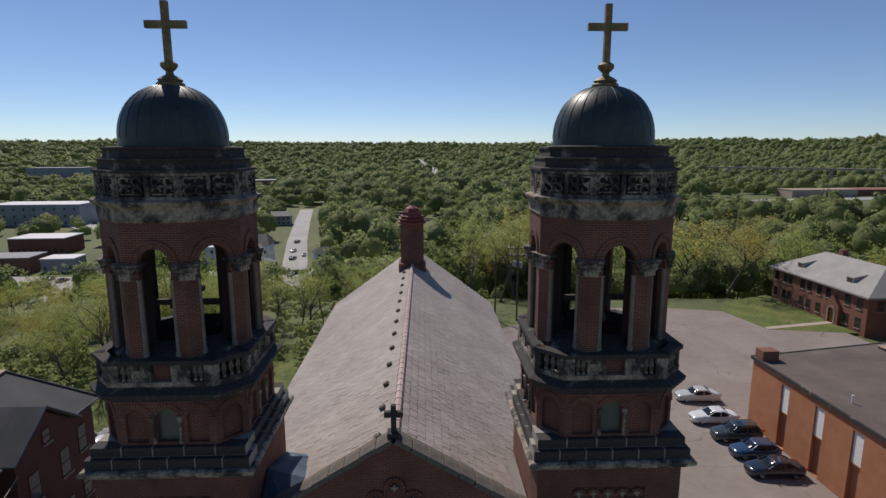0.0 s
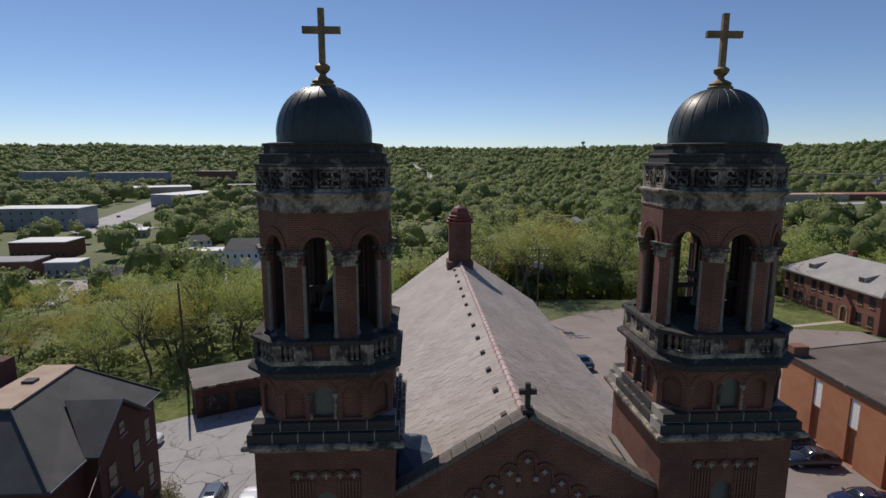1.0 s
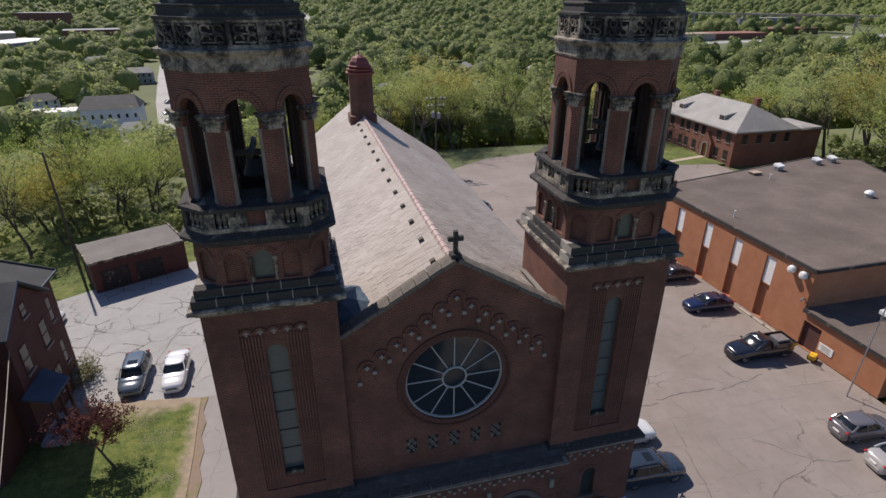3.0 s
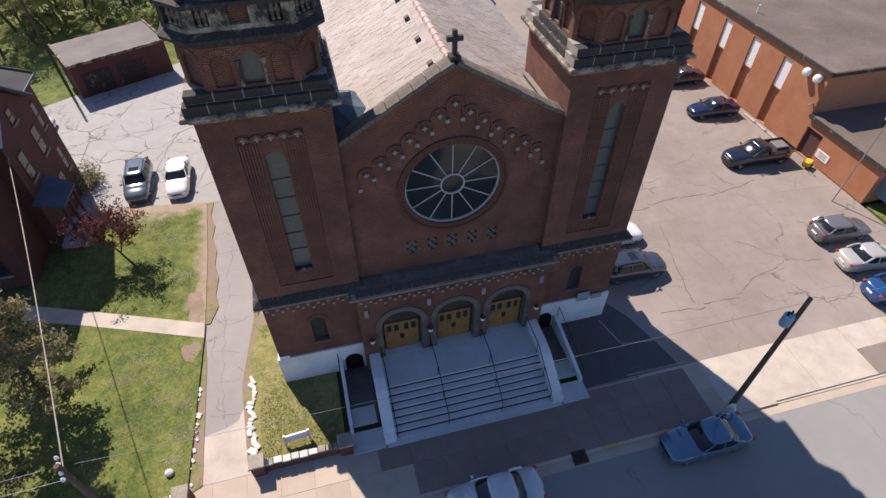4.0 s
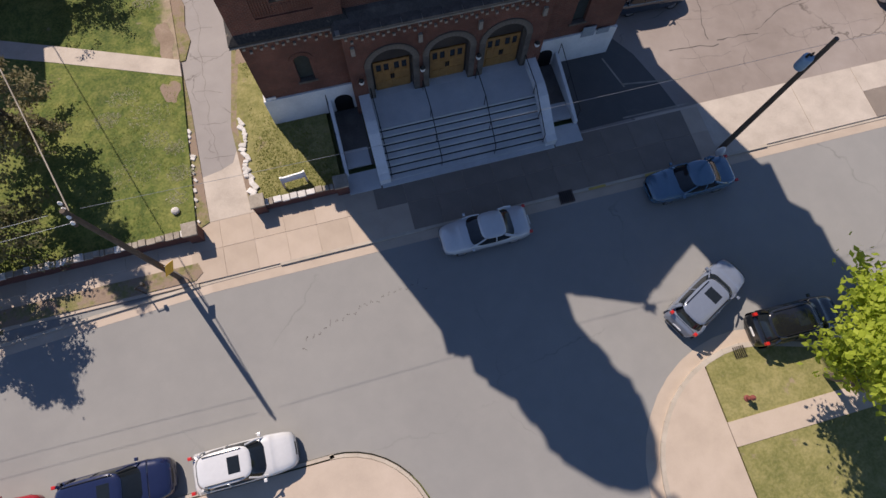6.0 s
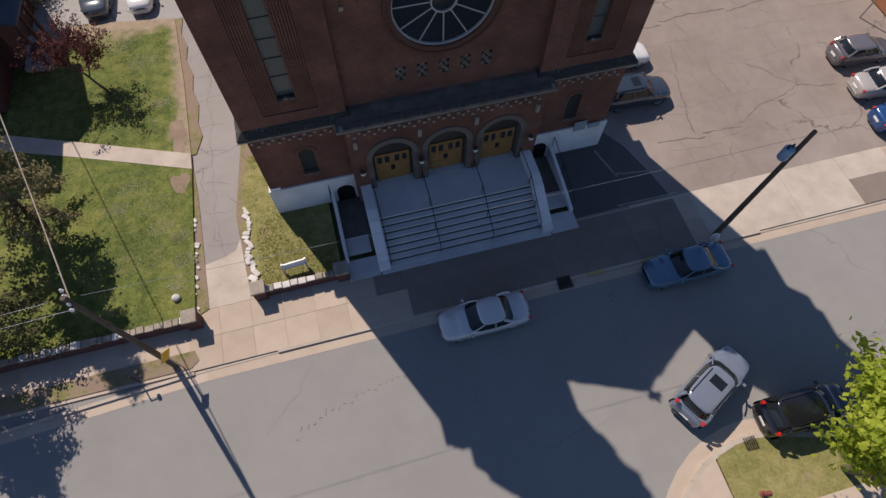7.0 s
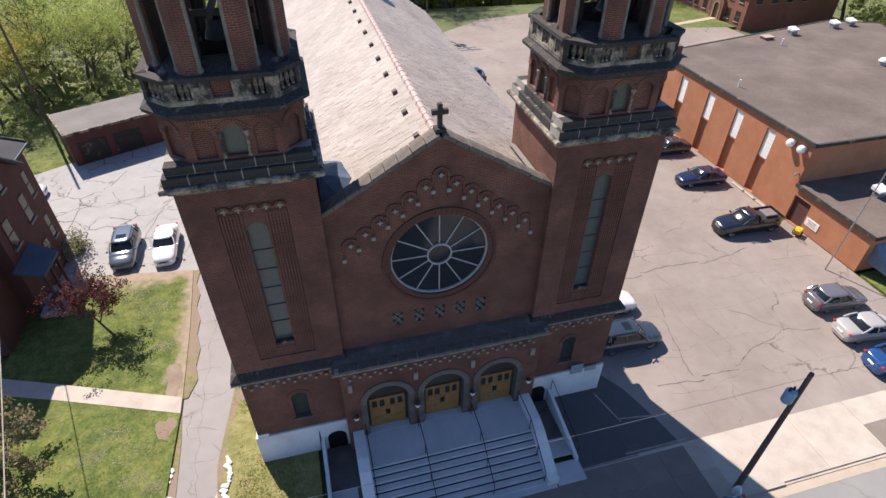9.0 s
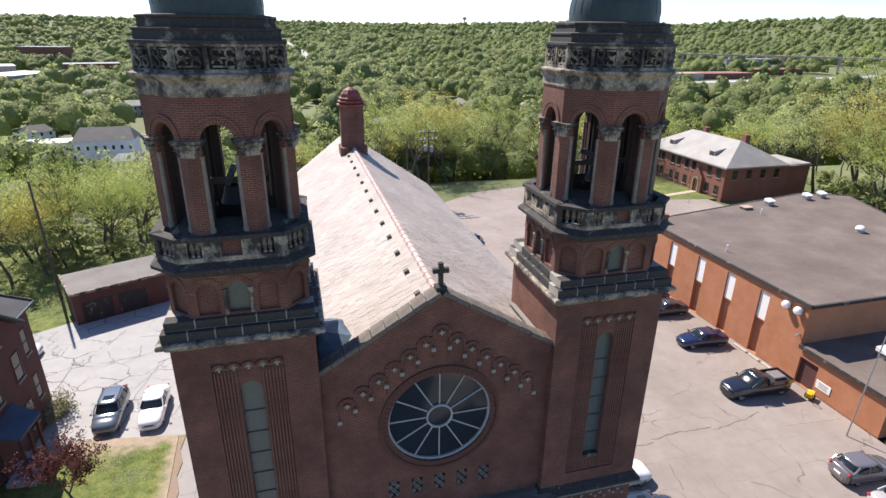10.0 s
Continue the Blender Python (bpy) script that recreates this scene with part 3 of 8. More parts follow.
def bare_patch(x, y, rx, ry, z, mat=WORN):
    n = 18
    ph = [patch_rng.uniform(0, 6.28) for _ in range(3)]
    pts = []
    for i in range(n):
        a = 2 * math.pi * i / n
        k = 1 + 0.22 * math.sin(2 * a + ph[0]) + 0.16 * math.sin(3 * a + ph[1]) + 0.12 * math.sin(5 * a + ph[2])
        pts.append((x + rx * k * math.cos(a), y + ry * k * math.sin(a)))
    slab("bare_patch", pts, z - 0.05, z, mat, "worn bare patch in the lawn")


bare_patch(-15.2, 3.0, 0.45, 0.85, 0.184)
bare_patch(-15.15, 6.5, 0.55, 1.3, 0.124, DIRT)
# far side of the street
slab("lawn", [(-160, -90), (-9.0, -90), (-9.0, -22.2)] + arc(-10.9, -22.6, 2.2, 10, 90) + [(-160, -20.4)], -0.33, 0.03, GRASS_DRY, "dry grass on the corner across the street", "lawn")
slab("lawn", [(8.3, -90), (160, -90), (160, -19.62), (14.0, -19.53), (11.5, -18.78)] + arc(10.4, -24.6, 5.96, 90, 110), -0.33, 0.03, GRASS_DRY, "dry grass strip on the street corner", "lawn")
slab("pavement", [(4.44, -90), (8.28, -90), (8.28, -19.03)] + arc(10.4, -24.6, 5.96, 111, 180), -0.33, 0.05, WALK, "pale concrete pavement on the corner", "pavement")
slab("pavement", rect(8.32, 160, -22.95, -21.8), -0.33, 0.06, WALK, "pale concrete pavement crossing the grass", "pavement")
slab("pavement", [(-9.0, -90), (-6.36, -90)] + arc(-10.4, -22.6, 4.05, 0, 90) + [(-160, -18.53), (-160, -20.3), (-10.8, -20.3), (-9.6, -20.9), (-9.0, -22)], -0.33, 0.05, WALK, "pale concrete pavement along the far kerb", "pavement")


def kerb(path, w=0.16, z=0.02):
    bm = bmesh.new()
    for (x0, y0), (x1, y1) in zip(path, path[1:]):
        d = Vector((x1 - x0, y1 - y0)).normalized()
        nx, ny = -d.y * w / 2, d.x * w / 2
        prism(bm, [(x0 + nx, y0 + ny), (x0 - nx, y0 - ny), (x1 - nx, y1 - ny), (x1 + nx, y1 + ny)], -0.33, z)
    return tagged(part("kerb", bm, KERB), "pale concrete street kerb", "kerb", kind="structure")


kerb([(-160, -9.2), (-24.6, -9.2), (-15.2, -8.63)])
kerb([(-15.2, -8.63), (-14.6, -8.6), (-11.0, -8.55)], 0.16, -0.06)
kerb([(-11.0, -8.55), (16.6, -8.57)])
kerb([(16.6, -8.57), (25.5, -8.6)], 0.16, -0.05)
kerb([(25.5, -8.6), (160, -8.6)])
kerb([(-160, KY0), (-10.2, KY0)] + arc(-10.4, -22.6, 4.15, 90, 0) + [(-6.2, -90)])
kerb([(4.3, -90), (4.35, -24.6)] + arc(10.4, -24.6, 6.05, 180, 90) + [(11.5, -18.7), (14.0, -19.45), (160, -19.55)], 0.26, 0.045)

# pavement slabs along the church side of the street
pavement = thing("pavement", "tan concrete pavement slabs along the street", "pavement", kind="structure")
bm = bmesh.new()
box(bm, -160, 160, -8.52, -5.08, -0.33, -0.008)
part("bed", bm, WALK, pavement)
bm = bmesh.new()
box(bm, -0.819, 0.819, -0.807, 0.807, -0.03, 0.0, bevel=0.006)
slab_me = mesh_of("paving_slab", bm, WALK)
# darker slabs before the steps: church shade put into their colour
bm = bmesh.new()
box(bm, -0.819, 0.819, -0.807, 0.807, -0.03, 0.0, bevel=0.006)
dark_me = mesh_of("paving_slab", bm, WALK_STAIN_SHADE)
for i in range(-24, 25):
    for j in range(2):
        x = i * 1.65
        if (x < -15 and j == 0) or 14.0 < x < 26:
            continue
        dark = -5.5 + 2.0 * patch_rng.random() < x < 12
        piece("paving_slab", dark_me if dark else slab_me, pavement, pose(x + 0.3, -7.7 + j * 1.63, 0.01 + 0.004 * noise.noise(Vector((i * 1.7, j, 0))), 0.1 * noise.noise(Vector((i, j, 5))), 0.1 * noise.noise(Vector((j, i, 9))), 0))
# plain concrete crossing into the parking lot
for x0, x1, y0, y1, mat in ((13.7, 19.6, -8.5, -5.1, PATH_CONCRETE), (19.63, 23.6, -8.5, -5.1, PATH_CONCRETE), (23.63, 26.9, -6.75, -5.1, PATH_CONCRETE), (23.63, 26.9, -8.5, -6.78, WALK_STAIN_SHADE)):
    bm = bmesh.new()
    box(bm, x0, x1, y0, y1, -0.05, 0.014, bevel=0.008)
    part("crossing_slab", bm, mat, pavement)

# ---- the church ----
church = thing("church", "red-brick twin-towered church with sooty stone trim and dark domes", "church")
TX, TY, TH = 7.3, 2.1, 2.45
TOP_LANDING = 1.36
PLINTH = 2.25


def octagon(a):
    t = a * math.tan(math.pi / 8)
    return [(-t, -a), (t, -a), (a, -t), (a, t), (t, a), (-t, a), (-a, t), (-a, -t)]


def chamfered(h, c):
    return [(-h + c, -h), (h - c, -h), (h, -h + c), (h, h - c), (h - c, h), (-h + c, h), (-h, h - c), (-h, -h + c)]


def wall_pose(a, b, c=(0, 0)):
    """Places a slab drawn in x-z so that it runs from a to b in plan, its face outwards."""
    d = Vector((b[0] - a[0], b[1] - a[1], 0))
    mid = ((a[0] + b[0]) / 2 + c[0], (a[1] + b[1]) / 2 + c[1], 0)
    return Matrix.Translation(mid) @ Matrix.Rotation(math.atan2(d.y, d.x), 4, "Z"), d.length


def voussoirs(bm, cx, spring, r0, r1, y0, y1, n, m=None, a0=0.0, a1=math.pi, fill=0.72):
    for i in range(n):
        s = (a1 - a0) / n
        u, v = a0 + s * (i + (1 - fill) / 2), a0 + s * (i + (1 + fill) / 2)
        pts = [(r0, u), (r1, u), (r1, v), (r0, v)]
        co = [(cx + r * math.cos(a), y, spring + r * math.sin(a)) for y in (y0, y1) for r, a in pts]
        vs = [bm.verts.new(m @ Vector(c) if m is not None else c) for c in co]
        faces_of(bm, vs, [(0, 1, 2, 3), (7, 6, 5, 4), (0, 4, 5, 1), (1, 5, 6, 2), (2, 6, 7, 3), (3, 7, 4, 0)])


def tower():
    bm = bmesh.new()
    # square shaft with a tall recessed panel on the front
    h = TH
    zb, zt = 0.0, 17.3
    panel = [(-1.25, 7.9), (1.25, 7.9), (1.25, 16.3), (-1.25, 16.3)]
    low_win = arch(0, 3.15, 4.75, 0.38)
    plate(bm, [(-h, zb), (h, zb), (h, zt), (-h, zt)], [panel, low_win], -h, -h + 0.45)
    body = part("tower", bm, BRICK, church)
    kid = lambda name, b, mat, label="", smooth=False: part(name, b, mat, body, label, smooth)
    for x0, x1, y0, y1 in ((-h, -h + 0.4, -h + 0.45, h), (h - 0.4, h, -h + 0.45, h), (-h + 0.4, h - 0.4, h - 0.4, h)):
        bm = bmesh.new()
        box(bm, x0, x1, y0, y1, zb, zt)
        kid("shaft_wall", bm, BRICK)
    # recessed panel: ribbed brick round the slit window
    bm = bmesh.new()
    slit = arch(0, 8.75, 14.95, 0.4)
    plate(bm, panel, [slit], -h + 0.07, -h + 0.4)
    kid("panel", bm, BRICK)
    bm = bmesh.new()
    rib = bmesh.new()
    box(rib, -0.03, 0.03, -0.03, 0.025, 8.0, 15.86)
    rib_me = mesh_of("brick_rib", rib, BRICK)
    for i in range(21):
        x = -1.18 + 0.118 * i
        if abs(x) > 0.47:
            piece("brick_rib", rib_me, body, pose(x, -h + 0.05, 0))
    for i in range(-2, 3):
        if abs(i * 0.18) < 0.5:
            box(bm, i * 0.18 - 0.045, i * 0.18 + 0.045, -h + 0.035, -h + 0.075, 8.0, 8.5)
    kid("brick_rib", bm, BRICK)
    for i in range(5):
        bm = bmesh.new()
        voussoirs(bm, -1.0 + 0.5 * i, 15.98, 0.13, 0.25, -h - 0.02, -h + 0.12, 9, fill=0.62)
        kid("brick_arch", bm, BRICK_RUBBED)
        bm = bmesh.new()
        box(bm, -0.14, 0.14, -0.03, 0.05, -0.035, 0.035, pose(-1.0 + 0.5 * i, -h + 0.05, 16.02))
        box(bm, -0.035, 0.035, -0.032, 0.05, -0.13, 0.13, pose(-1.0 + 0.5 * i, -h + 0.05, 16.02))
        kid("stone_star", bm, BLOCK)
    bm = bmesh.new()
    plate(bm, arch(0, 8.75, 14.95, 0.4), [], -h + 0.30, -h + 0.33)
    kid("glazing", bm, GLASS_GREEN, "grey-green glass of the slit window")
    for z in (9.9, 10.9, 11.9, 12.9, 13.9):
        bm = bmesh.new()
        box(bm, -0.42, 0.42, -h + 0.26, -h + 0.31, z - 0.022, z + 0.022)
        kid("glazing_bar", bm, LEAD_DARK)
    bm = bmesh.new()
    box(bm, -0.48, 0.48, -h + 0.05, -h + 0.35, 8.62, 8.76, bevel=0.02)
    kid("window_sill", bm, STONE_DARK)
    bm = bmesh.new()
    plate(bm, low_win, [], -h + 0.22, -h + 0.25)
    kid("glazing", bm, GLASS_DIM, "dim green glass of a small round-headed window")
    bm = bmesh.new()
    voussoirs(bm, 0, 4.75, 0.39, 0.62, -h - 0.03, -h + 0.1, 13, fill=0.85)
    kid("brick_arch", bm, BRICK)
    bm = bmesh.new()
    box(bm, -0.5, 0.5, -h - 0.06, -h + 0.2, 3.02, 3.16, bevel=0.02)
    kid("window_sill", bm, STONE_BROWN)
    # belt course at the portal's height
    bm = bmesh.new()
    sq = [(-1, -1), (1, -1), (1, 1), (-1, 1)]
    stacked(bm, sq, [(h + 0.02, 6.62), (h + 0.16, 6.7), (h + 0.30, 6.85), (h + 0.32, 7.0), (h + 0.05, 7.24), (h - 0.02, 7.27)])
    kid("belt_course", bm, STONE_DARK)
    bm = bmesh.new()
    stacked(bm, sq, [(h + 0.27, 6.78), (h + 0.34, 6.80), (h + 0.34, 6.86), (h + 0.27, 6.88)])
    kid("belt_lip", bm, BLOCK)
    blk = mesh_of("corbel_block", _block(0.13, 0.14, 0.13), BLOCK)
    for i in range(9):
        piece("corbel_block", blk, body, pose(-2.0 + 0.5 * i, -h - 0.05, 6.1 + 0.1 * (i % 2)))
        piece("corbel_block", blk, body, pose(-2.25 + 0.5 * i, -h - 0.04, 6.36))
    # stone cornice on the shaft
    bm = bmesh.new()
    stacked(bm, sq, [(h - 0.02, 16.95), (h + 0.12, 17.05), (h + 0.16, 17.15), (h + 0.34, 17.22), (h + 0.36, 17.34), (h + 0.30, 17.4), (h - 0.1, 17.42)])
    kid("cornice", bm, STONE_PALE, "pale weathered stone cornice")
    # two courses of dark blocks, stepped in
    for row, (hh, z0, z1) in enumerate(((h + 0.2, 17.41, 17.78), (h + 0.06, 17.79, 18.13))):
        n = 6 - row
        w = 2 * hh / n
        bm = bmesh.new()
        box(bm, -w / 2 + 0.022, w / 2 - 0.022, 0.0, 0.5, 0, z1 - z0 - 0.03, bevel=0.02)
        me = mesh_of("stone_block", bm, STONE_DARK)
        for side in range(4):
            for i in range(n):
                x = -hh + w * (i + 0.5)
                if (side % 2) and i in (0, n - 1):
                    continue
                piece("stone_block", me, body, Matrix.Rotation(side * math.pi / 2, 4, "Z") @ pose(x, -hh, z0))
        bm = bmesh.new()
        box(bm, -hh + 0.02, hh - 0.02, -hh + 0.02, hh - 0.02, z0 - 0.02, z1 - 0.035)
        kid("stone_core", bm, STONE_JOINT)
    # chamfered stage with blind arches and one window on each side
    ch = chamfered(2.36, 0.78)
    z0, z1 = 18.1, 19.72
    for i in range(8):
        bm, glass, ring, col = bmesh.new(), bmesh.new(), bmesh.new(), bmesh.new()
        m, w = wall_pose(ch[i], ch[(i + 1) % 8])
        outer = [(-w / 2, z0), (w / 2, z0), (w / 2, z1), (-w / 2, z1)]
        if i % 2 == 0:
            plate(bm, outer, [arch(-0.98, z0 + 0.1, 19.0, 0.34), arch(0, z0 + 0.12, 19.05, 0.34), arch(0.98, z0 + 0.1, 19.0, 0.34)], 0, 0.3, m)
            for cx in (-0.98, 0, 0.98):
                voussoirs(ring, cx, 19.02, 0.35, 0.54, -0.045, 0.1, 17, m, fill=0.55)
            for cx in (-0.98, 0.98):
                plate(bm, arch(cx, z0 + 0.1, 19.0, 0.34), [], 0.12, 0.2, m)
            plate(glass, arch(0, z0 + 0.12, 19.05, 0.34), [], 0.16, 0.19, m)
            for sx in (-0.42, 0.42):
                col = bmesh.new()
                lathe(col, [(0.06, 0), (0.075, 0.05), (0.055, 0.1), (0.055, 0.72), (0.075, 0.78), (0.1, 0.9), (0.1, 0.95)], 8, (sx, -0.03, z0 + 0.08), m)
                kid("colonnette", col, STONE_PALE, smooth=True)
        else:
            plate(bm, outer, [arch(0, z0 + 0.1, 19.0, 0.34)], 0, 0.3, m)
            voussoirs(ring, 0, 19.02, 0.35, 0.54, -0.045, 0.1, 17, m, fill=0.55)
            plate(bm, arch(0, z0 + 0.1, 19.0, 0.34), [], 0.12, 0.2, m)
        kid("arcade_wall", bm, BRICK)
        kid("brick_arch", ring, BRICK_RUBBED)
        if i % 2 == 0:
            kid("glazing", glass, GLASS_GREEN)
        else:
            glass.free()
    # ceiling in the same near-black, shade coloured in
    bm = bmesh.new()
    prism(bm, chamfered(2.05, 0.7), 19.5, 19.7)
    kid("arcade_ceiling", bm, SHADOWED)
    # cornice below the balustrade
    bm = bmesh.new()
    stacked(bm, chamfered(1, 0.33), [(2.34, 19.6), (2.45, 19.68), (2.5, 19.78), (2.68, 19.85), (2.7, 19.98), (2.5, 20.1), (2.42, 20.2), (1.9, 20.22)])
    kid("cornice", bm, STONE_DARK)
    # balustrade: base, piers, balusters, coping
    bal = chamfered(2.5, 0.83)
    bm, cop, blob = bmesh.new(), bmesh.new(), bmesh.new()
    lathe(blob, [(0.07, 0), (0.07, 0.06), (0.045, 0.1), (0.09, 0.3), (0.05, 0.46), (0.07, 0.5), (0.07, 0.56)], 7)
    blob_me = mesh_of("baluster", blob, STONE_PALE, True)
    for i in range(8):
        m, w = wall_pose(bal[i], bal[(i + 1) % 8])
        box(bm, -w / 2, w / 2, 0.0, 0.26, 20.18, 20.34, m)
        box(cop, -w / 2 - 0.06, w / 2 + 0.06, -0.06, 0.32, 20.92, 21.06, m)
        piers = (-w / 2 + 0.1, w / 2 - 0.1) if i % 2 else (-w / 2 + 0.16, -0.62, 0.62, w / 2 - 0.16)
        for k, x in enumerate(piers):
            pw = 0.1 if i % 2 else (0.16 if k in (0, 3) else 0.3)
            box(bm, x - pw, x + pw, 0.02, 0.24, 20.34, 20.92, m)
        spots = (-0.2, 0.05, 0.28) if i % 2 else (-1.22, -1.04, -0.12, 0.12, 1.04, 1.22)
        for x in spots:
            if (i, x) not in ((0, -0.12), (0, 0.12)):
                piece("baluster", blob_me, body, m @ pose(x, 0.13, 20.35))
    kid("balustrade", bm, STONE_PALE, "stained stone balustrade with missing balusters")
    kid("coping", cop, STONE_DARK)
    # open belfry: eight brick piers joined by round arches
    oc = octagon(2.28)
    zb, zt, spring, rad = 20.3, 25.45, 24.1, 0.5
    for i in range(8):
        bm, ring = bmesh.new(), bmesh.new()
        m, w = wall_pose(oc[i], oc[(i + 1) % 8])
        plate(bm, [(-w / 2, zb), (w / 2, zb), (w / 2, zt), (-w / 2, zt)], [arch(0, 20.9, spring, rad)], 0, 0.24, m)
        # inner brick near black: soot, and the belfry's shade in its colour
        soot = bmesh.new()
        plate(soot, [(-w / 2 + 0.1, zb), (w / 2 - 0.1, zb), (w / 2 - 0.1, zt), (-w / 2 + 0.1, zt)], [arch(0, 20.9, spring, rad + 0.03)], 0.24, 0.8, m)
        kid("inner_wall", soot, BRICK_SOOT_SHADE)
        voussoirs(ring, 0, spring, rad + 0.01, rad + 0.15, -0.04, 0.1, 23, m, fill=0.55)
        hood = bmesh.new()
        turn = [math.pi * k / 20 for k in range(21)]
        band = [(r * math.cos(a), spring + r * math.sin(a)) for r, way in ((rad + 0.27, turn), (rad + 0.17, turn[::-1])) for a in way]
        plate(hood, band, [], -0.05, 0.1, m)
        kid("hood_mould", hood, BRICK)
        kid("belfry_wall", bm, BRICK)
        # lining coloured near black so the belfry's inside reads as shaded
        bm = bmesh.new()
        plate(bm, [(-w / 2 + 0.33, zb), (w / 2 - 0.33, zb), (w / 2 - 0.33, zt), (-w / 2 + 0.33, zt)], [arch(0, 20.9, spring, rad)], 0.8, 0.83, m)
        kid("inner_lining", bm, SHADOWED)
        bm = bmesh.new()
        rings(bm, [[m @ Vector((x, y, z)) for y, z in ((-0.1, 20.88), (-0.1, 20.96), (0.75, 21.4), (0.75, 20.88))] for x in (-rad + 0.01, rad - 0.01)])
        bmesh.ops.recalc_face_normals(bm, faces=bm.faces[:])
        kid("sloped_sill", bm, STONE_DARK)
        kid("brick_arch", ring, BRICK_RUBBED)
    cap = bmesh.new()
    stacked(cap, [(-1.3, -0.62), (1.3, -0.62), (1.3, 0.95), (-1.3, 0.95)], [(0.2, 0), (0.24, 0.05), (0.21, 0.08), (0.23, 0.18), (0.3, 0.24), (0.25, 0.27), (0.29, 0.36), (0.34, 0.4), (0.31, 0.43), (0.35, 0.46), (0.35, 0.52)])
    cap_me = mesh_of("capital", cap, STONE_PALE)
    shaft = bmesh.new()
    lathe(shaft, [(0.1, 0), (0.11, 0.12), (0.08, 0.18), (0.075, 2.45), (0.1, 2.52)], 8)
    shaft_me = mesh_of("column", shaft, COLUMN_STONE, True)
    foot = bmesh.new()
    stacked(foot, [(-1, -0.7), (1, -0.7), (1, 0.9), (-1, 0.9)], [(0.36, 0), (0.36, 0.2), (0.28, 0.3)])
    foot_me = mesh_of("pier_base", foot, STONE_DARK)
    for i in range(8):
        x, y = oc[i]
        a = math.atan2(y, x) + math.pi / 2
        at = Matrix.Translation((x * 1.0, y * 1.0, 0)) @ Matrix.Rotation(a, 4, "Z")
        piece("capital", cap_me, body, at @ pose(0, 0.1, 23.6))
        piece("pier_base", foot_me, body, at @ pose(0, 0.1, 20.75))
        m, w = wall_pose(oc[i], oc[(i + 1) % 8])
        for sx in (-1, 1):
            piece("column", shaft_me, body, m @ pose(sx * (rad + 0.02), 0.06, 21.1))
    # floor, ceiling and bell frame carry the interior's shade in their colour
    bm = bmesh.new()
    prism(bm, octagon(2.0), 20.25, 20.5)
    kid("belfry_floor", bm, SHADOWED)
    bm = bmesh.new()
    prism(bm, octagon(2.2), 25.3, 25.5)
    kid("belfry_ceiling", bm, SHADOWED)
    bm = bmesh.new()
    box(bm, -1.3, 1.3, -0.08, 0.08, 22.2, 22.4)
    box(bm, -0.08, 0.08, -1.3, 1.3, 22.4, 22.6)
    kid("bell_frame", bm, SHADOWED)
    bm = bmesh.new()
    lathe(bm, [(0.45, 0), (0.42, 0.1), (0.32, 0.35), (0.28, 0.6), (0.12, 0.7)], 14, (0, 0, 21.5))
    kid("bell", bm, IRON, smooth=True)
    # stone band, ledge, pierced frieze, stepped tiers
    bm = bmesh.new()
    stacked(bm, octagon(1), [(2.29, 25.4), (2.33, 25.46), (2.33, 25.82), (2.36, 25.86), (2.46, 25.94), (2.5, 26.0), (2.5, 26.06), (2.3, 26.1), (2.0, 26.1)])
    kid("stone_band", bm, STONE_PALE, "pale stone band with soot stains")
    fr = octagon(2.3)
    # core behind the openwork, its shade given as near-black colour
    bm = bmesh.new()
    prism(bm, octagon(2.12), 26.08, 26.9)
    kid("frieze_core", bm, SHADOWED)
    bm = bmesh.new()
    for i in range(8):
        m, w = wall_pose(fr[i], fr[(i + 1) % 8])
        box(bm, -w / 2, w / 2, 0, 0.16, 26.1, 26.2, m)
        box(bm, -w / 2, w / 2, 0, 0.16, 26.82, 26.92, m)
        for x in (-w / 2 + 0.06, 0, w / 2 - 0.06):
            box(bm, x - 0.06, x + 0.06, 0, 0.15, 26.18, 26.84, m)
        for c in (-w / 4, w / 4):
            for j in range(2):
                for k in range(2):
                    voussoirs(bm, c - 0.19 + 0.38 * j, 26.36 + 0.3 * k, 0.1, 0.165, 0.01, 0.13, 6, m, 0.4 * i, 0.4 * i + 2 * math.pi * (0.85 if (i + j + k) % 3 else 0.5), 0.98)
            for z in (26.28, 26.52, 26.76):
                box(bm, c - 0.32, c + 0.32, 0.03, 0.12, z - 0.025, z + 0.025, m)
    kid("pierced_frieze", bm, STONE_SOOT, "broken openwork stone frieze, black with soot")
    bm = bmesh.new()
    stacked(bm, octagon(1), [(2.2, 26.88), (2.34, 26.92), (2.34, 27.0), (2.18, 27.03), (2.16, 27.26), (2.2, 27.29), (2.2, 27.34), (2.02, 27.38), (2.0, 27.6), (2.06, 27.64), (2.06, 27.7), (1.75, 27.74), (1.3, 27.76)])
    kid("stepped_tier", bm, STONE_DARK)
    # ribbed copper dome
    prof = [(1.7, 27.72)] + [(1.7 * math.cos(a) ** 0.86, 28.0 + 1.74 * math.sin(a)) for a in (math.pi / 2 * i / 14 for i in range(13))] + [(0.3, 29.72)]
    bm = bmesh.new()
    lathe(bm, prof, 48)
    kid("dome", bm, COPPER, "dark green copper dome with standing seams", True)
    bm = bmesh.new()
    for s in range(24):
        a = 2 * math.pi * s / 24
        for (r0, q0), (r1, q1) in zip(prof[1:-1], prof[2:-1]):
            rod(bm, (r0 * math.cos(a), r0 * math.sin(a), q0), (r1 * math.cos(a), r1 * math.sin(a), q1), 0.013, n=5)
    kid("seam", bm, COPPER)
    bm = bmesh.new()
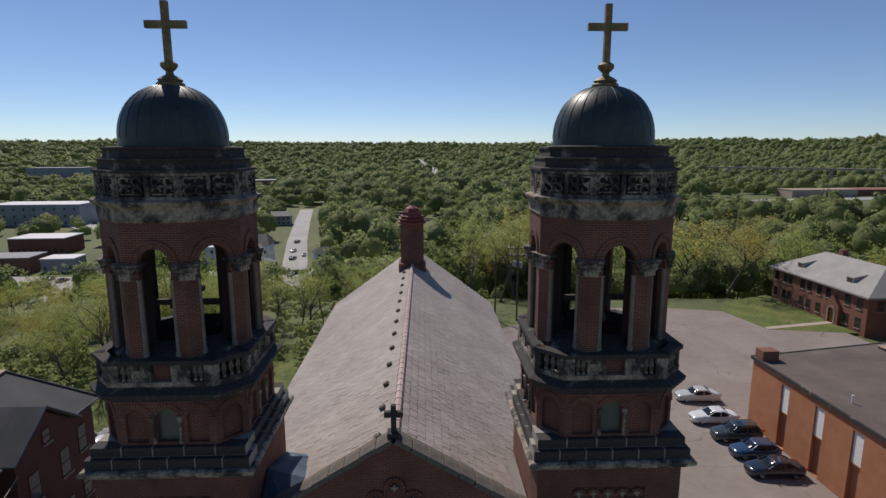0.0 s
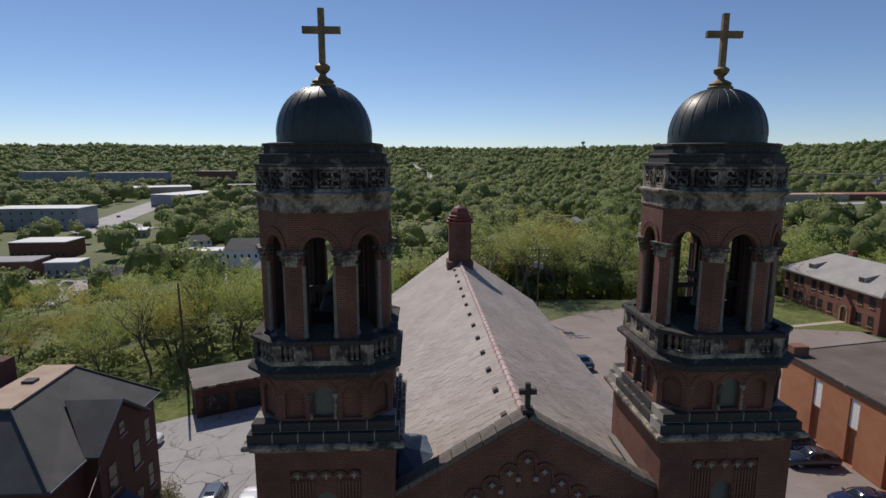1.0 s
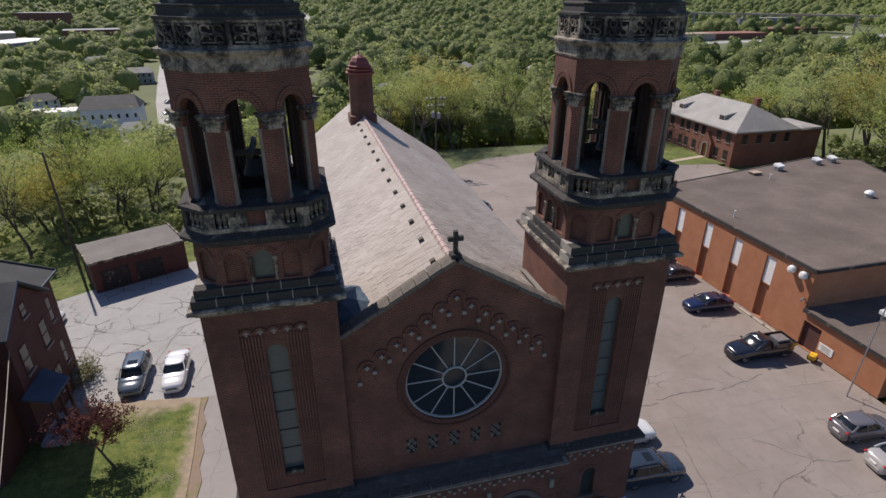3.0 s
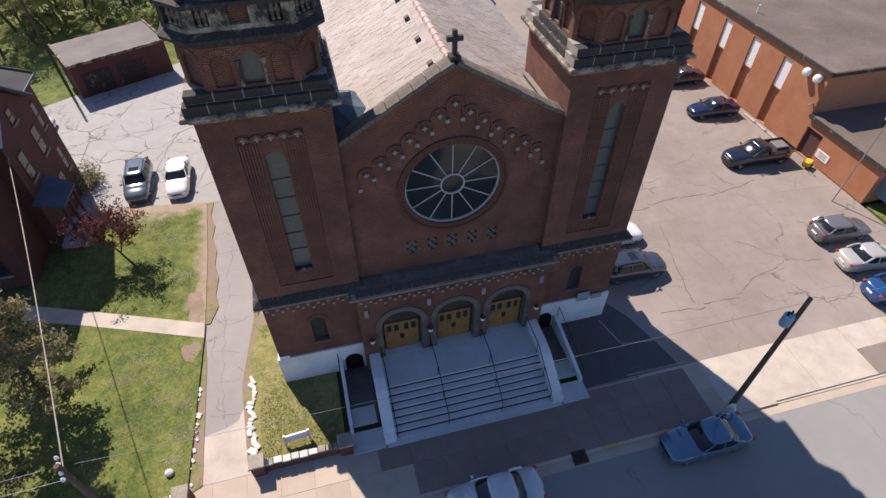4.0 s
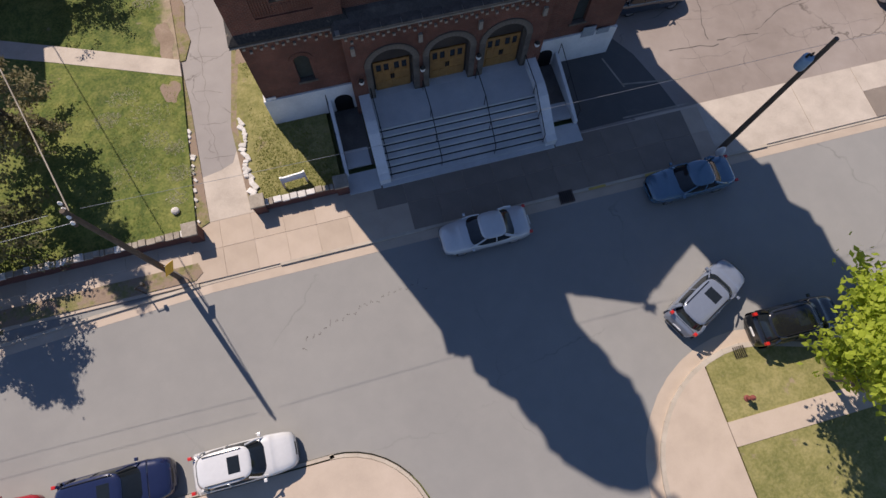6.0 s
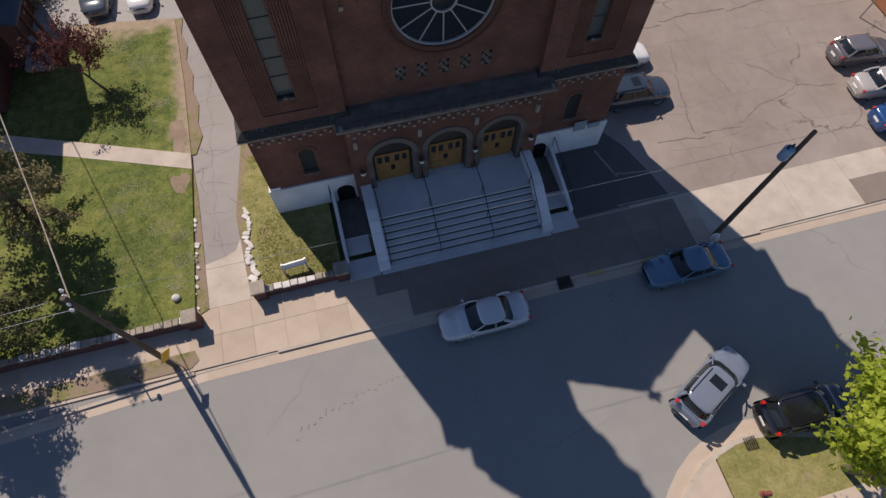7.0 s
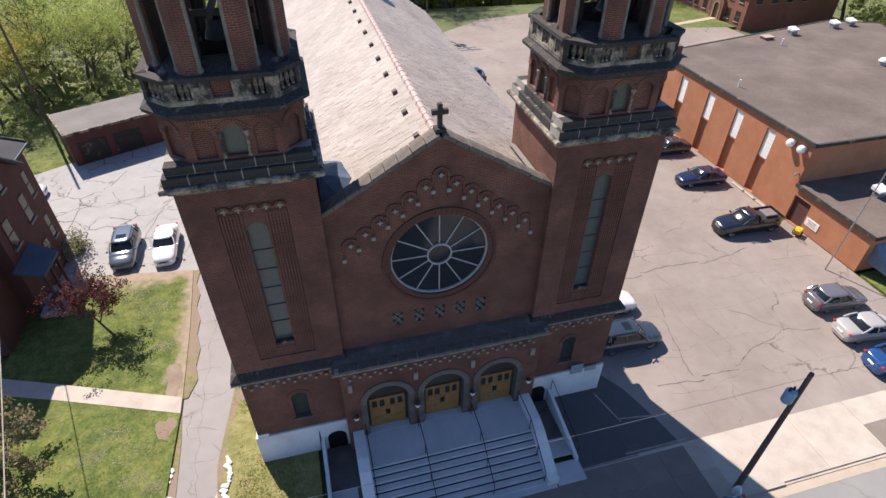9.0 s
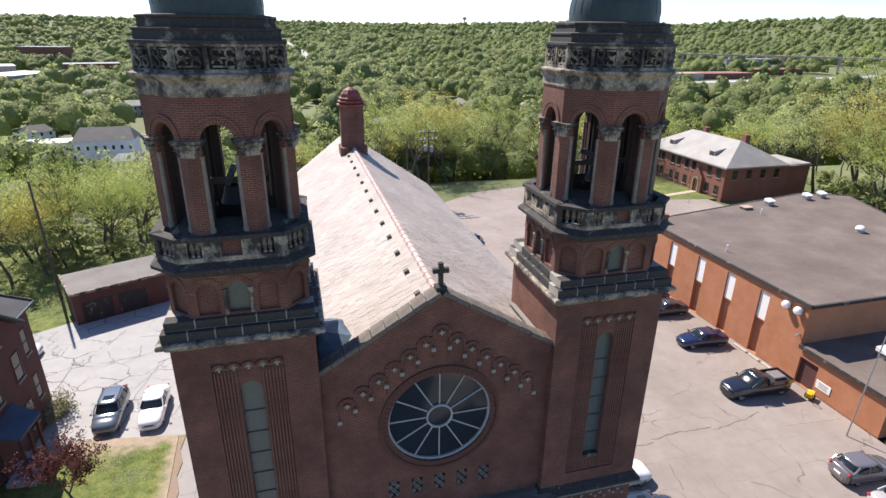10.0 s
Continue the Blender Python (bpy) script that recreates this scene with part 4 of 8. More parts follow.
    lathe(bm, [(0.34, 29.62), (0.44, 29.68), (0.45, 29.78), (0.36, 29.84), (0.4, 29.9), (0.3, 29.98), (0.14, 30.06), (0.11, 30.16), (0.2, 30.24), (0.27, 30.33), (0.27, 30.42), (0.2, 30.48), (0.12, 30.52)], 20)
    kid("finial", bm, GILT, "worn gilded finial", True)
    bm = bmesh.new()
    box(bm, -0.11, 0.11, -0.09, 0.09, 30.45, 32.38, bevel=0.015)
    box(bm, -0.67, 0.67, -0.085, 0.085, 31.53, 31.77, bevel=0.015)
    kid("cross", bm, GILT, "tall cross with flaking gilding")
    return body


def _block(w, h, d):
    bm = bmesh.new()
    box(bm, -w / 2, w / 2, -d / 2, d / 2, -h / 2, h / 2, bevel=0.012)
    return bm


tower_a = tower()
tower_a.matrix_basis = pose(-TX, TY, 0)
tower_b = copy_thing(tower_a, pose(TX, TY, 0))

# front wall with the rose window
APEX, SLOPE, RW = 17.9, 0.6, 2.25
ROSE_Z = 12.05
bm = bmesh.new()
sh = 4.9
vents = [(-2.06 + 1.03 * i, 8.6) for i in range(5)]
holes = [circle(0, ROSE_Z, RW, 48)] + [[(x - 0.25, z - 0.42), (x + 0.25, z - 0.42), (x + 0.25, z + 0.42), (x - 0.25, z + 0.42)] for x, z in vents]
plate(bm, [(-sh, 0), (sh, 0), (sh, APEX - SLOPE * sh), (0, APEX), (-sh, APEX - SLOPE * sh)], holes, 0, 0.6)
front_wall = part("front_wall", bm, BRICK, church, "brick gable wall with a rose window")
bm = bmesh.new()
box(bm, 0.012, 0.618, -0.15, 0.62, 0.0, 0.19, bevel=0.025)
cope_me = mesh_of("coping_stone", bm, STONE_BROWN)
cope_rng = random.Random(41)
for s in (-1, 1):
    for i in range(9):
        tilt = math.degrees(math.atan(SLOPE))
        at = Matrix.Translation((s * 0.54 * i, 0, APEX - SLOPE * 0.54 * i + cope_rng.uniform(-0.02, 0.025)))
        turn = pose(0, 0, 0, 0, tilt, 0) if s > 0 else pose(0, 0, 0, 0, -tilt, 0) @ Matrix.Translation((-0.63, 0, 0))
        piece("coping_stone", cope_me, front_wall, at @ turn @ pose(0, cope_rng.uniform(-0.03, 0.03), 0, 0, 0, cope_rng.uniform(-1.2, 1.2)))
bm = bmesh.new()
for s in (-1, 1):
    co = [(0, APEX - 0.28), (s * 4.9, APEX - 0.28 - SLOPE * 4.9), (s * 4.9, APEX - SLOPE * 4.9), (0, APEX)]
    rings(bm, [[(x, -0.07, z) for x, z in co], [(x, 0.02, z) for x, z in co]] if s > 0 else [[(x, 0.02, z) for x, z in co], [(x, -0.07, z) for x, z in co]])
part("brick_band", bm, BRICK, front_wall)
for r0, r1, y0, y1, fill in ((RW, RW + 0.22, -0.05, 0.3, 0.95), (RW + 0.235, RW + 0.36, -0.09, 0.2, 0.96)):
    bm = bmesh.new()
    voussoirs(bm, 0, 0, r0, r1, y0, y1, 1, None, 0, math.pi / 32, fill)
    ring_me = mesh_of("brick", bm, BRICK)
    for i in range(64):
        piece("brick", ring_me, front_wall, Matrix.Translation((0, 0, ROSE_Z)) @ Matrix.Rotation(i * math.pi / 32, 4, "Y"))
for i in range(12):
    a0, a1 = math.pi / 6 * i + math.pi / 2, math.pi / 6 * (i + 1) + math.pi / 2
    bm = bmesh.new()
    arcp = [(0.55, a0), (0.55, a1)] + [(RW - 0.05, a1 + (a0 - a1) * k / 6) for k in range(7)]
    pts = [(r * math.cos(a), ROSE_Z + r * math.sin(a)) for r, a in arcp]
    plate(bm, pts[::-1], [], 0.2, 0.23)
    part("rose_pane", bm, GLASS_DARK, front_wall)
    bm = bmesh.new()
    rod(bm, (0.55 * math.cos(a0), 0.17, ROSE_Z + 0.55 * math.sin(a0)), (RW * math.cos(a0), 0.17, ROSE_Z + RW * math.sin(a0)), 0.03, n=6)
    part("rose_bar", bm, LEAD, front_wall)
bm = bmesh.new()
plate(bm, circle(0, ROSE_Z, 0.52, 24), [], 0.2, 0.23)
part("rose_pane", bm, GLASS_DARK, front_wall)
bm = bmesh.new()
plate(bm, circle(0, ROSE_Z, RW, 56), [circle(0, ROSE_Z, RW - 0.075, 56)], 0.1, 0.25)
hub = bmesh.new()
plate(hub, circle(0, ROSE_Z, 0.58, 28), [circle(0, ROSE_Z, 0.52, 28)], 0.1, 0.25)
part("rose_hub", hub, LEAD, front_wall)
part("rose_frame", bm, LEAD, front_wall, "pale round window frame")
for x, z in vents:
    # near-black sheet stands for the shade behind the grille
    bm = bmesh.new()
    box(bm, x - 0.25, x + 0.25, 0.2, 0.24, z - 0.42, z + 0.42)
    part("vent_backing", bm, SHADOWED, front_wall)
    bm = bmesh.new()
    for r in range(4):
        for c in range(3):
            cx, cz = x - 0.17 + 0.17 * c, z - 0.32 + 0.21 * r
            if (r + c) % 2 == 0:
                voussoirs(bm, cx, cz, 0.075, 0.115, 0.02, 0.12, 4, None, 0, 2 * math.pi, 0.99)
    part("vent_grille", bm, BLOCK, front_wall, "pierced stone vent")
# stepped corbel arches below the gable, with pale blocks
blk = mesh_of("corbel_block", _block(0.17, 0.17, 0.12), BLOCK)
star = bmesh.new()
box(star, -0.11, 0.11, -0.05, 0.05, -0.035, 0.035)
box(star, -0.035, 0.035, -0.052, 0.05, -0.11, 0.11)
star_me = mesh_of("stone_star", star, BLOCK)
bm = bmesh.new()
voussoirs(bm, 0, 0, 0.2, 0.36, -0.08, 0.05, 1, None, 0.0, math.pi / 9, 0.8)
corbel_me = mesh_of("brick", bm, BRICK)
bm = bmesh.new()
box(bm, -0.035, 0.035, -0.04, 0.04, -0.31, 0.31)
shaft_me = mesh_of("corbel_shaft", bm, BRICK)
for i in range(-6, 7):
    x = 0.645 * i
    z = 16.25 - 0.735 * abs(x)
    piece("stone_star", star_me, front_wall, pose(x, -0.05, z))
    for k in range(9):
        piece("brick", corbel_me, front_wall, Matrix.Translation((x, 0, z)) @ Matrix.Rotation(-k * math.pi / 9, 4, "Y"))
    for sx in (-0.325, 0.325):
        piece("corbel_shaft", shaft_me, front_wall, pose(x + sx, -0.02, z - 0.31))
    for s in ((-1,) if i < 0 else (1,) if i > 0 else (-1, 1)):
        piece("corbel_block", blk, front_wall, pose(x + s * 0.33, -0.06, z - 0.74))
# stone cross on the gable
gable_cross = bmesh.new()
box(gable_cross, -0.22, 0.22, -0.02, 0.42, 18.02, 18.2, bevel=0.03)
box(gable_cross, -0.09, 0.09, 0.1, 0.3, 18.15, 19.15, bevel=0.02)
box(gable_cross, -0.32, 0.32, 0.11, 0.29, 18.72, 18.92, bevel=0.02)
part("cross", gable_cross, STONE_DARK, church, "small dark stone cross on the gable")

# portal block with three arched doorways
PF, PW = -0.95, 5.2
DX = (-3.0, 0.0, 3.0)
bm = bmesh.new()
plate(bm, [(-PW, 0), (PW, 0), (PW, 6.75), (-PW, 6.75)], [arch(x, TOP_LANDING, 3.95, 1.12, 16) for x in DX], PF, PF + 0.55)
box(bm, -PW, -PW + 0.4, PF + 0.55, 0.3, 0, 6.75)
box(bm, PW - 0.4, PW, PF + 0.55, 0.3, 0, 6.75)
portal = part("portal", bm, BRICK, church, "projecting brick portal with three round arches")
bm = bmesh.new()
co = [(-PW - 0.25, PF - 0.25, 6.72), (PW + 0.25, PF - 0.25, 6.72), (PW + 0.25, 0.1, 6.72), (-PW - 0.25, 0.1, 6.72)]
up = lambda z, d: [(-PW - d, PF - d, z), (PW + d, PF - d, z), (PW + d, 0.15, z), (-PW - d, 0.15, z)]
rings(bm, [up(6.6, 0.02), up(6.7, 0.15), up(6.86, 0.3), up(7.0, 0.32), [(-PW - 0.05, PF + 0.7, 7.16), (PW + 0.05, PF + 0.7, 7.16), (PW + 0.05, 0.15, 7.16), (-PW - 0.05, 0.15, 7.16)]])
part("portal_cornice", bm, CORNICE_ROOF, portal)
bm = bmesh.new()
rings(bm, [up(6.8, 0.24), up(6.82, 0.34), up(6.9, 0.34), up(6.92, 0.24)])
part("cornice_lip", bm, BLOCK, portal)
bm = bmesh.new()
box(bm, -0.455, 0.455, -0.24, 0.3, -0.03, 0.045, bevel=0.012)
edge_me = mesh_of("cornice_stone", bm, CORNICE_ROOF)
bm = bmesh.new()
box(bm, -PW - 0.2, PW + 0.2, PF - 0.31, PF + 0.16, 6.98, 7.045)
part("mortar_bed", bm, STONE_JOINT, portal)
count = int(2 * PW / 0.95)
for i in range(count + 1):
    piece("cornice_stone", edge_me, portal, pose((i - count / 2) * 0.95, PF - 0.11, 7.03))
blk = mesh_of("corbel_block", _block(0.13, 0.14, 0.13), BLOCK)
for i in range(20):
    piece("corbel_block", blk, portal, pose(-4.75 + 0.5 * i, PF - 0.05, 6.08 + 0.1 * (i % 2)))
    piece("corbel_block", blk, portal, pose(-5.0 + 0.5 * i, PF - 0.04, 6.34))
tall = mesh_of("stone_bracket", _block(0.2, 0.55, 0.16), BLOCK)
for x in (-4.8, -1.5, 1.5, 4.8):
    piece("stone_bracket", tall, portal, pose(x, PF - 0.06, 5.45))
for x in DX:
    bm = bmesh.new()
    voussoirs(bm, 0, 0, 1.1, 1.42, -0.07, 0.5, 1, None, 0, math.pi / 17, 0.97)
    stone_me = mesh_of("arch_stone", bm, STONE_BROWN)
    for k in range(17):
        piece("arch_stone", stone_me, portal, Matrix.Translation((x, PF, 3.95)) @ Matrix.Rotation(-k * math.pi / 17, 4, "Y"))
    bm = bmesh.new()
    box(bm, x - 1.1, x + 1.1, PF - 0.09, PF + 0.42, TOP_LANDING - 0.1, TOP_LANDING + 0.012)
    part("door_sill", bm, STEP_STONE, portal)
    for s in (-1, 1):
        bm = bmesh.new()
        box(bm, x + s * 1.24 - 0.16, x + s * 1.24 + 0.16, PF - 0.06, PF + 0.5, TOP_LANDING, 3.95, bevel=0.02)
        part("door_jamb", bm, STONE_BROWN, portal, "rusticated stone jamb")
    # tympanum coloured dark as the shade under the arch
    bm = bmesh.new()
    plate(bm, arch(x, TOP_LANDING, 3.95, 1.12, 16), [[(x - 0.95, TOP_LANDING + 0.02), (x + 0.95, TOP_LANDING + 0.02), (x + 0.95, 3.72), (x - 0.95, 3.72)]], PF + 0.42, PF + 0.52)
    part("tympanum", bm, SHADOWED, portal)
    for s in (-1, 1):
        x0 = x + (0.005 if s > 0 else -0.945)
        cut = [[(x0 + 0.14 + 0.4 * k, 2.95), (x0 + 0.4 + 0.4 * k, 2.95), (x0 + 0.4 + 0.4 * k, 3.5), (x0 + 0.14 + 0.4 * k, 3.5)] for k in range(2)]
        bm = bmesh.new()
        plate(bm, [(x0, TOP_LANDING + 0.02), (x0 + 0.94, TOP_LANDING + 0.02), (x0 + 0.94, 3.7), (x0, 3.7)], cut, PF + 0.34, PF + 0.4)
        door = part("door", bm, OAK, church, "closed golden oak door with two small panes")
        for k in range(2):
            bm = bmesh.new()
            box(bm, x0 + 0.14 + 0.4 * k, x0 + 0.4 + 0.4 * k, PF + 0.37, PF + 0.385, 2.95, 3.5)
            part("pane", bm, GLASS_DARK, door)
        bm = bmesh.new()
        for z0, z1 in ((1.6, 2.1), (2.35, 2.85)):
            for x1, x2 in ((x0 + 0.12, x0 + 0.42), (x0 + 0.52, x0 + 0.82)):
                box(bm, x1, x2, PF + 0.315, PF + 0.345, z0, z1, bevel=0.012)
        part("raised_panel", bm, OAK, door)
        bm = bmesh.new()
        box(bm, x + s * 0.06 - 0.05, x + s * 0.06 + 0.05, PF + 0.3, PF + 0.34, 2.25, 2.6)
        part("handle", bm, IRON, door)
for x in (-4.7, -1.5, 1.5, 4.7):
    lamp = thing("wall_lantern", "black iron lantern with a pale globe on the portal", "lantern", pose(x, PF - 0.3, 3.3), "lanterns on the portal")
    bm = bmesh.new()
    lathe(bm, [(0.02, -0.16), (0.11, -0.1), (0.14, 0.0), (0.12, 0.12), (0.05, 0.17)], 12)
    part("globe", bm, LAMP_GLASS, lamp, smooth=True)
    bm = bmesh.new()
    rod(bm, (0, 0.3, -0.25), (0, 0, -0.2), 0.025)
    lathe(bm, [(0.15, 0.13), (0.1, 0.2), (0.02, 0.3)], 10)
    part("bracket", bm, IRON, lamp)

# nave walls, roof, chimney
bm = bmesh.new()
for s in (-1, 1):
    box(bm, s * 6.85 - 0.25, s * 6.85 + 0.25, 0.6, 34, 0, 13.4)
prism(bm, [(-6.6, 33.5), (6.6, 33.5), (6.6, 34), (3.2, 40.5), (-3.2, 40.5), (-6.6, 34)], 0, 13.2)
part("nave_wall", bm, BRICK, church, "long brick nave wall")
RZ, EX, RE = 17.62, 7.3, 39.5
ez = RZ - SLOPE * EX
bm = bmesh.new()
vs = [bm.verts.new(c) for c in [(0, 0.55, RZ), (0, RE, RZ), (-7.1, 34.2, ez + 0.1), (-EX, 34.0, ez), (-EX, 0.55, ez), (EX, 0.55, ez), (EX, 34.0, ez), (7.1, 34.2, ez + 0.1), (0, 43.5, 12.8), (0, 0.55, ez - 0.3), (0, 42.9, 12.6)]]
faces_of(bm, vs, [(0, 1, 2, 3, 4), (1, 0, 5, 6, 7), (1, 8, 2), (1, 7, 8)])
nave_roof = part("nave_roof", bm, TILE_ROOF, church, "steep rose-grey tiled nave roof")
bm = bmesh.new()
n = 62
for i in range(n):
    y0 = 0.6 + i * (RE - 0.9) / n
    lathe(bm, [(0.17, 0), (0.15, 0.66)], 8, (0, 0, 0), Matrix.Translation((0, y0, RZ + 0.0)) @ Matrix.Rotation(-math.pi / 2, 4, "X"))
part("ridge_tile", bm, RIDGE_TILE, nave_roof, "pink ridge tiles")
# rows of rolled tiles on both slopes
def tile_rows():
    run = math.hypot(EX, SLOPE * EX)
    ca, sa = EX / run, SLOPE * EX / run
    wide, long_ = 0.2, 0.37
    rg = np.random.default_rng(4)
    rest_v, rest_f = [], []
    shape = [(-0.5, 0.0, 0.0), (-0.2, 0.0, 0.007), (0.2, 0.0, 0.007), (0.5, 0.0, 0.0), (-0.5, 1.0, 0.024), (-0.2, 1.0, 0.031), (0.2, 1.0, 0.031), (0.5, 1.0, 0.024), (-0.5, 1.0, -0.02), (0.5, 1.0, -0.02)]
    quads = [(0, 1, 5, 4), (1, 2, 6, 5), (2, 3, 7, 6), (4, 5, 6, 7, 9, 8)]
    me = bpy.data.meshes.new("roof_tile")
    me.from_pydata([(v[0] * wide, v[1] * long_, v[2]) for v in shape], [], quads)
    me.materials.append(TILE_ROOF)
    for s in (-1, 1):
        for c in range(int((RE - 0.7) / wide)):
            y = 0.72 + wide * (c + 0.5)
            reach = run if y < 33.9 else run * max(0.0, (RE - y) / (RE - 33.9))
            for r in range(int(reach / long_)):
                d = 0.1 + r * long_
                jig = rg.uniform(-0.008, 0.008)
                down = Vector((s * ca, 0, -sa))
                up = Vector((s * sa, 0, ca))
                org = Vector((0, y, RZ)) + down * d + up * (0.02 + jig)
                m = Matrix((Vector((0, 1, 0)) * -s, down, up)).transposed().to_4x4()
                m.translation = org
                if s < 0 and c < 13:
                    piece("roof_tile", me, nave_roof, m @ Matrix.Rotation(rg.normal(0, 0.01), 4, "Z"))
                else:
                    k = len(rest_v)
                    rest_v += [tuple(m @ Vector((v[0] * wide, v[1] * long_, v[2]))) for v in shape]
                    rest_f += [tuple(k + i for i in q) for q in quads]
    tagged(raw("roof_tile_field", rest_v, rest_f, TILE_ROOF, nave_roof), kind="stuff")


bm = bmesh.new()
box(bm, -0.13, 0.12, -0.12, 0.12, -0.06, 0.08, bevel=0.02)
vent_me = mesh_of("roof_vent", bm, STONE_BROWN)
for i in range(14):
    piece("roof_vent", vent_me, nave_roof, Matrix.Translation((-0.66, 1.4 + i * 2.3, RZ - 0.66 * SLOPE + 0.12)) @ Matrix.Rotation(-math.atan(SLOPE), 4, "Y"))
bm = bmesh.new()
zf = RZ - SLOPE * 4.6
rings(bm, [[(4.35, y, zf + 0.33), (4.8, y, zf + 0.02), (4.8, y, zf + 0.1), (4.35, y, zf + 0.41)] for y in (0.5, 3.9)])
bmesh.ops.recalc_face_normals(bm, faces=bm.faces[:])
part("flashing", bm, SLATE_PALE, nave_roof, "pale sheet flashing beside the tower")
# flashing and torn coping beside the tower
bm = bmesh.new()
vs = [bm.verts.new(c) for c in [(-4.78, 1.7, 16.0), (-4.76, 0.4, 14.9), (-3.8, 0.4, 15.2), (-3.3, 1.6, 15.6), (-3.5, 3.6, 15.4), (-4.78, 4.2, 15.2)]]
for i in range(1, 5):
    bm.faces.new((vs[0], vs[i], vs[i + 1]))
bmesh.ops.solidify(bm, geom=bm.faces[:], thickness=0.05)
part("flashing", bm, FLASHING, nave_roof, "blue-grey sheet flashing beside the tower")
# chimney
chimney = part("chimney", (lambda b: (prism(b, octagon(1.02), 17.0, 21.3), prism(b, chamfered(1.2, 0.2), 15.6, 17.75), b)[-1])(bmesh.new()), BRICK, church, "tall brick ventilation turret on the ridge")
chimney.matrix_basis = pose(0, 31.6, 0)
bm = bmesh.new()
stacked(bm, octagon(1), [(1.0, 21.2), (1.22, 21.3), (1.22, 21.42), (0.98, 21.46), (1.12, 21.6), (1.12, 21.7), (0.9, 21.74), (1.0, 21.88), (1.0, 21.96), (0.86, 22.0), (0.78, 22.3), (0.55, 22.62), (0.25, 22.8), (0.06, 22.85), (0.05, 23.25), (0.01, 23.3)])
part("cap", bm, RED_TILE, chimney, "stepped dark red turret cap")
bm = bmesh.new()
for a, c in ((1, 0), (0, 1), (-1, 0), (0, -1)):
    box(bm, 0.985 * a - 0.3 * abs(c) - 0.03 * abs(a), 0.985 * a + 0.3 * abs(c) + 0.03 * abs(a), 0.985 * c - 0.3 * abs(a) - 0.03 * abs(c), 0.985 * c + 0.3 * abs(a) + 0.03 * abs(c), 18.1, 20.8)
part("recess", bm, BRICK_SHED, chimney)

# white painted plinth, steps, cheek walls
for s in (-1, 1):
    bm = bmesh.new()
    x0, x1 = sorted((s * 9.87, s * 4.98))
    box(bm, x0, x1, -0.46, -0.34, 0, PLINTH, bevel=0.015)
    x0, x1 = sorted((s * 9.87, s * 9.74))
    box(bm, x0, x1, -0.34, 4.6, 0, PLINTH - 0.1)
    part("plinth", bm, WHITE_PAINT, church, "white-painted foundation band")
steps = thing("entrance_steps", "wide pale concrete steps up to the portal", "steps")
bm = bmesh.new()
box(bm, -4.4, 4.4, -3.0, PF - 0.08, 0, TOP_LANDING)
part("landing", bm, STEP_STONE, steps)
for i in range(7):
    bm = bmesh.new()
    zt = TOP_LANDING - 0.17 * (i + 1)
    y1 = -3.0 - 0.35 * i
    box(bm, -4.4, 4.4 + (0.25 if i == 6 else 0), y1 - 0.35, y1 + 0.004, 0, zt, bevel=0.015)
    part("step", bm, STEP_STONE, steps)
    # black line along the tread's back edge, at the foot of the riser
    bm = bmesh.new()
    box(bm, -4.38, 4.38, y1 - 0.075, y1 - 0.004, zt + 0.003, zt + 0.012)
    part("nosing", bm, IRON, steps)
bm = bmesh.new()
box(bm, -4.9, 4.9, -5.75, -5.4, 0, 0.08, bevel=0.02)
part("threshold", bm, STEP_STONE, steps)
for s in (-1, 1):
    bm = bmesh.new()
    prof = [(PF, 0), (PF, 1.75), (-2.6, 1.75), (-3.3, 1.6), (-5.2, 0.62), (-5.55, 0.55), (-5.55, 0)]
    x0, x1 = (4.4, 5.0) if s > 0 else (-5.0, -4.4)
    lo, hi = [(x0, y, z) for y, z in prof], [(x1, y, z) for y, z in prof]
    rings(bm, [lo, hi])
    bmesh.ops.recalc_face_normals(bm, faces=bm.faces[:])
    part("cheek_wall", bm, WHITE_PAINT, steps, "white-painted cheek wall")
for x in (-1.5, 1.5, -4.3, 4.3):
    rail = thing("handrail", "black iron handrail on the entrance steps", "handrail", group="step rails")
    bm = bmesh.new()
    y0 = -1.2 if abs(x) < 2 else -1.0
    zt = TOP_LANDING + 0.9
    rod(bm, (x, y0, zt), (x, -2.9, zt), 0.025)
    rod(bm, (x, -2.9, zt), (x, -5.3, 0.98), 0.025)
    part("top_rail", bm, IRON, rail)
    for y, z in ((y0, TOP_LANDING), (-2.9, TOP_LANDING), (-4.1, 0.68), (-5.3, 0.08)):
        bm = bmesh.new()
        zt2 = TOP_LANDING + 0.9 if y > -3 else 0.98 + (y + 5.3) / 2.4 * 1.28
        rod(bm, (x, y, z), (x, y, zt2), 0.022)
        part("post", bm, IRON, rail)
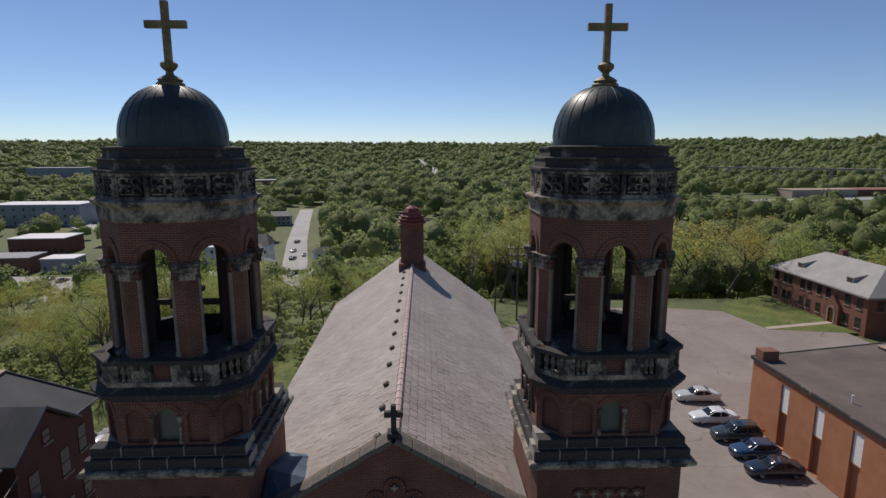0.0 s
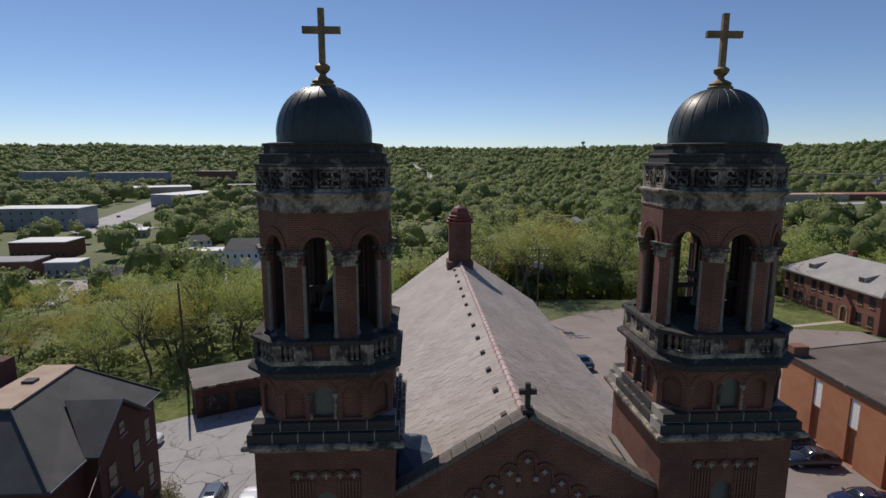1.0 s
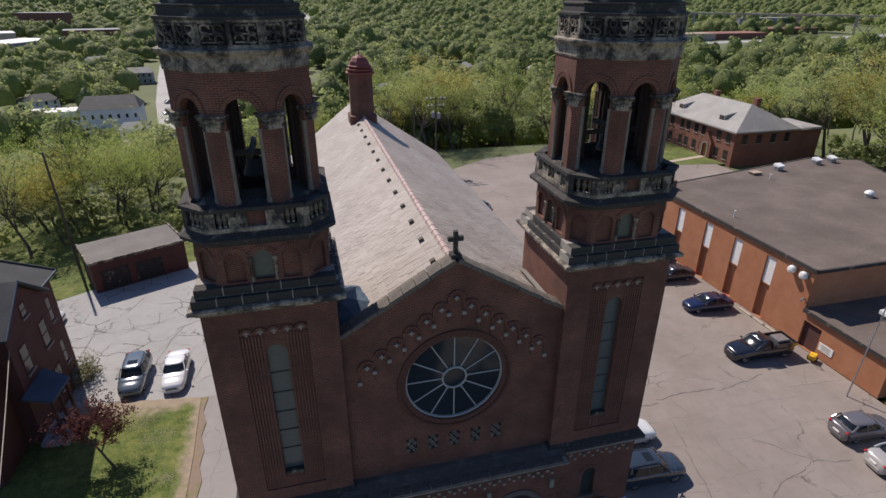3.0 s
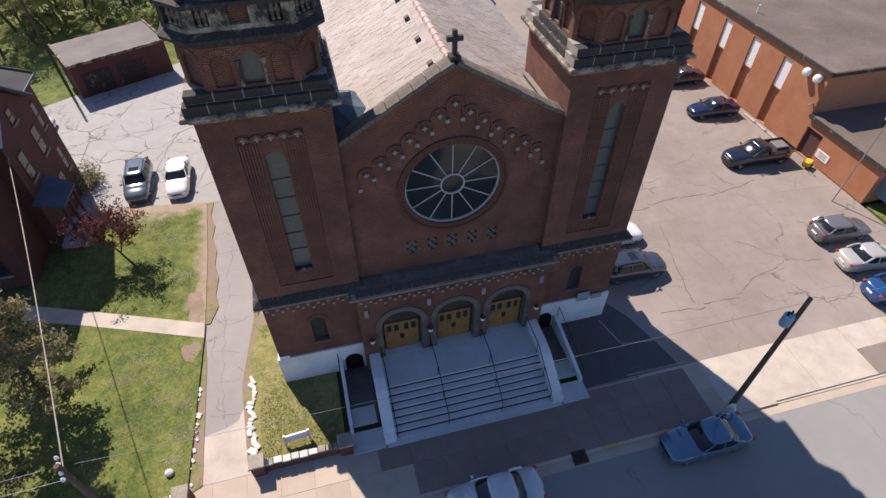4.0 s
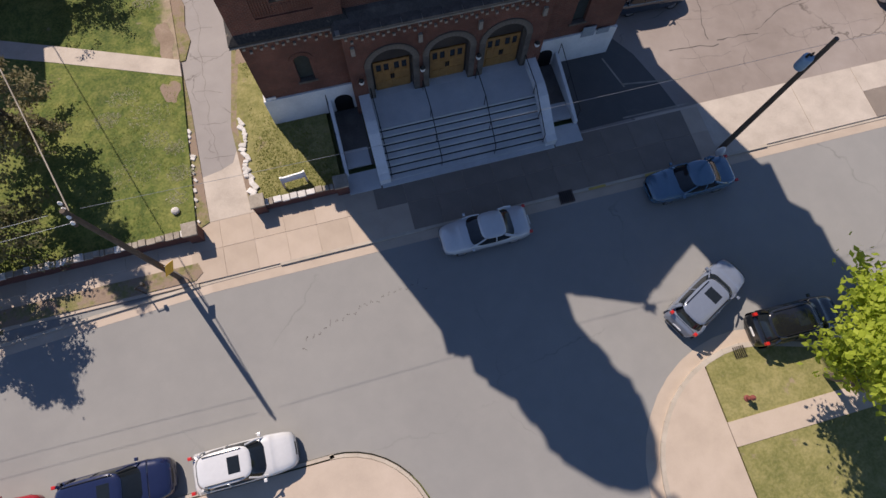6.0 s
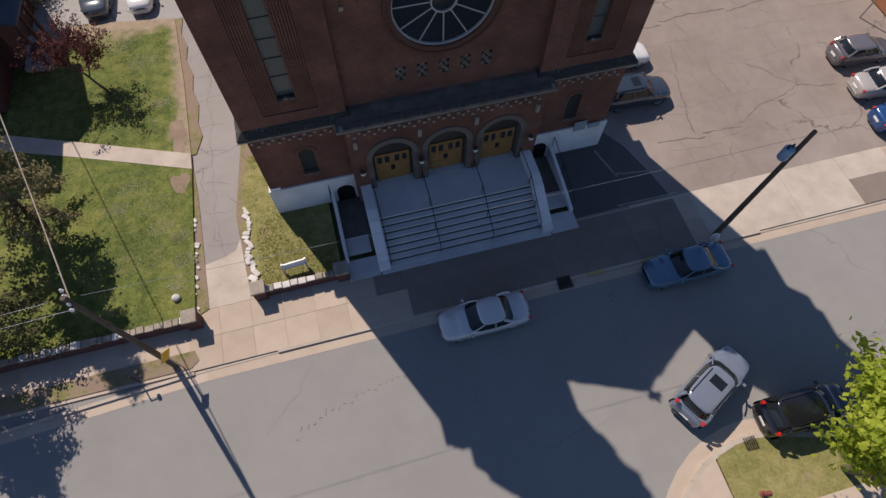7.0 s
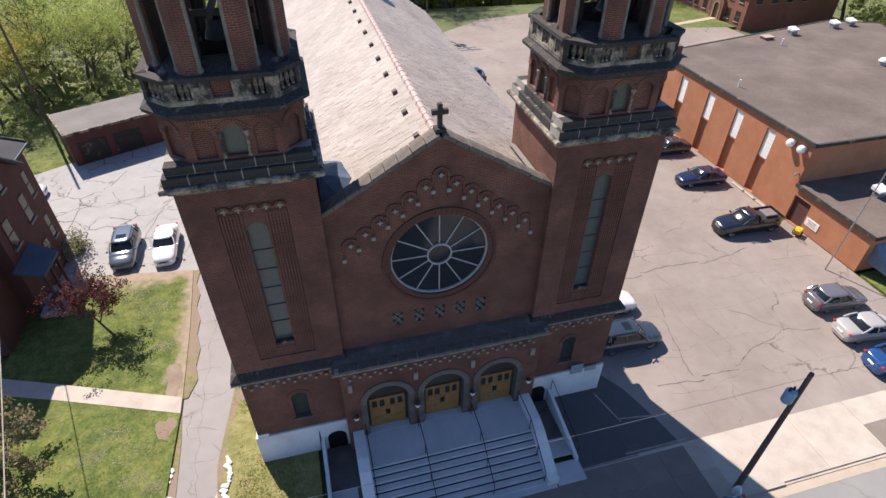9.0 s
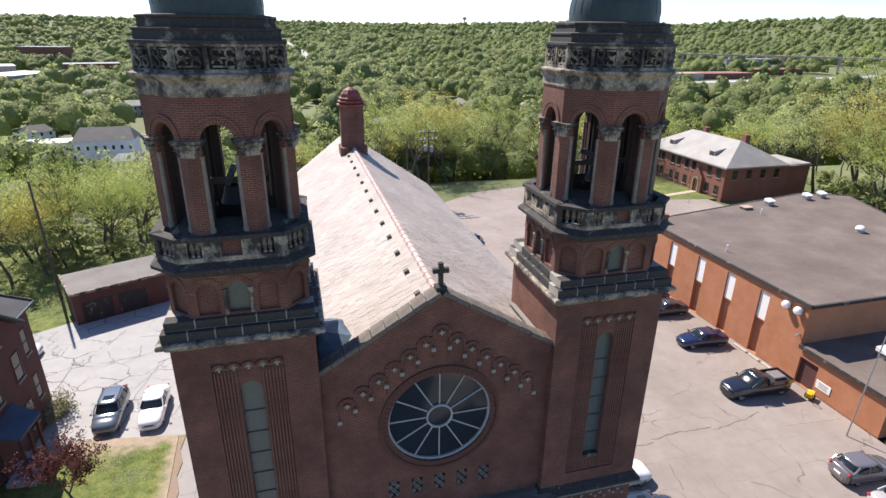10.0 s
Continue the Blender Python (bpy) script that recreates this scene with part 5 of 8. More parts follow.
# side stairwells down to the crypt
for s in (-1, 1):
    well = thing("crypt_stairwell", "sunken side stairwell with low white walls", "stairwell")
    x0, x1 = (5.0, 6.6) if s > 0 else (-6.7, -5.0)
    bm = bmesh.new()
    xo0, xo1 = (x1 - 0.18, x1) if s > 0 else (x0, x0 + 0.18)
    lo = [(xo0, y, z) for y, z in [(-0.4, 0), (-0.4, 1.15), (-3.6, 0.55), (-4.6, 0.3), (-4.6, 0)]]
    hi = [(xo1, y, z) for y, z in [(-0.4, 0), (-0.4, 1.15), (-3.6, 0.55), (-4.6, 0.3), (-4.6, 0)]]
    rings(bm, [lo, hi])
    bmesh.ops.recalc_face_normals(bm, faces=bm.faces[:])
    part("side_wall", bm, WHITE_PAINT, well)
    # dark floor laid just above ground level between the low walls
    bm = bmesh.new()
    box(bm, x0 + 0.05, x1 - 0.05, -4.2, -0.5, 0.0, 0.03)
    part("well_floor", bm, WELL_CONCRETE, well)
    for i in range(4):
        bm = bmesh.new()
        box(bm, x0 + 0.2, x1 - 0.2, -4.2 + 0.28 * i, -3.92 + 0.28 * i, 0.0, 0.14 - 0.03 * i)
        part("step", bm, STEP_STONE, well)
    bm = bmesh.new()
    box(bm, x0, x1, -5.7, -4.5, 0.0, 0.06, bevel=0.01)
    part("slab", bm, STEP_STONE, well)
    bm = bmesh.new()
    plate(bm, arch((x0 + x1) / 2, 0.02, 0.95, 0.5), [], -0.5, -0.44)
    part("crypt_door", bm, IRON, well, "dark crypt door")
    bm = bmesh.new()
    xr = x1 if s > 0 else x0
    rod(bm, (xr, -0.6, 1.95), (xr, -4.4, 1.1), 0.022)
    for y, z in ((-0.6, 1.95), (-2.4, 1.55), (-4.4, 1.1)):
        rod(bm, (xr, y, 0.1), (xr, y, z), 0.02)
    part("rail", bm, IRON, well)

tile_rows()

# ---- other buildings ----
def window_part(parent, m, w, h, frame_mat=WHITE, glass=GLASS_DARK, sill=True):
    """One window lying on a wall: m places its foot centre, x along the wall, -y outwards."""
    bm = bmesh.new()
    plate(bm, [(-w / 2 - 0.06, -0.06), (w / 2 + 0.06, -0.06), (w / 2 + 0.06, h + 0.06), (-w / 2 - 0.06, h + 0.06)], [[(-w / 2, 0), (w / 2, 0), (w / 2, h / 2 - 0.03), (-w / 2, h / 2 - 0.03)], [(-w / 2, h / 2 + 0.03), (w / 2, h / 2 + 0.03), (w / 2, h), (-w / 2, h)]], -0.05, 0.03, m)
    win = part("window", bm, frame_mat, parent)
    bm = bmesh.new()
    box(bm, -w / 2, w / 2, -0.02, 0.02, 0, h, m)
    part("pane", bm, glass, win)
    if sill:
        bm = bmesh.new()
        box(bm, -w / 2 - 0.12, w / 2 + 0.12, -0.13, 0.02, -0.16, -0.05, m)
        part("sill", bm, BLOCK, win)


def wall_at(x, y, z, deg):
    return pose(x, y, z, 0, 0, deg)


# brick hall with tall recessed slots
hall = thing("brick_hall", "orange-brick hall with a flat gravel roof and tall window slots", "building")
HX, HZ = 34.4, 6.9
slots = [29.3, 24.85, 20.7, 16.6]
bm = bmesh.new()
mw = pose(HX, 0, 0, 0, 0, -90)
plate(bm, [(-34.5, 0), (-12.2, 0), (-12.2, HZ), (-34.5, HZ)], [[(-y - 0.62, 0.02), (-y + 0.5, 0.02), (-y + 0.5, 6.15), (-y - 0.62, 6.15)] for y in slots], 0, 0.3, mw)
part("west_wall", bm, BRICK_HALL, hall)
bm = bmesh.new()
prism(bm, [(HX + 0.3, 12.2), (57.5, 12.2), (68, 37.8), (62.5, 40), (HX + 0.3, 34.5)], 0, HZ - 0.02)
part("wall", bm, BRICK_HALL, hall)
# panes coloured white: the reflected sky is painted in, not mirrored
for y in slots:
    bm = bmesh.new()
    box(bm, HX + 0.12, HX + 0.29, y - 0.48, y + 0.58, 3.5, 6.05, bevel=0.01)
    pane = part("window", bm, GLASS_SKY_WHITE, hall, "window pane painted white for its sky reflection, in a recessed slot")
    bm = bmesh.new()
    box(bm, HX + 0.1, HX + 0.2, y - 0.5, y + 0.6, 3.4, 3.49)
    part("sill", bm, BRICK_HALL, pane)
bm = bmesh.new()
prism(bm, [(HX - 0.15, 12.0), (57.7, 12.0), (68.3, 37.8), (62.5, 40.3), (HX - 0.15, 34.7)], HZ, HZ + 0.14)
part("roof", bm, GRAVEL_ROOF, hall)
bm = bmesh.new()
fas = [(HX - 0.2, 34.7), (HX - 0.2, 11.95), (57.75, 11.95), (68.35, 37.8), (62.5, 40.35)]
for (x0, y0), (x1, y1) in zip(fas, fas[1:] + fas[:1]):
    m, w = wall_pose((x0, y0), (x1, y1))
    box(bm, -w / 2, w / 2, 0, 0.2, HZ - 0.1, HZ + 0.2, m)
part("parapet_edge", bm, STONE_DARK, hall)
bm = bmesh.new()
box(bm, HX + 0.1, HX + 1.7, 33.2, 34.5, HZ, HZ + 1.15, bevel=0.03)
part("chimney_stub", bm, BRICK_FLATS, hall)


def roof_unit(name, x, y, z, kind):
    unit = thing(name, {"hood": "grey metal exhaust hood on the gravel roof", "cap": "white domed fan cap on the gravel roof", "curb": "low brown hatch on the gravel roof"}[kind], "roof vent", pose(x, y, z), "roof vents")
    bm = bmesh.new()
    if kind == "hood":
        box(bm, -0.4, 0.4, -0.35, 0.35, 0, 0.5, bevel=0.03)
        part("curb", bm, STEEL, unit)
        bm = bmesh.new()
        rings(bm, [[(-0.5, -0.45, 0.5), (0.5, -0.45, 0.5), (0.5, 0.45, 0.5), (-0.5, 0.45, 0.5)], [(-0.5, -0.45, 0.65), (0.5, -0.45, 0.65), (0.5, 0.45, 0.85), (-0.5, 0.45, 0.85)]])
        part("hood", bm, WHITE, unit)
    elif kind == "cap":
        lathe(bm, [(0.42, 0), (0.4, 0.4)], 16)
        part("neck", bm, STEEL, unit, smooth=True)
        bm = bmesh.new()
        lathe(bm, [(0.5, 0.35), (0.52, 0.42), (0.42, 0.62), (0.2, 0.74), (0.05, 0.78)], 20)
        part("cap", bm, WHITE, unit, smooth=True)
    else:
        box(bm, -0.6, 0.6, -0.45, 0.45, 0, 0.25, bevel=0.03)
        part("curb", bm, GRAVEL_ROOF, unit)
        bm = bmesh.new()
        box(bm, -0.66, 0.66, -0.51, 0.51, 0.25, 0.33, bevel=0.02)
        part("lid", bm, TAN_ROOF, unit)


for kind, x, y in (("curb", 49.4, 35.8), ("hood", 53.6, 36.5), ("cap", 55.4, 25.5), ("hood", 60.8, 37.6), ("hood", 63.6, 37.9)):
    roof_unit("roof_vent", x, y, HZ + 0.14, kind)
for x, y, r in ((36.3, 24, 0.07), (49.5, 33.5, 0.07)):
    pipe = thing("vent_pipe", "short pale vent pipe on the gravel roof", "pipe", pose(x, y, HZ + 0.14), "vent pipes")
    bm = bmesh.new()
    lathe(bm, [(r, 0), (r, 0.6), (r * 1.3, 0.62), (r * 1.3, 0.7)], 10)
    part("pipe", bm, WHITE, pipe)
for y in (14.2, 13.0):
    fan = thing("wall_exhaust", "round white exhaust fan on the hall wall", "fan", pose(HX - 0.02, y, 6.2), "wall fans")
    bm = bmesh.new()
    lathe(bm, [(0.16, 0), (0.3, 0.1), (0.36, 0.28), (0.28, 0.48), (0.08, 0.54)], 18, (0, 0, 0), Matrix.Rotation(-math.pi / 2, 4, "Y"))
    part("dome", bm, WHITE, fan, smooth=True)
    bm = bmesh.new()
    box(bm, -0.06, 0.0, -0.3, 0.3, -0.3, 0.3)
    part("mounting_plate", bm, STEEL, fan)
sconce = thing("wall_lamp", "small lamp bracket on the hall wall", "lamp", pose(HX, 12.5, 4.2))
bm = bmesh.new()
box(bm, -0.3, 0, -0.06, 0.06, 0.0, 0.08)
lathe(bm, [(0.05, -0.2), (0.12, -0.1), (0.08, 0)], 10, (-0.3, 0, 0))
part("bracket", bm, STEEL, sconce)

# low annex at the hall's corner
annex = thing("brick_annex", "low orange-brick annex with a flat roof and a dark side door", "building")
AZ = 3.3
bm = bmesh.new()
plate(bm, [(-12.2, 0), (-4.5, 0), (-4.5, AZ), (-12.2, AZ)], [[(-11.9, 0.02), (-10.15, 0.02), (-10.15, 2.45), (-11.9, 2.45)]], 0, 0.3, mw)
box(bm, HX + 0.3, 48, 4.5, 4.8, 0, AZ)
box(bm, 47.7, 48, 4.8, 12.2, 0, AZ)
part("wall", bm, BRICK_HALL, annex)
bm = bmesh.new()
box(bm, HX - 0.15, 48.2, 4.3, 12.15, AZ, AZ + 0.16)
part("roof", bm, GRAVEL_ROOF, annex)
bm = bmesh.new()
box(bm, HX - 0.22, HX - 0.15, 4.25, 12.15, AZ - 0.12, AZ + 0.2)
box(bm, HX - 0.15, 48.2, 4.22, 4.3, AZ - 0.12, AZ + 0.2)
part("fascia", bm, STONE_DARK, annex)
bm = bmesh.new()
box(bm, HX + 0.2, HX + 0.26, 10.15, 11.9, 0.02, 2.45)
part("door", bm, BRICK_SHED, annex, "dark recessed side door")
bm = bmesh.new()
box(bm, HX - 0.04, HX, 8.7, 10.0, 0.75, 1.45)
notice = part("notice_board", bm, WHITE, annex, "white notice board on the wall")
bm = bmesh.new()
for i, w in enumerate((0.9, 0.7, 0.8)):
    box(bm, HX - 0.05, HX - 0.042, 9.35 - w / 2, 9.35 + w / 2, 1.25 - 0.17 * i, 1.31 - 0.17 * i)
part("text_bar", bm, STEEL, notice)
bm = bmesh.new()
rings(bm, [[(HX + 0.6, 4.5, 0.9), (HX + 0.6, 4.5, 2.6), (HX + 0.6, 2.6, 0.9)], [(41, 4.5, 0.9), (41, 4.5, 2.6), (41, 2.6, 0.9)]])
bmesh.ops.recalc_face_normals(bm, faces=bm.faces[:])
part("awning", bm, FLASHING, annex, "dark blue fabric awning")
roof_unit("roof_vent", 39.2, 8.9, AZ + 0.16, "hood")
slab("lawn", [(34.6, -4.8), (70, -4.8), (70, 4.2), (34.6, 4.2)], -0.34, 0.02, GRASS, "green grass beside the brick annex", "lawn")

TAR_ROOF = two_scale("weathered_tar_roof", (0.11, 0.10, 0.095), (0.16, 0.15, 0.14), (0.22, 0.205, 0.19), 6, 0.35, 0.9)
# brick shed behind the church
shed = thing("brick_shed", "low dark-brick garage with a flat tar roof", "garage", pose(-24.5, 41.3, 0, 0, 0, 26))
bm = bmesh.new()
plate(bm, [(-4.5, 0), (4.5, 0), (4.5, 3.2), (-4.5, 3.2)], [[(-3.8, 0.02), (-1.2, 0.02), (-1.2, 2.3), (-3.8, 2.3)], [(-0.6, 0.02), (2.0, 0.02), (2.0, 2.3), (-0.6, 2.3)]], -2.9, -2.65)
box(bm, -4.5, -4.25, -2.65, 3.1, 0, 3.2)
box(bm, 4.25, 4.5, -2.65, 3.1, 0, 3.2)
box(bm, -4.25, 4.25, 2.85, 3.1, 0, 3.2)
part("wall", bm, BRICK_SHED, shed)
for x in (-2.5, 0.7):
    bm = bmesh.new()
    box(bm, x - 1.3, x + 1.3, -2.78, -2.72, 0.02, 2.3)
    for k in range(4):
        box(bm, x - 1.28, x + 1.28, -2.8, -2.78, 0.08 + 0.56 * k, 0.54 + 0.56 * k)
    part("garage_door", bm, STONE_DARK, shed)
bm = bmesh.new()
box(bm, -4.6, 4.6, -3.0, 3.2, 3.2, 3.32)
part("roof", bm, TAR_ROOF, shed)
bm = bmesh.new()
for a, b, c, d in ((-4.68, -4.5, -3.05, 3.25), (4.5, 4.68, -3.05, 3.25), (-4.5, 4.5, -3.05, -2.9)):
    box(bm, a, b, c, d, 3.18, 3.5 if a > 0 else 3.42)
part("coping", bm, STONE_PALE, shed)

OXBLOOD = plain("dark_red_paint", (0.10, 0.03, 0.026), 0.6)
# rectory beside the lawn
rect_h = thing("rectory", "two-storey dark-brick rectory with a grey shingle roof", "house")
RX0, RX1, RY0, RY1, RZ0 = -36.1, -25.4, 11.4, 24.4, 8.4
GX, GY0, GY1, GA = -24.5, 14.95, 20.95, 10.7
bm = bmesh.new()
box(bm, RX0, RX1, RY0, RY1, 0, RZ0)
part("wall", bm, BRICK_SHED, rect_h)
bm = bmesh.new()
o = 0.4
e = [(RX0 - o, RY0 - o, RZ0), (RX1 + o, RY0 - o, RZ0), (RX1 + o, RY1 + o, RZ0), (RX0 - o, RY1 + o, RZ0)]
t = [(-32.0, 14.9, 11.7), (-29.4, 14.9, 11.7), (-29.8, 22.0, 11.7), (-32.0, 22.0, 11.7)]
rings(bm, [[(x, y, z - 0.16) for x, y, z in e], e, t])
part("roof", bm, SLATE, rect_h, "steep hipped dark slate roof")
bm = bmesh.new()
prism(bm, [(-32.15, 14.8), (-29.3, 14.8), (-29.7, 22.15), (-32.15, 22.15)], 11.68, 11.8)
part("roof_deck", bm, TAN_ROOF, rect_h, "flat tan deck on the rectory roof")
bm = bmesh.new()
box(bm, -31.3, -30.5, 18.6, 19.3, 11.8, 11.98, bevel=0.02)
part("roof_hatch", bm, SLATE, rect_h)
# gabled wing that stands forward to the lot
mid = (GY0 + GY1) / 2
bm = bmesh.new()
rings(bm, [[(x, GY0, 0), (x, GY1, 0), (x, GY1, RZ0), (x, mid, GA - 0.15), (x, GY0, RZ0)] for x in (RX1 + 0.01, GX)])
bmesh.ops.recalc_face_normals(bm, faces=bm.faces[:])
part("wing_wall", bm, BRICK_SHED, rect_h)
for y in (GY0 - 0.35, GY1 + 0.35):
    bm = bmesh.new()
    q = [(GX + 0.3, mid, GA), (GX + 0.3, y, RZ0 - 0.08), (-25.1, y, RZ0 - 0.08), (-28.1, mid, GA)]
    rings(bm, [q, [(x, b, z + 0.14) for x, b, z in q]])
    bmesh.ops.recalc_face_normals(bm, faces=bm.faces[:])
    part("gable_roof", bm, SLATE, rect_h, "one slope of the wing's gable roof")
    bm = bmesh.new()
    rod(bm, (GX + 0.3, mid, GA + 0.14), (GX + 0.3, y, RZ0 + 0.04), 0.07, 0.07, 6)
    part("verge_trim", bm, SLATE_BLUE, rect_h)
for y0, y1 in ((RY0 - o, GY0 - 0.37), (GY1 + 0.37, RY1 + o)):
    bm = bmesh.new()
    box(bm, RX1 + o, RX1 + o + 0.12, y0, y1, RZ0 - 0.16, RZ0 - 0.02, bevel=0.02)
    part("gutter", bm, SLATE_BLUE, rect_h, "blue-grey eaves gutter")
for x0, y0, x1, y1 in ((-29.4, 14.9, RX1 + o, RY0 - o), (-29.8, 22.0, RX1 + o, RY1 + o)):
    bm = bmesh.new()
    rod(bm, (x0, y0, 11.72), (x1, y1, RZ0 + 0.02), 0.09, 0.09, 6)
    part("hip_ridge", bm, SLATE, rect_h)
bm = bmesh.new()
box(bm, -34.6, -33.4, 20, 21.2, 8.5, 12.9)
part("chimney", bm, BRICK_SHED, rect_h)
for x, ys in ((RX1, (22.9,)), (GX, (16.4, 19.5))):
    for y in ys:
        for z in (1.2, 5.0):
            if z > 2 or y > 18:
                window_part(rect_h, wall_at(x, y, z, 90), 0.95, 1.9, OXBLOOD, GLASS_DARK)
window_part(rect_h, wall_at(GX, mid, 8.3, 90), 0.7, 0.9, OXBLOOD, GLASS_DARK)
for x in (-27.0, -29.8, -32.6):
    for z in (1.2, 5.0):
        window_part(rect_h, wall_at(x, RY0, z, 0), 1.0, 1.8, OXBLOOD, GLASS_DARK)
bm = bmesh.new()
eaves = [(GX, 14.3), (-22.75, 14.1), (-22.6, 16.7), (GX, 17.7)]
rings(bm, [[(x, y, 3.75 + (0.35 if x == GX else 0)) for x, y in eaves], [(x, y, 3.93 + (0.35 if x == GX else 0)) for x, y in eaves]])
bmesh.ops.recalc_face_normals(bm, faces=bm.faces[:])
part("porch_roof", bm, SLATE_BLUE, rect_h, "blue-grey porch roof")
for x, y in ((-22.95, 14.35), (-22.9, 15.4), (-22.85, 16.5)):
    bm = bmesh.new()
    box(bm, x - 0.09, x + 0.09, y - 0.09, y + 0.09, 0.4, 3.8, bevel=0.01)
    part("porch_post", bm, BRICK_SHED, rect_h)
bm = bmesh.new()
prism(bm, [(GX + 0.01, 14.4), (-22.8, 14.2), (-22.7, 16.65), (GX + 0.01, 17.6)], 0.0, 0.4)
part("porch_floor", bm, GREY_ROOF, rect_h)

# brick apartment house beyond the lot
flats = thing("apartment_house", "two-storey brown-brick apartment house with a pale hipped roof", "apartment house", pose(67.6, 60.0, 0, 0, 0, 90))
FL, FD, FH = 22.5, 12.5, 6.0
bm = bmesh.new()
box(bm, 0, FL, -FD, 0, -2, FH)
box(bm, 1.0, 9.0, -19.5, -FD, -2, FH - 0.6)
part("wall", bm, BRICK_FLATS, flats)
bm = bmesh.new()
e = [(-0.6, -FD - 0.6, FH), (FL + 0.6, -FD - 0.6, FH), (FL + 0.6, 0.6, FH), (-0.6, 0.6, FH)]
t = [(4.6, -FD / 2 - 0.1, 9.6), (FL - 4.6, -FD / 2 - 0.1, 9.6), (FL - 4.6, -FD / 2 + 0.1, 9.6), (4.6, -FD / 2 + 0.1, 9.6)]
rings(bm, [[(x, y, z - 0.25) for x, y, z in e], e, t])
part("roof", bm, SLATE_PALE, flats, "pale grey hipped shingle roof")
bm = bmesh.new()
e = [(0.6, -20.0, FH - 0.6), (9.4, -20.0, FH - 0.6), (9.4, -FD + 2, FH - 0.6), (0.6, -FD + 2, FH - 0.6)]
t = [(0.9, -19.7, FH - 0.35), (9.1, -19.7, FH - 0.35), (9.1, -FD + 2, FH - 0.35), (0.9, -FD + 2, FH - 0.35)]
rings(bm, [e, t])
part("rear_roof", bm, SLATE_PALE, flats)
mf = lambda x, z: pose(x, 0, z, 0, 0, 180)
for x in (1.6, 4.0, 8.2, 10.2, 12.6, 14.4, 17.6, 19.0, 21.4):
    for z in (0.75, 3.75):
        if not (z < 2 and 5.0 < x < 8.0):
            window_part(flats, mf(x, z), 0.95, 1.55, BRICK_SHED)
for y in (-2, -5, -8, -11):
    window_part(flats, pose(0, y, 3.75, 0, 0, -90), 0.95, 1.5, BRICK_SHED)
bm = bmesh.new()
plate(bm, [(4.9, 0), (7.9, 0), (7.9, 3.0), (6.4, 4.7), (4.9, 3.0)], [arch(6.4, 0.05, 2.0, 0.62)], 0.02, 0.6)
porch = part("entrance_gable", bm, BRICK_FLATS, flats, "gabled brick entrance with a stone arch")
bm = bmesh.new()
voussoirs(bm, 6.4, 2.0, 0.63, 0.9, 0.5, 0.68, 11)
box(bm, 5.5, 5.77, 0.5, 0.66, 0, 2.0)
box(bm, 7.03, 7.3, 0.5, 0.66, 0, 2.0)
part("stone_arch", bm, BLOCK, porch)
bm = bmesh.new()
plate(bm, arch(6.4, 0.05, 2.0, 0.6), [], 0.25, 0.3)
part("door", bm, OAK, porch)
for x in (5.6, 17.2):
    bm = bmesh.new()
    m = pose(x, -2.2, 7.2)
    rings(bm, [[(-0.7, 1.0, -0.4), (0.7, 1.0, -0.4), (0.7, -1.4, 0.9), (-0.7, -1.4, 0.9)], [(-0.7, 1.0, 0.6), (0.7, 1.0, 0.6), (0.7, -1.4, 1.1), (-0.7, -1.4, 1.1)]], m=m)
    bmesh.ops.recalc_face_normals(bm, faces=bm.faces[:])
    dormer = part("dormer", bm, SLATE_PALE, flats, "small roof dormer")
    bm = bmesh.new()
    box(bm, -0.55, 0.55, 1.0, 1.03, -0.25, 0.5, m)
    part("louvre", bm, SHADOWED, dormer)
for x, y in ((6.0, -8.5), (15.5, -7.5)):
    bm = bmesh.new()
    box(bm, x - 0.5, x + 0.5, y - 0.5, y + 0.5, 7.0, 10.4)
    part("chimney", bm, BRICK_FLATS, flats)
slab("lawn", [(55, 63.5), (67.5, 61), (67.5, 84), (56, 79), (53, 74)], -0.34, 0.03, GRASS, "bright green lawn before the apartment house", "lawn")
slab("footpath", [(54.8, 63.3), (67.3, 65.9), (67.2, 67.0), (55.0, 64.4)], -0.34, 0.07, WALK, "pale footpath to the apartment house", "path")


# houses and sheds in the valley
def house(x, y, w, d, h, deg, wall, roof, label, flat=False, floors=2, z=None, category="house"):
    z = land_z(x, y) if z is None else z
    hs = thing("house" if not flat else "warehouse", label, category, pose(x, y, z, 0, 0, deg))
    bm = bmesh.new()
    box(bm, -w / 2, w / 2, -d / 2, d / 2, -3, h)
    part("wall", bm, wall, hs)
    bm = bmesh.new()
    if flat:
        box(bm, -w / 2 - 0.3, w / 2 + 0.3, -d / 2 - 0.3, d / 2 + 0.3, h, h + 0.4)
    else:
        r = d * 0.32
        lo = [(-w / 2 - 0.5, -d / 2 - 0.5, h), (w / 2 + 0.5, -d / 2 - 0.5, h), (w / 2 + 0.5, d / 2 + 0.5, h), (-w / 2 - 0.5, d / 2 + 0.5, h)]
        hi = [(-w / 2 + 1.5, -0.05, h + r), (w / 2 - 1.5, -0.05, h + r), (w / 2 - 1.5, 0.05, h + r), (-w / 2 + 1.5, 0.05, h + r)]
        rings(bm, [lo, hi])
    part("roof", bm, roof, hs)
    n = max(2, min(9, int(w / 2.6)))
    bm0 = bmesh.new()
    box(bm0, -0.45, 0.45, -0.04, 0.02, 0, 1.4)
    win = mesh_of("window", bm0, GLASS_DARK)
    for f in range(floors):
        for i in range(n):
            piece("window", win, hs, pose(-w / 2 + w * (i + 0.5) / n, -d / 2, 0.9 + f * (h / floors)))
    return hs


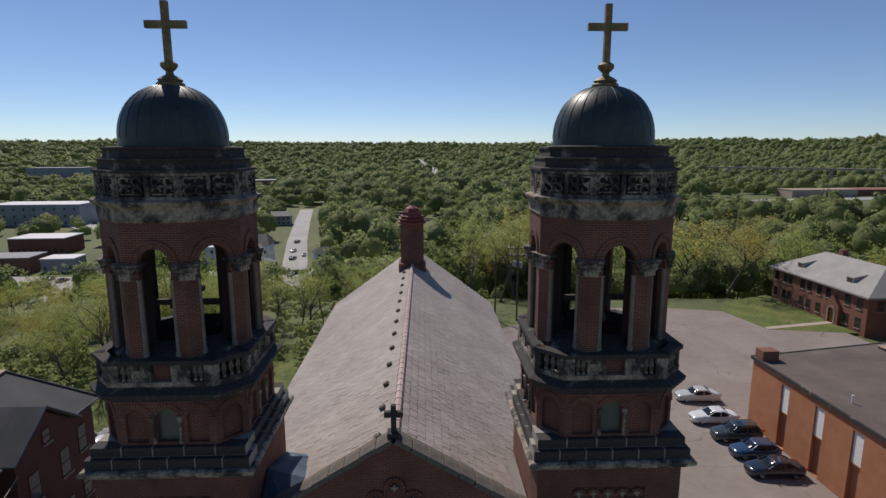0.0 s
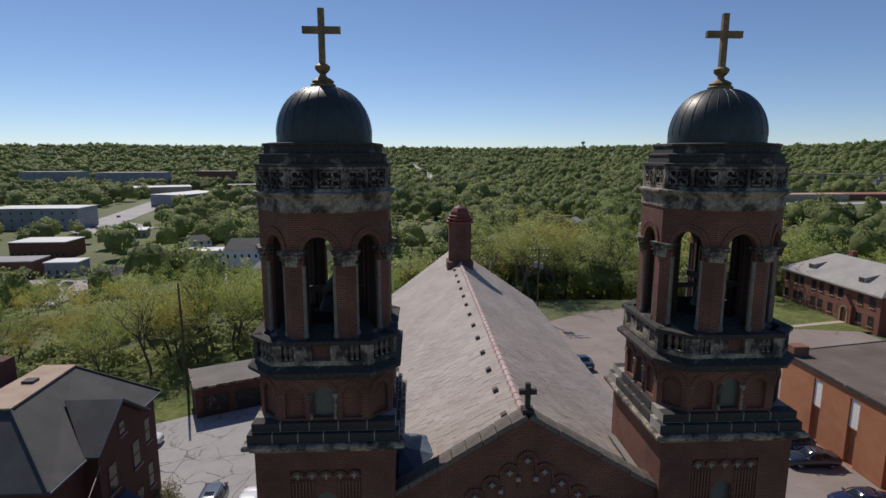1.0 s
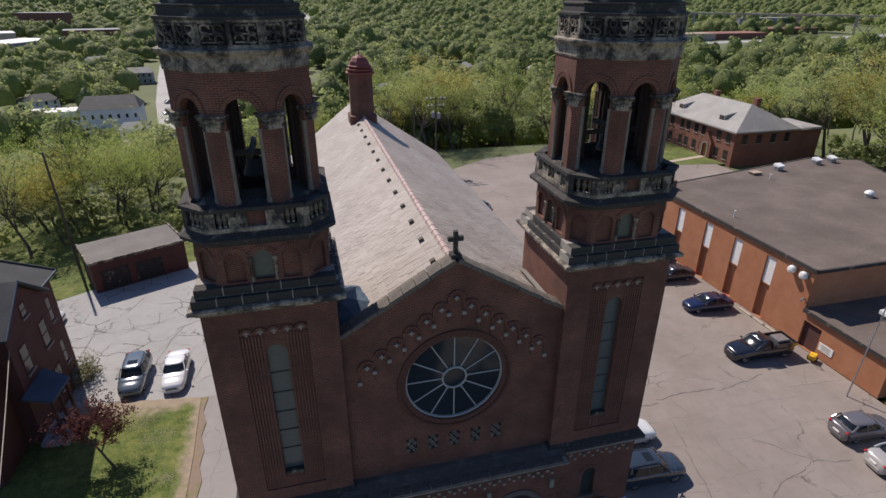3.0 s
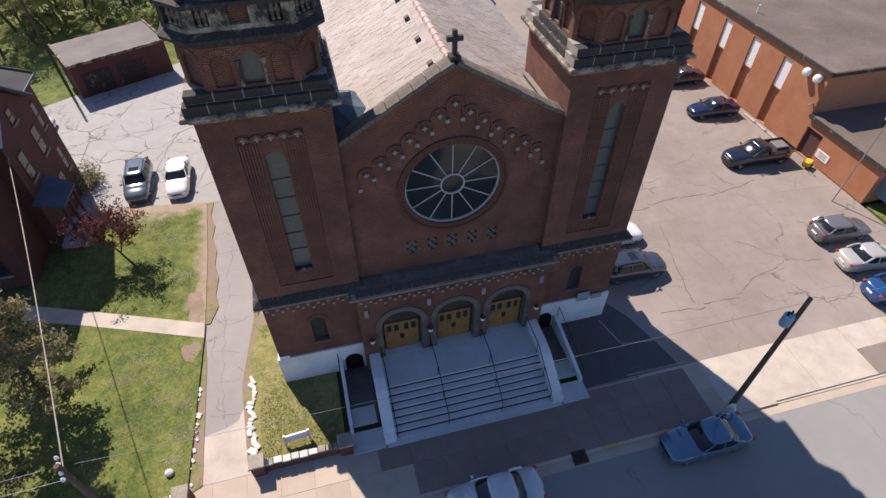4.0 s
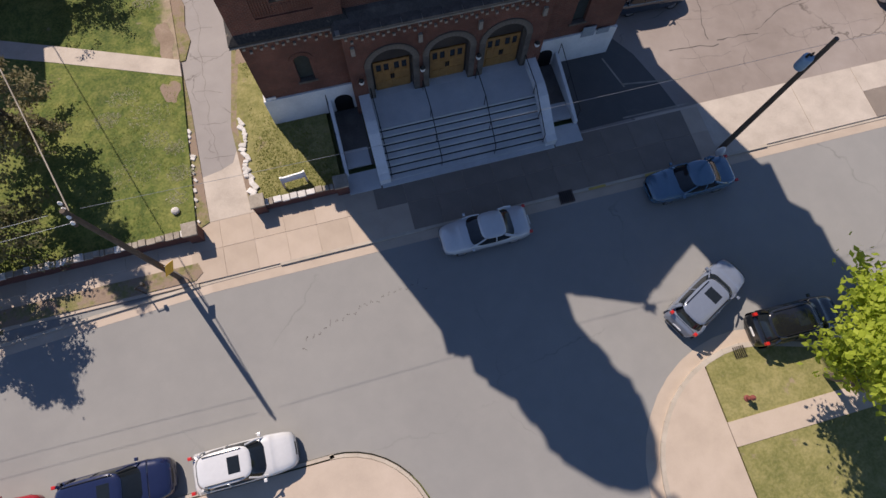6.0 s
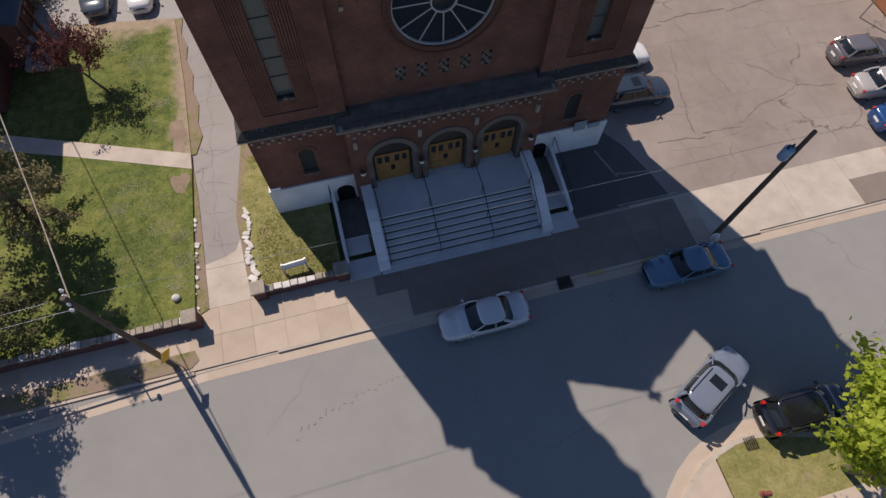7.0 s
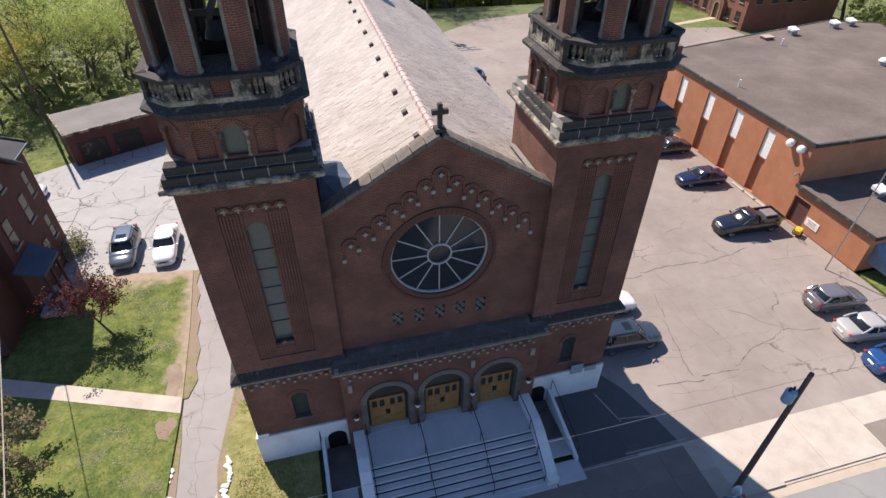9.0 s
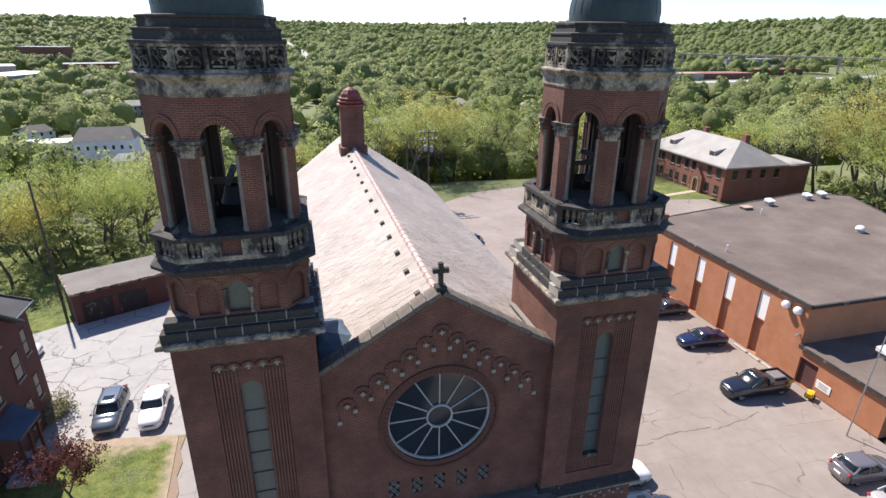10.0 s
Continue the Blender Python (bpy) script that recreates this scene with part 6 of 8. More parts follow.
WALL_WHITE = two_scale("white_siding", (0.5, 0.53, 0.57), (0.62, 0.65, 0.68), (0.72, 0.74, 0.76), 3, 0.2, 0.8, 0)
WALL_GREY = two_scale("grey_cladding", (0.2, 0.21, 0.22), (0.28, 0.29, 0.3), (0.36, 0.37, 0.38), 2, 0.1, 0.8, 0)
WALL_TAN = two_scale("tan_wall", (0.3, 0.24, 0.18), (0.4, 0.33, 0.26), (0.5, 0.42, 0.34), 2, 0.1, 0.8, 0)
RUST_ROOF = two_scale("rust_red_roof", (0.2, 0.09, 0.065), (0.27, 0.125, 0.09), (0.34, 0.17, 0.125), 2, 0.05, 0.85, 0)
ROOF_WHITE = two_scale("white_membrane_roof", (0.6, 0.6, 0.6), (0.7, 0.7, 0.69), (0.8, 0.8, 0.78), 2, 0.05, 0.8, 0)
house(-71.5, 207, 19, 12, 8.4, 4, WALL_WHITE, SLATE, "white two-storey house with a grey hipped roof")
house(-91, 212, 17, 9, 6.6, 4, WALL_WHITE, ROOF_WHITE, "long white house with a pale flat roof", True)
house(-62, 193, 9, 6, 3.2, 4, WALL_WHITE, GREY_ROOF, "low white garage with a grey roof", floors=1)
house(-40, 205, 8, 7, 5, 20, WALL_WHITE, SLATE, "small white gabled house beside the street")
house(-106, 165, 10, 9, 6, 14, WALL_GREY, SLATE, "grey house with a steep slate roof")
house(-243, 344, 54, 24, 13, 3, WALL_GREY, ROOF_WHITE, "long grey commercial block with a white roof", True, 3, category="building")
house(-174, 240, 24, 16, 7, 3, BRICK_FLATS, ROOF_WHITE, "brick workshop with a white roof", True, 1, category="building")
house(-159, 196, 20, 12, 6, 6, BRICK_FLATS, GREY_ROOF, "low brick workshop with a flat roof", True, 1, category="building")
house(-140, 198, 12, 9, 5, 4, WALL_GREY, ROOF_WHITE, "low dark workshop with a pale roof", True, 1, category="building")
house(-170, 299, 24, 14, 4, 18, WALL_TAN, ROOF_WHITE, "low shop with a pale flat roof", True, 1, category="building")
house(-218, 512, 34, 60, 11, -18, WALL_GREY, ROOF_WHITE, "dark hall with a wide white roof", True, 1, category="building")
house(-300, 640, 60, 40, 11, 25, WALL_TAN, ROOF_WHITE, "tan store with a wide pale roof", True, 1, category="building")
house(-205, 660, 50, 26, 12, 15, BRICK_FLATS, GREY_ROOF, "brick store among the trees", True, 2, category="building")
house(-420, 820, 90, 40, 24, 10, WALL_GREY, GREY_ROOF, "dark mill block in the distance", True, 3, category="building")
house(-330, 900, 60, 30, 24, -8, BRICK_FLATS, GREY_ROOF, "brick mill block in the distance", True, 3, category="building")
house(-560, 860, 80, 40, 24, 6, WALL_GREY, GREY_ROOF, "dark factory block in the distance", True, 3, category="building")
house(395, 520, 70, 22, 7, 4, WALL_TAN, TAN_ROOF, "tan shed beside the river road", True, 1, category="building")
house(470, 540, 80, 30, 6, 4, BRICK_FLATS, RUST_ROOF, "long flat shed with a rust-red roof", True, 1, category="building")
house(600, 600, 90, 30, 7, 4, BRICK_FLATS, RUST_ROOF, "long brick works with a flat rust-red roof", True, 1, category="building")
house(760, 800, 130, 20, 9, 4, WALL_GREY, GREY_ROOF, "long dark works beyond the river road", True, 1, category="building")
for i, (x, y) in enumerate([(-12, 265), (35, 240), (70, 262), (20, 330), (95, 320), (-90, 330), (-110, 250), (130, 290), (150, 400), (-5, 420), (60, 450), (-130, 400), (210, 350), (48, 205), (105, 225)]):
    house(x, y, 10 + (i % 3) * 2, 8, 5 + (i % 2), (i * 37) % 90, (WALL_WHITE, WALL_TAN, WALL_GREY)[i % 3], (SLATE, GREY_ROOF, SLATE_PALE)[i % 3], ("white house half hidden by trees", "tan house half hidden by trees", "grey house half hidden by trees")[i % 3])
# long viaduct over the far river flats
viaduct = thing("viaduct", "long pale concrete viaduct over the river flats", "bridge")
bm = bmesh.new()
a, b = Vector((440.0, 826.0, 4.0)), Vector((850.0, 420.0, 4.0))
m = Matrix.Translation(a.lerp(b, 0.5)) @ Matrix.Rotation(math.atan2(b.y - a.y, b.x - a.x), 4, "Z")
box(bm, -(b - a).length / 2, (b - a).length / 2, -4.0, 4.0, -1.6, 0.6, m)
part("deck", bm, WALL_TAN, viaduct)
for i in range(9):
    q = a.lerp(b, (i + 0.5) / 9)
    bm = bmesh.new()
    box(bm, -1.6, 1.6, -3.2, 3.2, land_z(q.x, q.y) - 4.0 - 3.0, -1.6, Matrix.Translation(q) @ Matrix.Rotation(math.atan2(b.y - a.y, b.x - a.x), 4, "Z"))
    part("pier", bm, WALL_TAN, viaduct)
# water tower on the ridge
wt = thing("water_tower", "far water tower on the wooded ridge", "water tower", pose(900, 2950, land_z(900, 2950)))
bm = bmesh.new()
lathe(bm, [(3, 0), (3, 38), (11, 44), (11, 50), (6, 54), (1, 55)], 16)
part("tank", bm, WALL_GREY, wt, smooth=True)


# valley roads that follow the ground
def ribbon(name, pts, w, mat, label, lift=0.35):
    vs, fs = [], []
    dense = []
    for (x0, y0), (x1, y1) in zip(pts, pts[1:]):
        n = max(2, int(math.hypot(x1 - x0, y1 - y0) / 6))
        dense += [(x0 + (x1 - x0) * i / n, y0 + (y1 - y0) * i / n) for i in range(n)]
    dense.append(pts[-1])
    for i, (x, y) in enumerate(dense):
        a, b = dense[max(0, i - 1)], dense[min(len(dense) - 1, i + 1)]
        d = Vector((b[0] - a[0], b[1] - a[1])).normalized()
        zz = max(land_z(x + d.y * w / 2, y - d.x * w / 2), land_z(x - d.y * w / 2, y + d.x * w / 2), land_z(x, y)) + lift
        vs += [(x + d.y * w / 2, y - d.x * w / 2, zz), (x - d.y * w / 2, y + d.x * w / 2, zz), (x + d.y * w / 2, y - d.x * w / 2, zz - 3), (x - d.y * w / 2, y + d.x * w / 2, zz - 3)]
        if i:
            k = 4 * i
            fs += [(k - 4, k, k + 1, k - 3), (k, k - 4, k - 2, k + 2), (k - 3, k + 1, k + 3, k - 1)]
    ob = raw(name, vs, fs, mat)
    return tagged(ob, label, "road", kind="structure")


PALE_ROAD = two_scale("pale_concrete_road", (0.3, 0.29, 0.28), (0.38, 0.37, 0.355), (0.45, 0.44, 0.42), 0.6, 0.05, 0.9, 0)
ribbon("road", [(-44, 160), (-52, 205), (-64, 262), (-80, 350), (-92, 420)], 10, PALE_ROAD, "pale street running down into the valley")
ribbon("road", [(-110, 186), (-52, 188), (-30, 190)], 9, PALE_ROAD, "pale street crossing the valley")
ribbon("parking_lot", [(-152, 168), (-114, 166)], 34, PALE_ROAD, "pale valley car park")
ribbon("parking_lot", [(-215, 322), (-185, 352)], 46, PALE_ROAD, "pale car park beside the commercial block")
ribbon("road", [(-190, 318), (-218, 370), (-236, 450), (-262, 560), (-290, 700)], 24, PALE_ROAD, "wide pale road into town")
ribbon("road", [(300, 470), (500, 500), (760, 560)], 22, PALE_ROAD, "pale river road in the distance")
ribbon("road", [(40, 900), (20, 1300), (-20, 1700)], 16, PALE_ROAD, "thin pale road climbing the far ridge")

# ---- vehicles ----
def smooth_rows(rows, n):
    """Catmull-Rom through rows of numbers, n steps between each two."""
    out = []
    for i in range(len(rows) - 1):
        p0, p1, p2, p3 = (np.array(rows[max(0, min(len(rows) - 1, j))], float) for j in (i - 1, i, i + 1, i + 2))
        for k in range(n):
            t = k / n
            q = 0.5 * (2 * p1 + (p2 - p0) * t + (2 * p0 - 5 * p1 + 4 * p2 - p3) * t * t + (3 * p1 - p0 - 3 * p2 + p3) * t ** 3)
            q[0] = p1[0] + (p2[0] - p1[0]) * t
            out.append(q)
    return out + [np.array(rows[-1], float)]


def oval(xa, xb, half, z, n=28, power=4.0):
    """A rounded box outline in plan."""
    cx, hx = (xa + xb) / 2, (xb - xa) / 2
    pts = []
    for i in range(n):
        a = 2 * math.pi * i / n
        c, s = math.cos(a), math.sin(a)
        pts.append((cx + hx * math.copysign(abs(c) ** (2 / power), c), half * math.copysign(abs(s) ** (2 / power), s), z))
    return pts


def vehicle(kind, color, x, y, deg, label, z=0.0, roof=None):
    """Built along +x with the nose at +x."""
    L, W, H, hood, deck, w0, w1, r0, r1 = {
        "sedan": (4.75, 1.8, 1.43, 0.95, 1.02, 1.24, -1.78, 0.3, -0.92),
        "suv": (4.6, 1.84, 1.66, 1.06, 1.12, 1.22, -2.2, 0.45, -1.8),
        "van": (4.9, 1.95, 1.75, 1.08, 1.12, 1.5, -2.4, 0.65, -2.05),
        "hatch": (4.3, 1.76, 1.48, 0.96, 1.06, 1.05, -2.02, 0.25, -1.4),
        "pickup": (5.7, 1.95, 1.8, 1.15, 1.15, 1.35, -0.75, 0.5, -0.45),
    }[kind]
    car = thing("car" if kind != "pickup" else "pickup_truck", label, "car" if kind != "pickup" else "pickup", pose(x, y, z, 0, 0, deg), "parked cars")
    body_mat = paint(color)
    h, w = L / 2, W / 2

    def section(xx, half, top):
        side = [(half * 0.8, 0.2), (half * 0.95, 0.27), (half * 0.99, 0.42), (half, 0.6), (half * 0.985, top - 0.22), (half * 0.95, top - 0.09), (half * 0.86, top - 0.02), (half * 0.62, top + 0.02), (half * 0.3, top + 0.035)]
        return [(xx, -yy, zz) for yy, zz in side] + [(xx, 0, top + 0.04)] + [(xx, yy, zz) for yy, zz in reversed(side)]

    rows = [(-h, 0.6, deck - 0.42), (-h + 0.05, 0.8, deck - 0.2), (-h + 0.18, 0.9, deck - 0.06), (-h + 0.5, 0.97, deck), (w1 + 0.1, 0.99, deck), ((w0 + w1) / 2, 1.0, (hood + deck) / 2), (w0, 0.99, hood + 0.02), (h - 0.9, 0.97, hood - 0.05), (h - 0.45, 0.92, hood - 0.13), (h - 0.16, 0.82, hood - 0.23), (h - 0.04, 0.68, hood - 0.34), (h, 0.5, hood - 0.45)]
    bm = bmesh.new()
    rings(bm, [section(q[0], w * q[1], q[2]) for q in smooth_rows(rows, 3)])
    bmesh.ops.recalc_face_normals(bm, faces=bm.faces[:])
    part("body", bm, body_mat, car, smooth=True)
    bt, tw, bw = min(hood, deck) - 0.08, w * 0.78, w * 0.94
    bm = bmesh.new()
    levels = []
    for i in range(6):
        t = i / 5
        e = 1 - (1 - t) ** 1.25
        levels.append(oval(w1 + (r1 - w1) * e, w0 + (r0 - w0) * e, bw + (tw - bw) * t ** 1.4, bt + (H - 0.05 - bt) * t))
    rings(bm, levels)
    bmesh.ops.recalc_face_normals(bm, faces=bm.faces[:])
    part("glazing", bm, GLASS_CAR, car, "tinted car windows", True)
    bm = bmesh.new()
    rings(bm, [oval(r1 - 0.05, r0 + 0.05, tw * 1.03, H - 0.09), oval(r1 - 0.02, r0 + 0.02, tw * 1.01, H - 0.05), oval(r1 + 0.06, r0 - 0.08, tw * 0.93, H - 0.015), oval(r1 + 0.35, r0 - 0.35, tw * 0.7, H + 0.005)])
    bmesh.ops.recalc_face_normals(bm, faces=bm.faces[:])
    part("roof", bm, roof or body_mat, car, smooth=True)
    for s in (-1, 1):
        xm = (w0 + w1) / 2 - 0.1
        posts = [((w0 - 0.22, s * bw * 0.96, hood - 0.02), (r0 - 0.12, s * tw * 0.97, H - 0.07), 0.04), ((w1 + 0.2, s * bw * 0.97, deck - 0.03), (r1 + 0.1, s * tw * 0.98, H - 0.07), 0.075), ((xm, s * bw * 1.0, bt), (xm, s * tw * 1.01, H - 0.07), 0.035)]
        if kind in ("suv", "van"):
            posts.append(((xm - 1.05, s * bw, bt), (xm - 1.1, s * tw * 1.01, H - 0.07), 0.05))
        for a, b, r in posts:
            bm = bmesh.new()
            mid = (Vector(a) + Vector(b)) / 2 + Vector((0, s * 0.035, 0.02))
            rod(bm, a, mid, r, n=6)
            rod(bm, mid, b, r, n=6)
            part("pillar", bm, body_mat, car)
        bm = bmesh.new()
        box(bm, w0 - 0.42, w0 - 0.27, s * (w + 0.08) - 0.08, s * (w + 0.08) + 0.08, hood, hood + 0.12, bevel=0.03)
        part("wing_mirror", bm, body_mat, car)
        bm = bmesh.new()
        rings(bm, [oval(h - 0.5, h - 0.12, 0.13, 0.0, 14, 2.6), oval(h - 0.46, h - 0.16, 0.1, 0.05, 14, 2.6)], m=Matrix.Translation((0, s * w * 0.66, hood - 0.18)) @ pose(0, 0, 0, 0, 14, -s * 12))
        bmesh.ops.recalc_face_normals(bm, faces=bm.faces[:])
        part("headlight", bm, CLEAR_LAMP, car, smooth=True)
        bm = bmesh.new()
        zt = 1.28 if kind in ("suv", "van") else deck - 0.1
        hh = 0.19 if kind in ("suv", "van") else 0.1
        box(bm, -h + 0.02, -h + 0.2, s * w * 0.8 - 0.08, s * w * 0.8 + 0.08, zt - hh * 0.75, zt + hh * 0.35, bevel=0.03)
        part("tail_light", bm, RED_LAMP, car)
        for xa in (h - 0.92, -h + 0.98):
            rr = 0.32 if kind in ("sedan", "hatch") else 0.36
            m = Matrix.Translation((xa, s * (w - 0.15), rr)) @ Matrix.Rotation(math.pi / 2, 4, "X")
            bm = bmesh.new()
            lathe(bm, [(rr * 0.7, -0.1), (rr * 0.96, -0.1), (rr, -0.06), (rr, 0.06), (rr * 0.96, 0.1), (rr * 0.7, 0.1)], 18, (0, 0, 0), m)
            wheel = part("wheel", bm, TYRE, car, smooth=True)
            bm = bmesh.new()
            lathe(bm, [(rr * 0.68, -0.105), (rr * 0.6, -0.11), (rr * 0.2, -0.09), (rr * 0.2, 0.09), (rr * 0.6, 0.11), (rr * 0.68, 0.105)], 12, (0, 0, 0), m)
            part("rim", bm, RIM, wheel)
    bm = bmesh.new()
    box(bm, h - 0.2, h + 0.02, -w * 0.5, w * 0.5, 0.3, 0.46, bevel=0.05)
    part("front_bumper", bm, TYRE if kind in ("suv", "pickup") else body_mat, car)
    bm = bmesh.new()
    box(bm, h - 0.12, h + 0.01, -w * 0.32, w * 0.32, hood - 0.44, hood - 0.34, bevel=0.02)
    part("grille", bm, STEEL if kind == "pickup" else IRON, car)
    bm = bmesh.new()
    box(bm, -h - 0.04, -h + 0.14, -w * 0.62, w * 0.62, 0.34, 0.5, bevel=0.05)
    part("rear_bumper", bm, TYRE if kind in ("suv", "pickup") else body_mat, car)
    if kind == "pickup":
        bm = bmesh.new()
        box(bm, -h + 0.12, -0.85, -w + 0.16, w - 0.16, deck + 0.035, deck + 0.055)
        part("bed_liner", bm, TYRE, car)
        for s in (-1, 1):
            bm = bmesh.new()
            box(bm, -h + 0.02, -0.78, s * (w - 0.1) - 0.06, s * (w - 0.1) + 0.06, deck - 0.06, deck + 0.22, bevel=0.02)
            part("bed_wall", bm, body_mat, car)
        bm = bmesh.new()
        box(bm, -h, -h + 0.1, -w + 0.16, w - 0.16, deck - 0.06, deck + 0.22, bevel=0.02)
        part("tailgate", bm, body_mat, car)
        bm = bmesh.new()
        box(bm, -2.4, -1.3, -0.5, 0.5, deck + 0.06, deck + 0.3, bevel=0.04)
        part("tool_box", bm, STEEL, car, "silver tool box in the bed")
    if kind in ("suv", "van"):
        for s in (-1, 1):
            bm = bmesh.new()
            rod(bm, (r1 + 0.25, s * tw * 0.85, H + 0.03), (r0 - 0.3, s * tw * 0.85, H + 0.03), 0.02, n=6)
            part("roof_rail", bm, IRON, car)
        bm = bmesh.new()
        box(bm, r0 - 0.95, r0 - 0.42, -0.36, 0.36, H - 0.005, H + 0.012, bevel=0.005)
        part("sunroof", bm, GLASS_CAR, car)
    bm = bmesh.new()
    box(bm, -h - 0.03, -h + 0.06, -0.24, 0.24, 0.6, 0.72)
    part("plate", bm, WHITE, car)
    return car


SILVER, BLACK, NAVY, BLUE = (0.5, 0.52, 0.54), (0.012, 0.013, 0.016), (0.012, 0.018, 0.06), (0.05, 0.12, 0.3)
vehicle("sedan", SILVER, -0.35, -9.62, 180, "silver four-door sedan parked at the kerb", -0.09)
vehicle("sedan", (0.065, 0.145, 0.23), 11.2, -9.62, 180, "blue four-door sedan parked at the kerb", -0.09)
vehicle("suv", BLACK, 13.3, -18.1, -1, "black estate car parked across the street", -0.09)
vehicle("hatch", (0.3, 0.42, 0.5), 18.8, -18.2, 0, "pale blue hatchback parked under a tree", -0.09)
vehicle("suv", (0.62, 0.63, 0.64), -14.0, -17.6, 0, "white car with a dark roof rack at the far kerb", -0.09)
vehicle("van", NAVY, -19.7, -17.3, 0, "dark blue van parked at the far kerb", -0.09)
vehicle("hatch", (0.35, 0.02, 0.03), -25.2, -17.3, 0, "red hatchback parked at the far kerb", -0.09)
vehicle("suv", (0.17, 0.2, 0.26), 9.5, -15.85, 27, "silver-blue van with a sunroof turning out of the side street", -0.09)
vehicle("hatch", (0.14, 0.13, 0.14), 29.9, 2.0, -4, "dark grey hatchback in the parking lot")
vehicle("sedan", (0.42, 0.4, 0.38), 29.9, -0.95, -6, "silver-beige sedan in the parking lot")
vehicle("sedan", (0.015, 0.065, 0.2), 29.6, -3.7, -6, "bright blue sedan in the parking lot")
vehicle("pickup", (0.012, 0.014, 0.022), 29.9, 11.5, 178, "black pickup truck beside the brick hall")
vehicle("sedan", NAVY, 30.8, 19.0, 176, "dark blue coupe beside the brick hall")
vehicle("sedan", (0.02, 0.025, 0.04), 31.2, 25.2, 178, "dark blue saloon beside the brick hall")
vehicle("hatch", (0.03, 0.06, 0.13), 31.2, 28.1, 178, "blue hatchback beside the brick hall")
vehicle("suv", (0.04, 0.05, 0.05), 31.2, 31.1, 178, "dark green estate beside the brick hall")
vehicle("sedan", (0.75, 0.75, 0.75), 30.8, 34.6, 178, "white saloon beside the brick hall")
vehicle("sedan", (0.55, 0.54, 0.5), 31.6, 39.6, 178, "pale beige saloon in the parking lot")
vehicle("suv", (0.03, 0.042, 0.06), 13.4, 2.4, -2, "slate-grey estate beside the church tower")
vehicle("sedan", (0.72, 0.72, 0.7), 13.4, 5.6, 0, "white saloon beside the church tower")
vehicle("suv", (0.1, 0.125, 0.155), -20.1, 20.6, -88, "blue-grey estate car in the side lot")
vehicle("sedan", (0.8, 0.8, 0.8), -17.1, 20.5, -88, "white saloon in the side lot")
vehicle("sedan", (0.78, 0.78, 0.78), -31.0, 31.7, 3, "white saloon parked behind the rectory")
vehicle("sedan", (0.02, 0.04, 0.06), 17.6, 49.5, 100, "dark saloon behind the church")
vehicle("hatch", (0.02, 0.02, 0.025), 6.0, 67.0, 10, "black hatchback at the lot's back edge")
k = 0
for x, y in [(-140, 158), (-133, 179)]:
    vehicle("sedan", [(0.6, 0.6, 0.6), BLACK, (0.3, 0.03, 0.03), NAVY][k % 4], x, y, 10 + 90 * (k % 2), ("pale saloon in the valley car park", "black saloon in the valley car park", "red saloon in the valley car park", "navy saloon in the valley car park")[k % 4], land_z(x, y) + 0.4)
    k += 1
for x, y, d in [(-48.5, 183, 78), (-55, 214, 76), (-59, 232, 256), (-63, 258, 76)]:
    vehicle("sedan", [(0.7, 0.7, 0.7), (0.1, 0.1, 0.12)][k % 2], x, y, d, ("white saloon on the valley street", "dark saloon on the valley street")[k % 2], land_z(x, y) + 0.4)
    k += 1

# a few cars on the valley car park and road
for i, (x, y, deg) in enumerate([(-143, 172, 12), (-136, 164, 8), (-131, 166, 10), (-127, 176, 84), (-124, 159, 10), (-148, 178, 4), (-208, 336, 60), (-201, 330, 50), (-196, 345, 20), (-226, 400, 100), (-70, 190, 0), (-52, 222, 100)]):
    vehicle(("sedan", "suv", "sedan")[i % 3], (BLACK, SILVER, (0.6, 0.6, 0.6))[i % 3], x, y, deg, ("dark car parked down in the valley", "silver car parked down in the valley", "white car parked down in the valley")[i % 3], land_z(x, y) + 0.36)

# ---- trees ----
def branch_set(rng, height, spread, levels, trunk_r, lean=0.0, first=0.28):
    """Limbs as (start, end, r0, r1), and the tips where leaves grow."""
    limbs, tips = [], []

    def grow(p, d, length, r, level):
        steps = 3
        for s in range(steps):
            d = (d + Vector(rng.normal(0, 0.13, 3))).normalized()
            if level:
                d = (d + Vector((0, 0, 0.05))).normalized()
            q = p + d * length / steps
            r2 = r * (0.82 if level else 0.86)
            limbs.append((p, q, r, r2))
            p, r = q, r2
            if level < levels and s >= (1 if level == 0 else 0):
                for _ in range(3 if level == 0 else 2):
                    side = Vector((rng.normal(), rng.normal(), 0)).normalized()
                    nd = (d * (0.55 if level else 0.6) + side * spread + Vector((0, 0, 0.25))).normalized()
                    grow(p.copy(), nd, length * (0.62 + 0.2 * rng.random()), r * 0.62, level + 1)
            if level >= levels - 1:
                tips.append(p.copy())
        tips.append(p.copy())

    grow(Vector((0, 0, 0)), Vector((lean, 0.3 * lean, 1)).normalized(), height * 0.62, trunk_r, 0)
    return limbs, tips


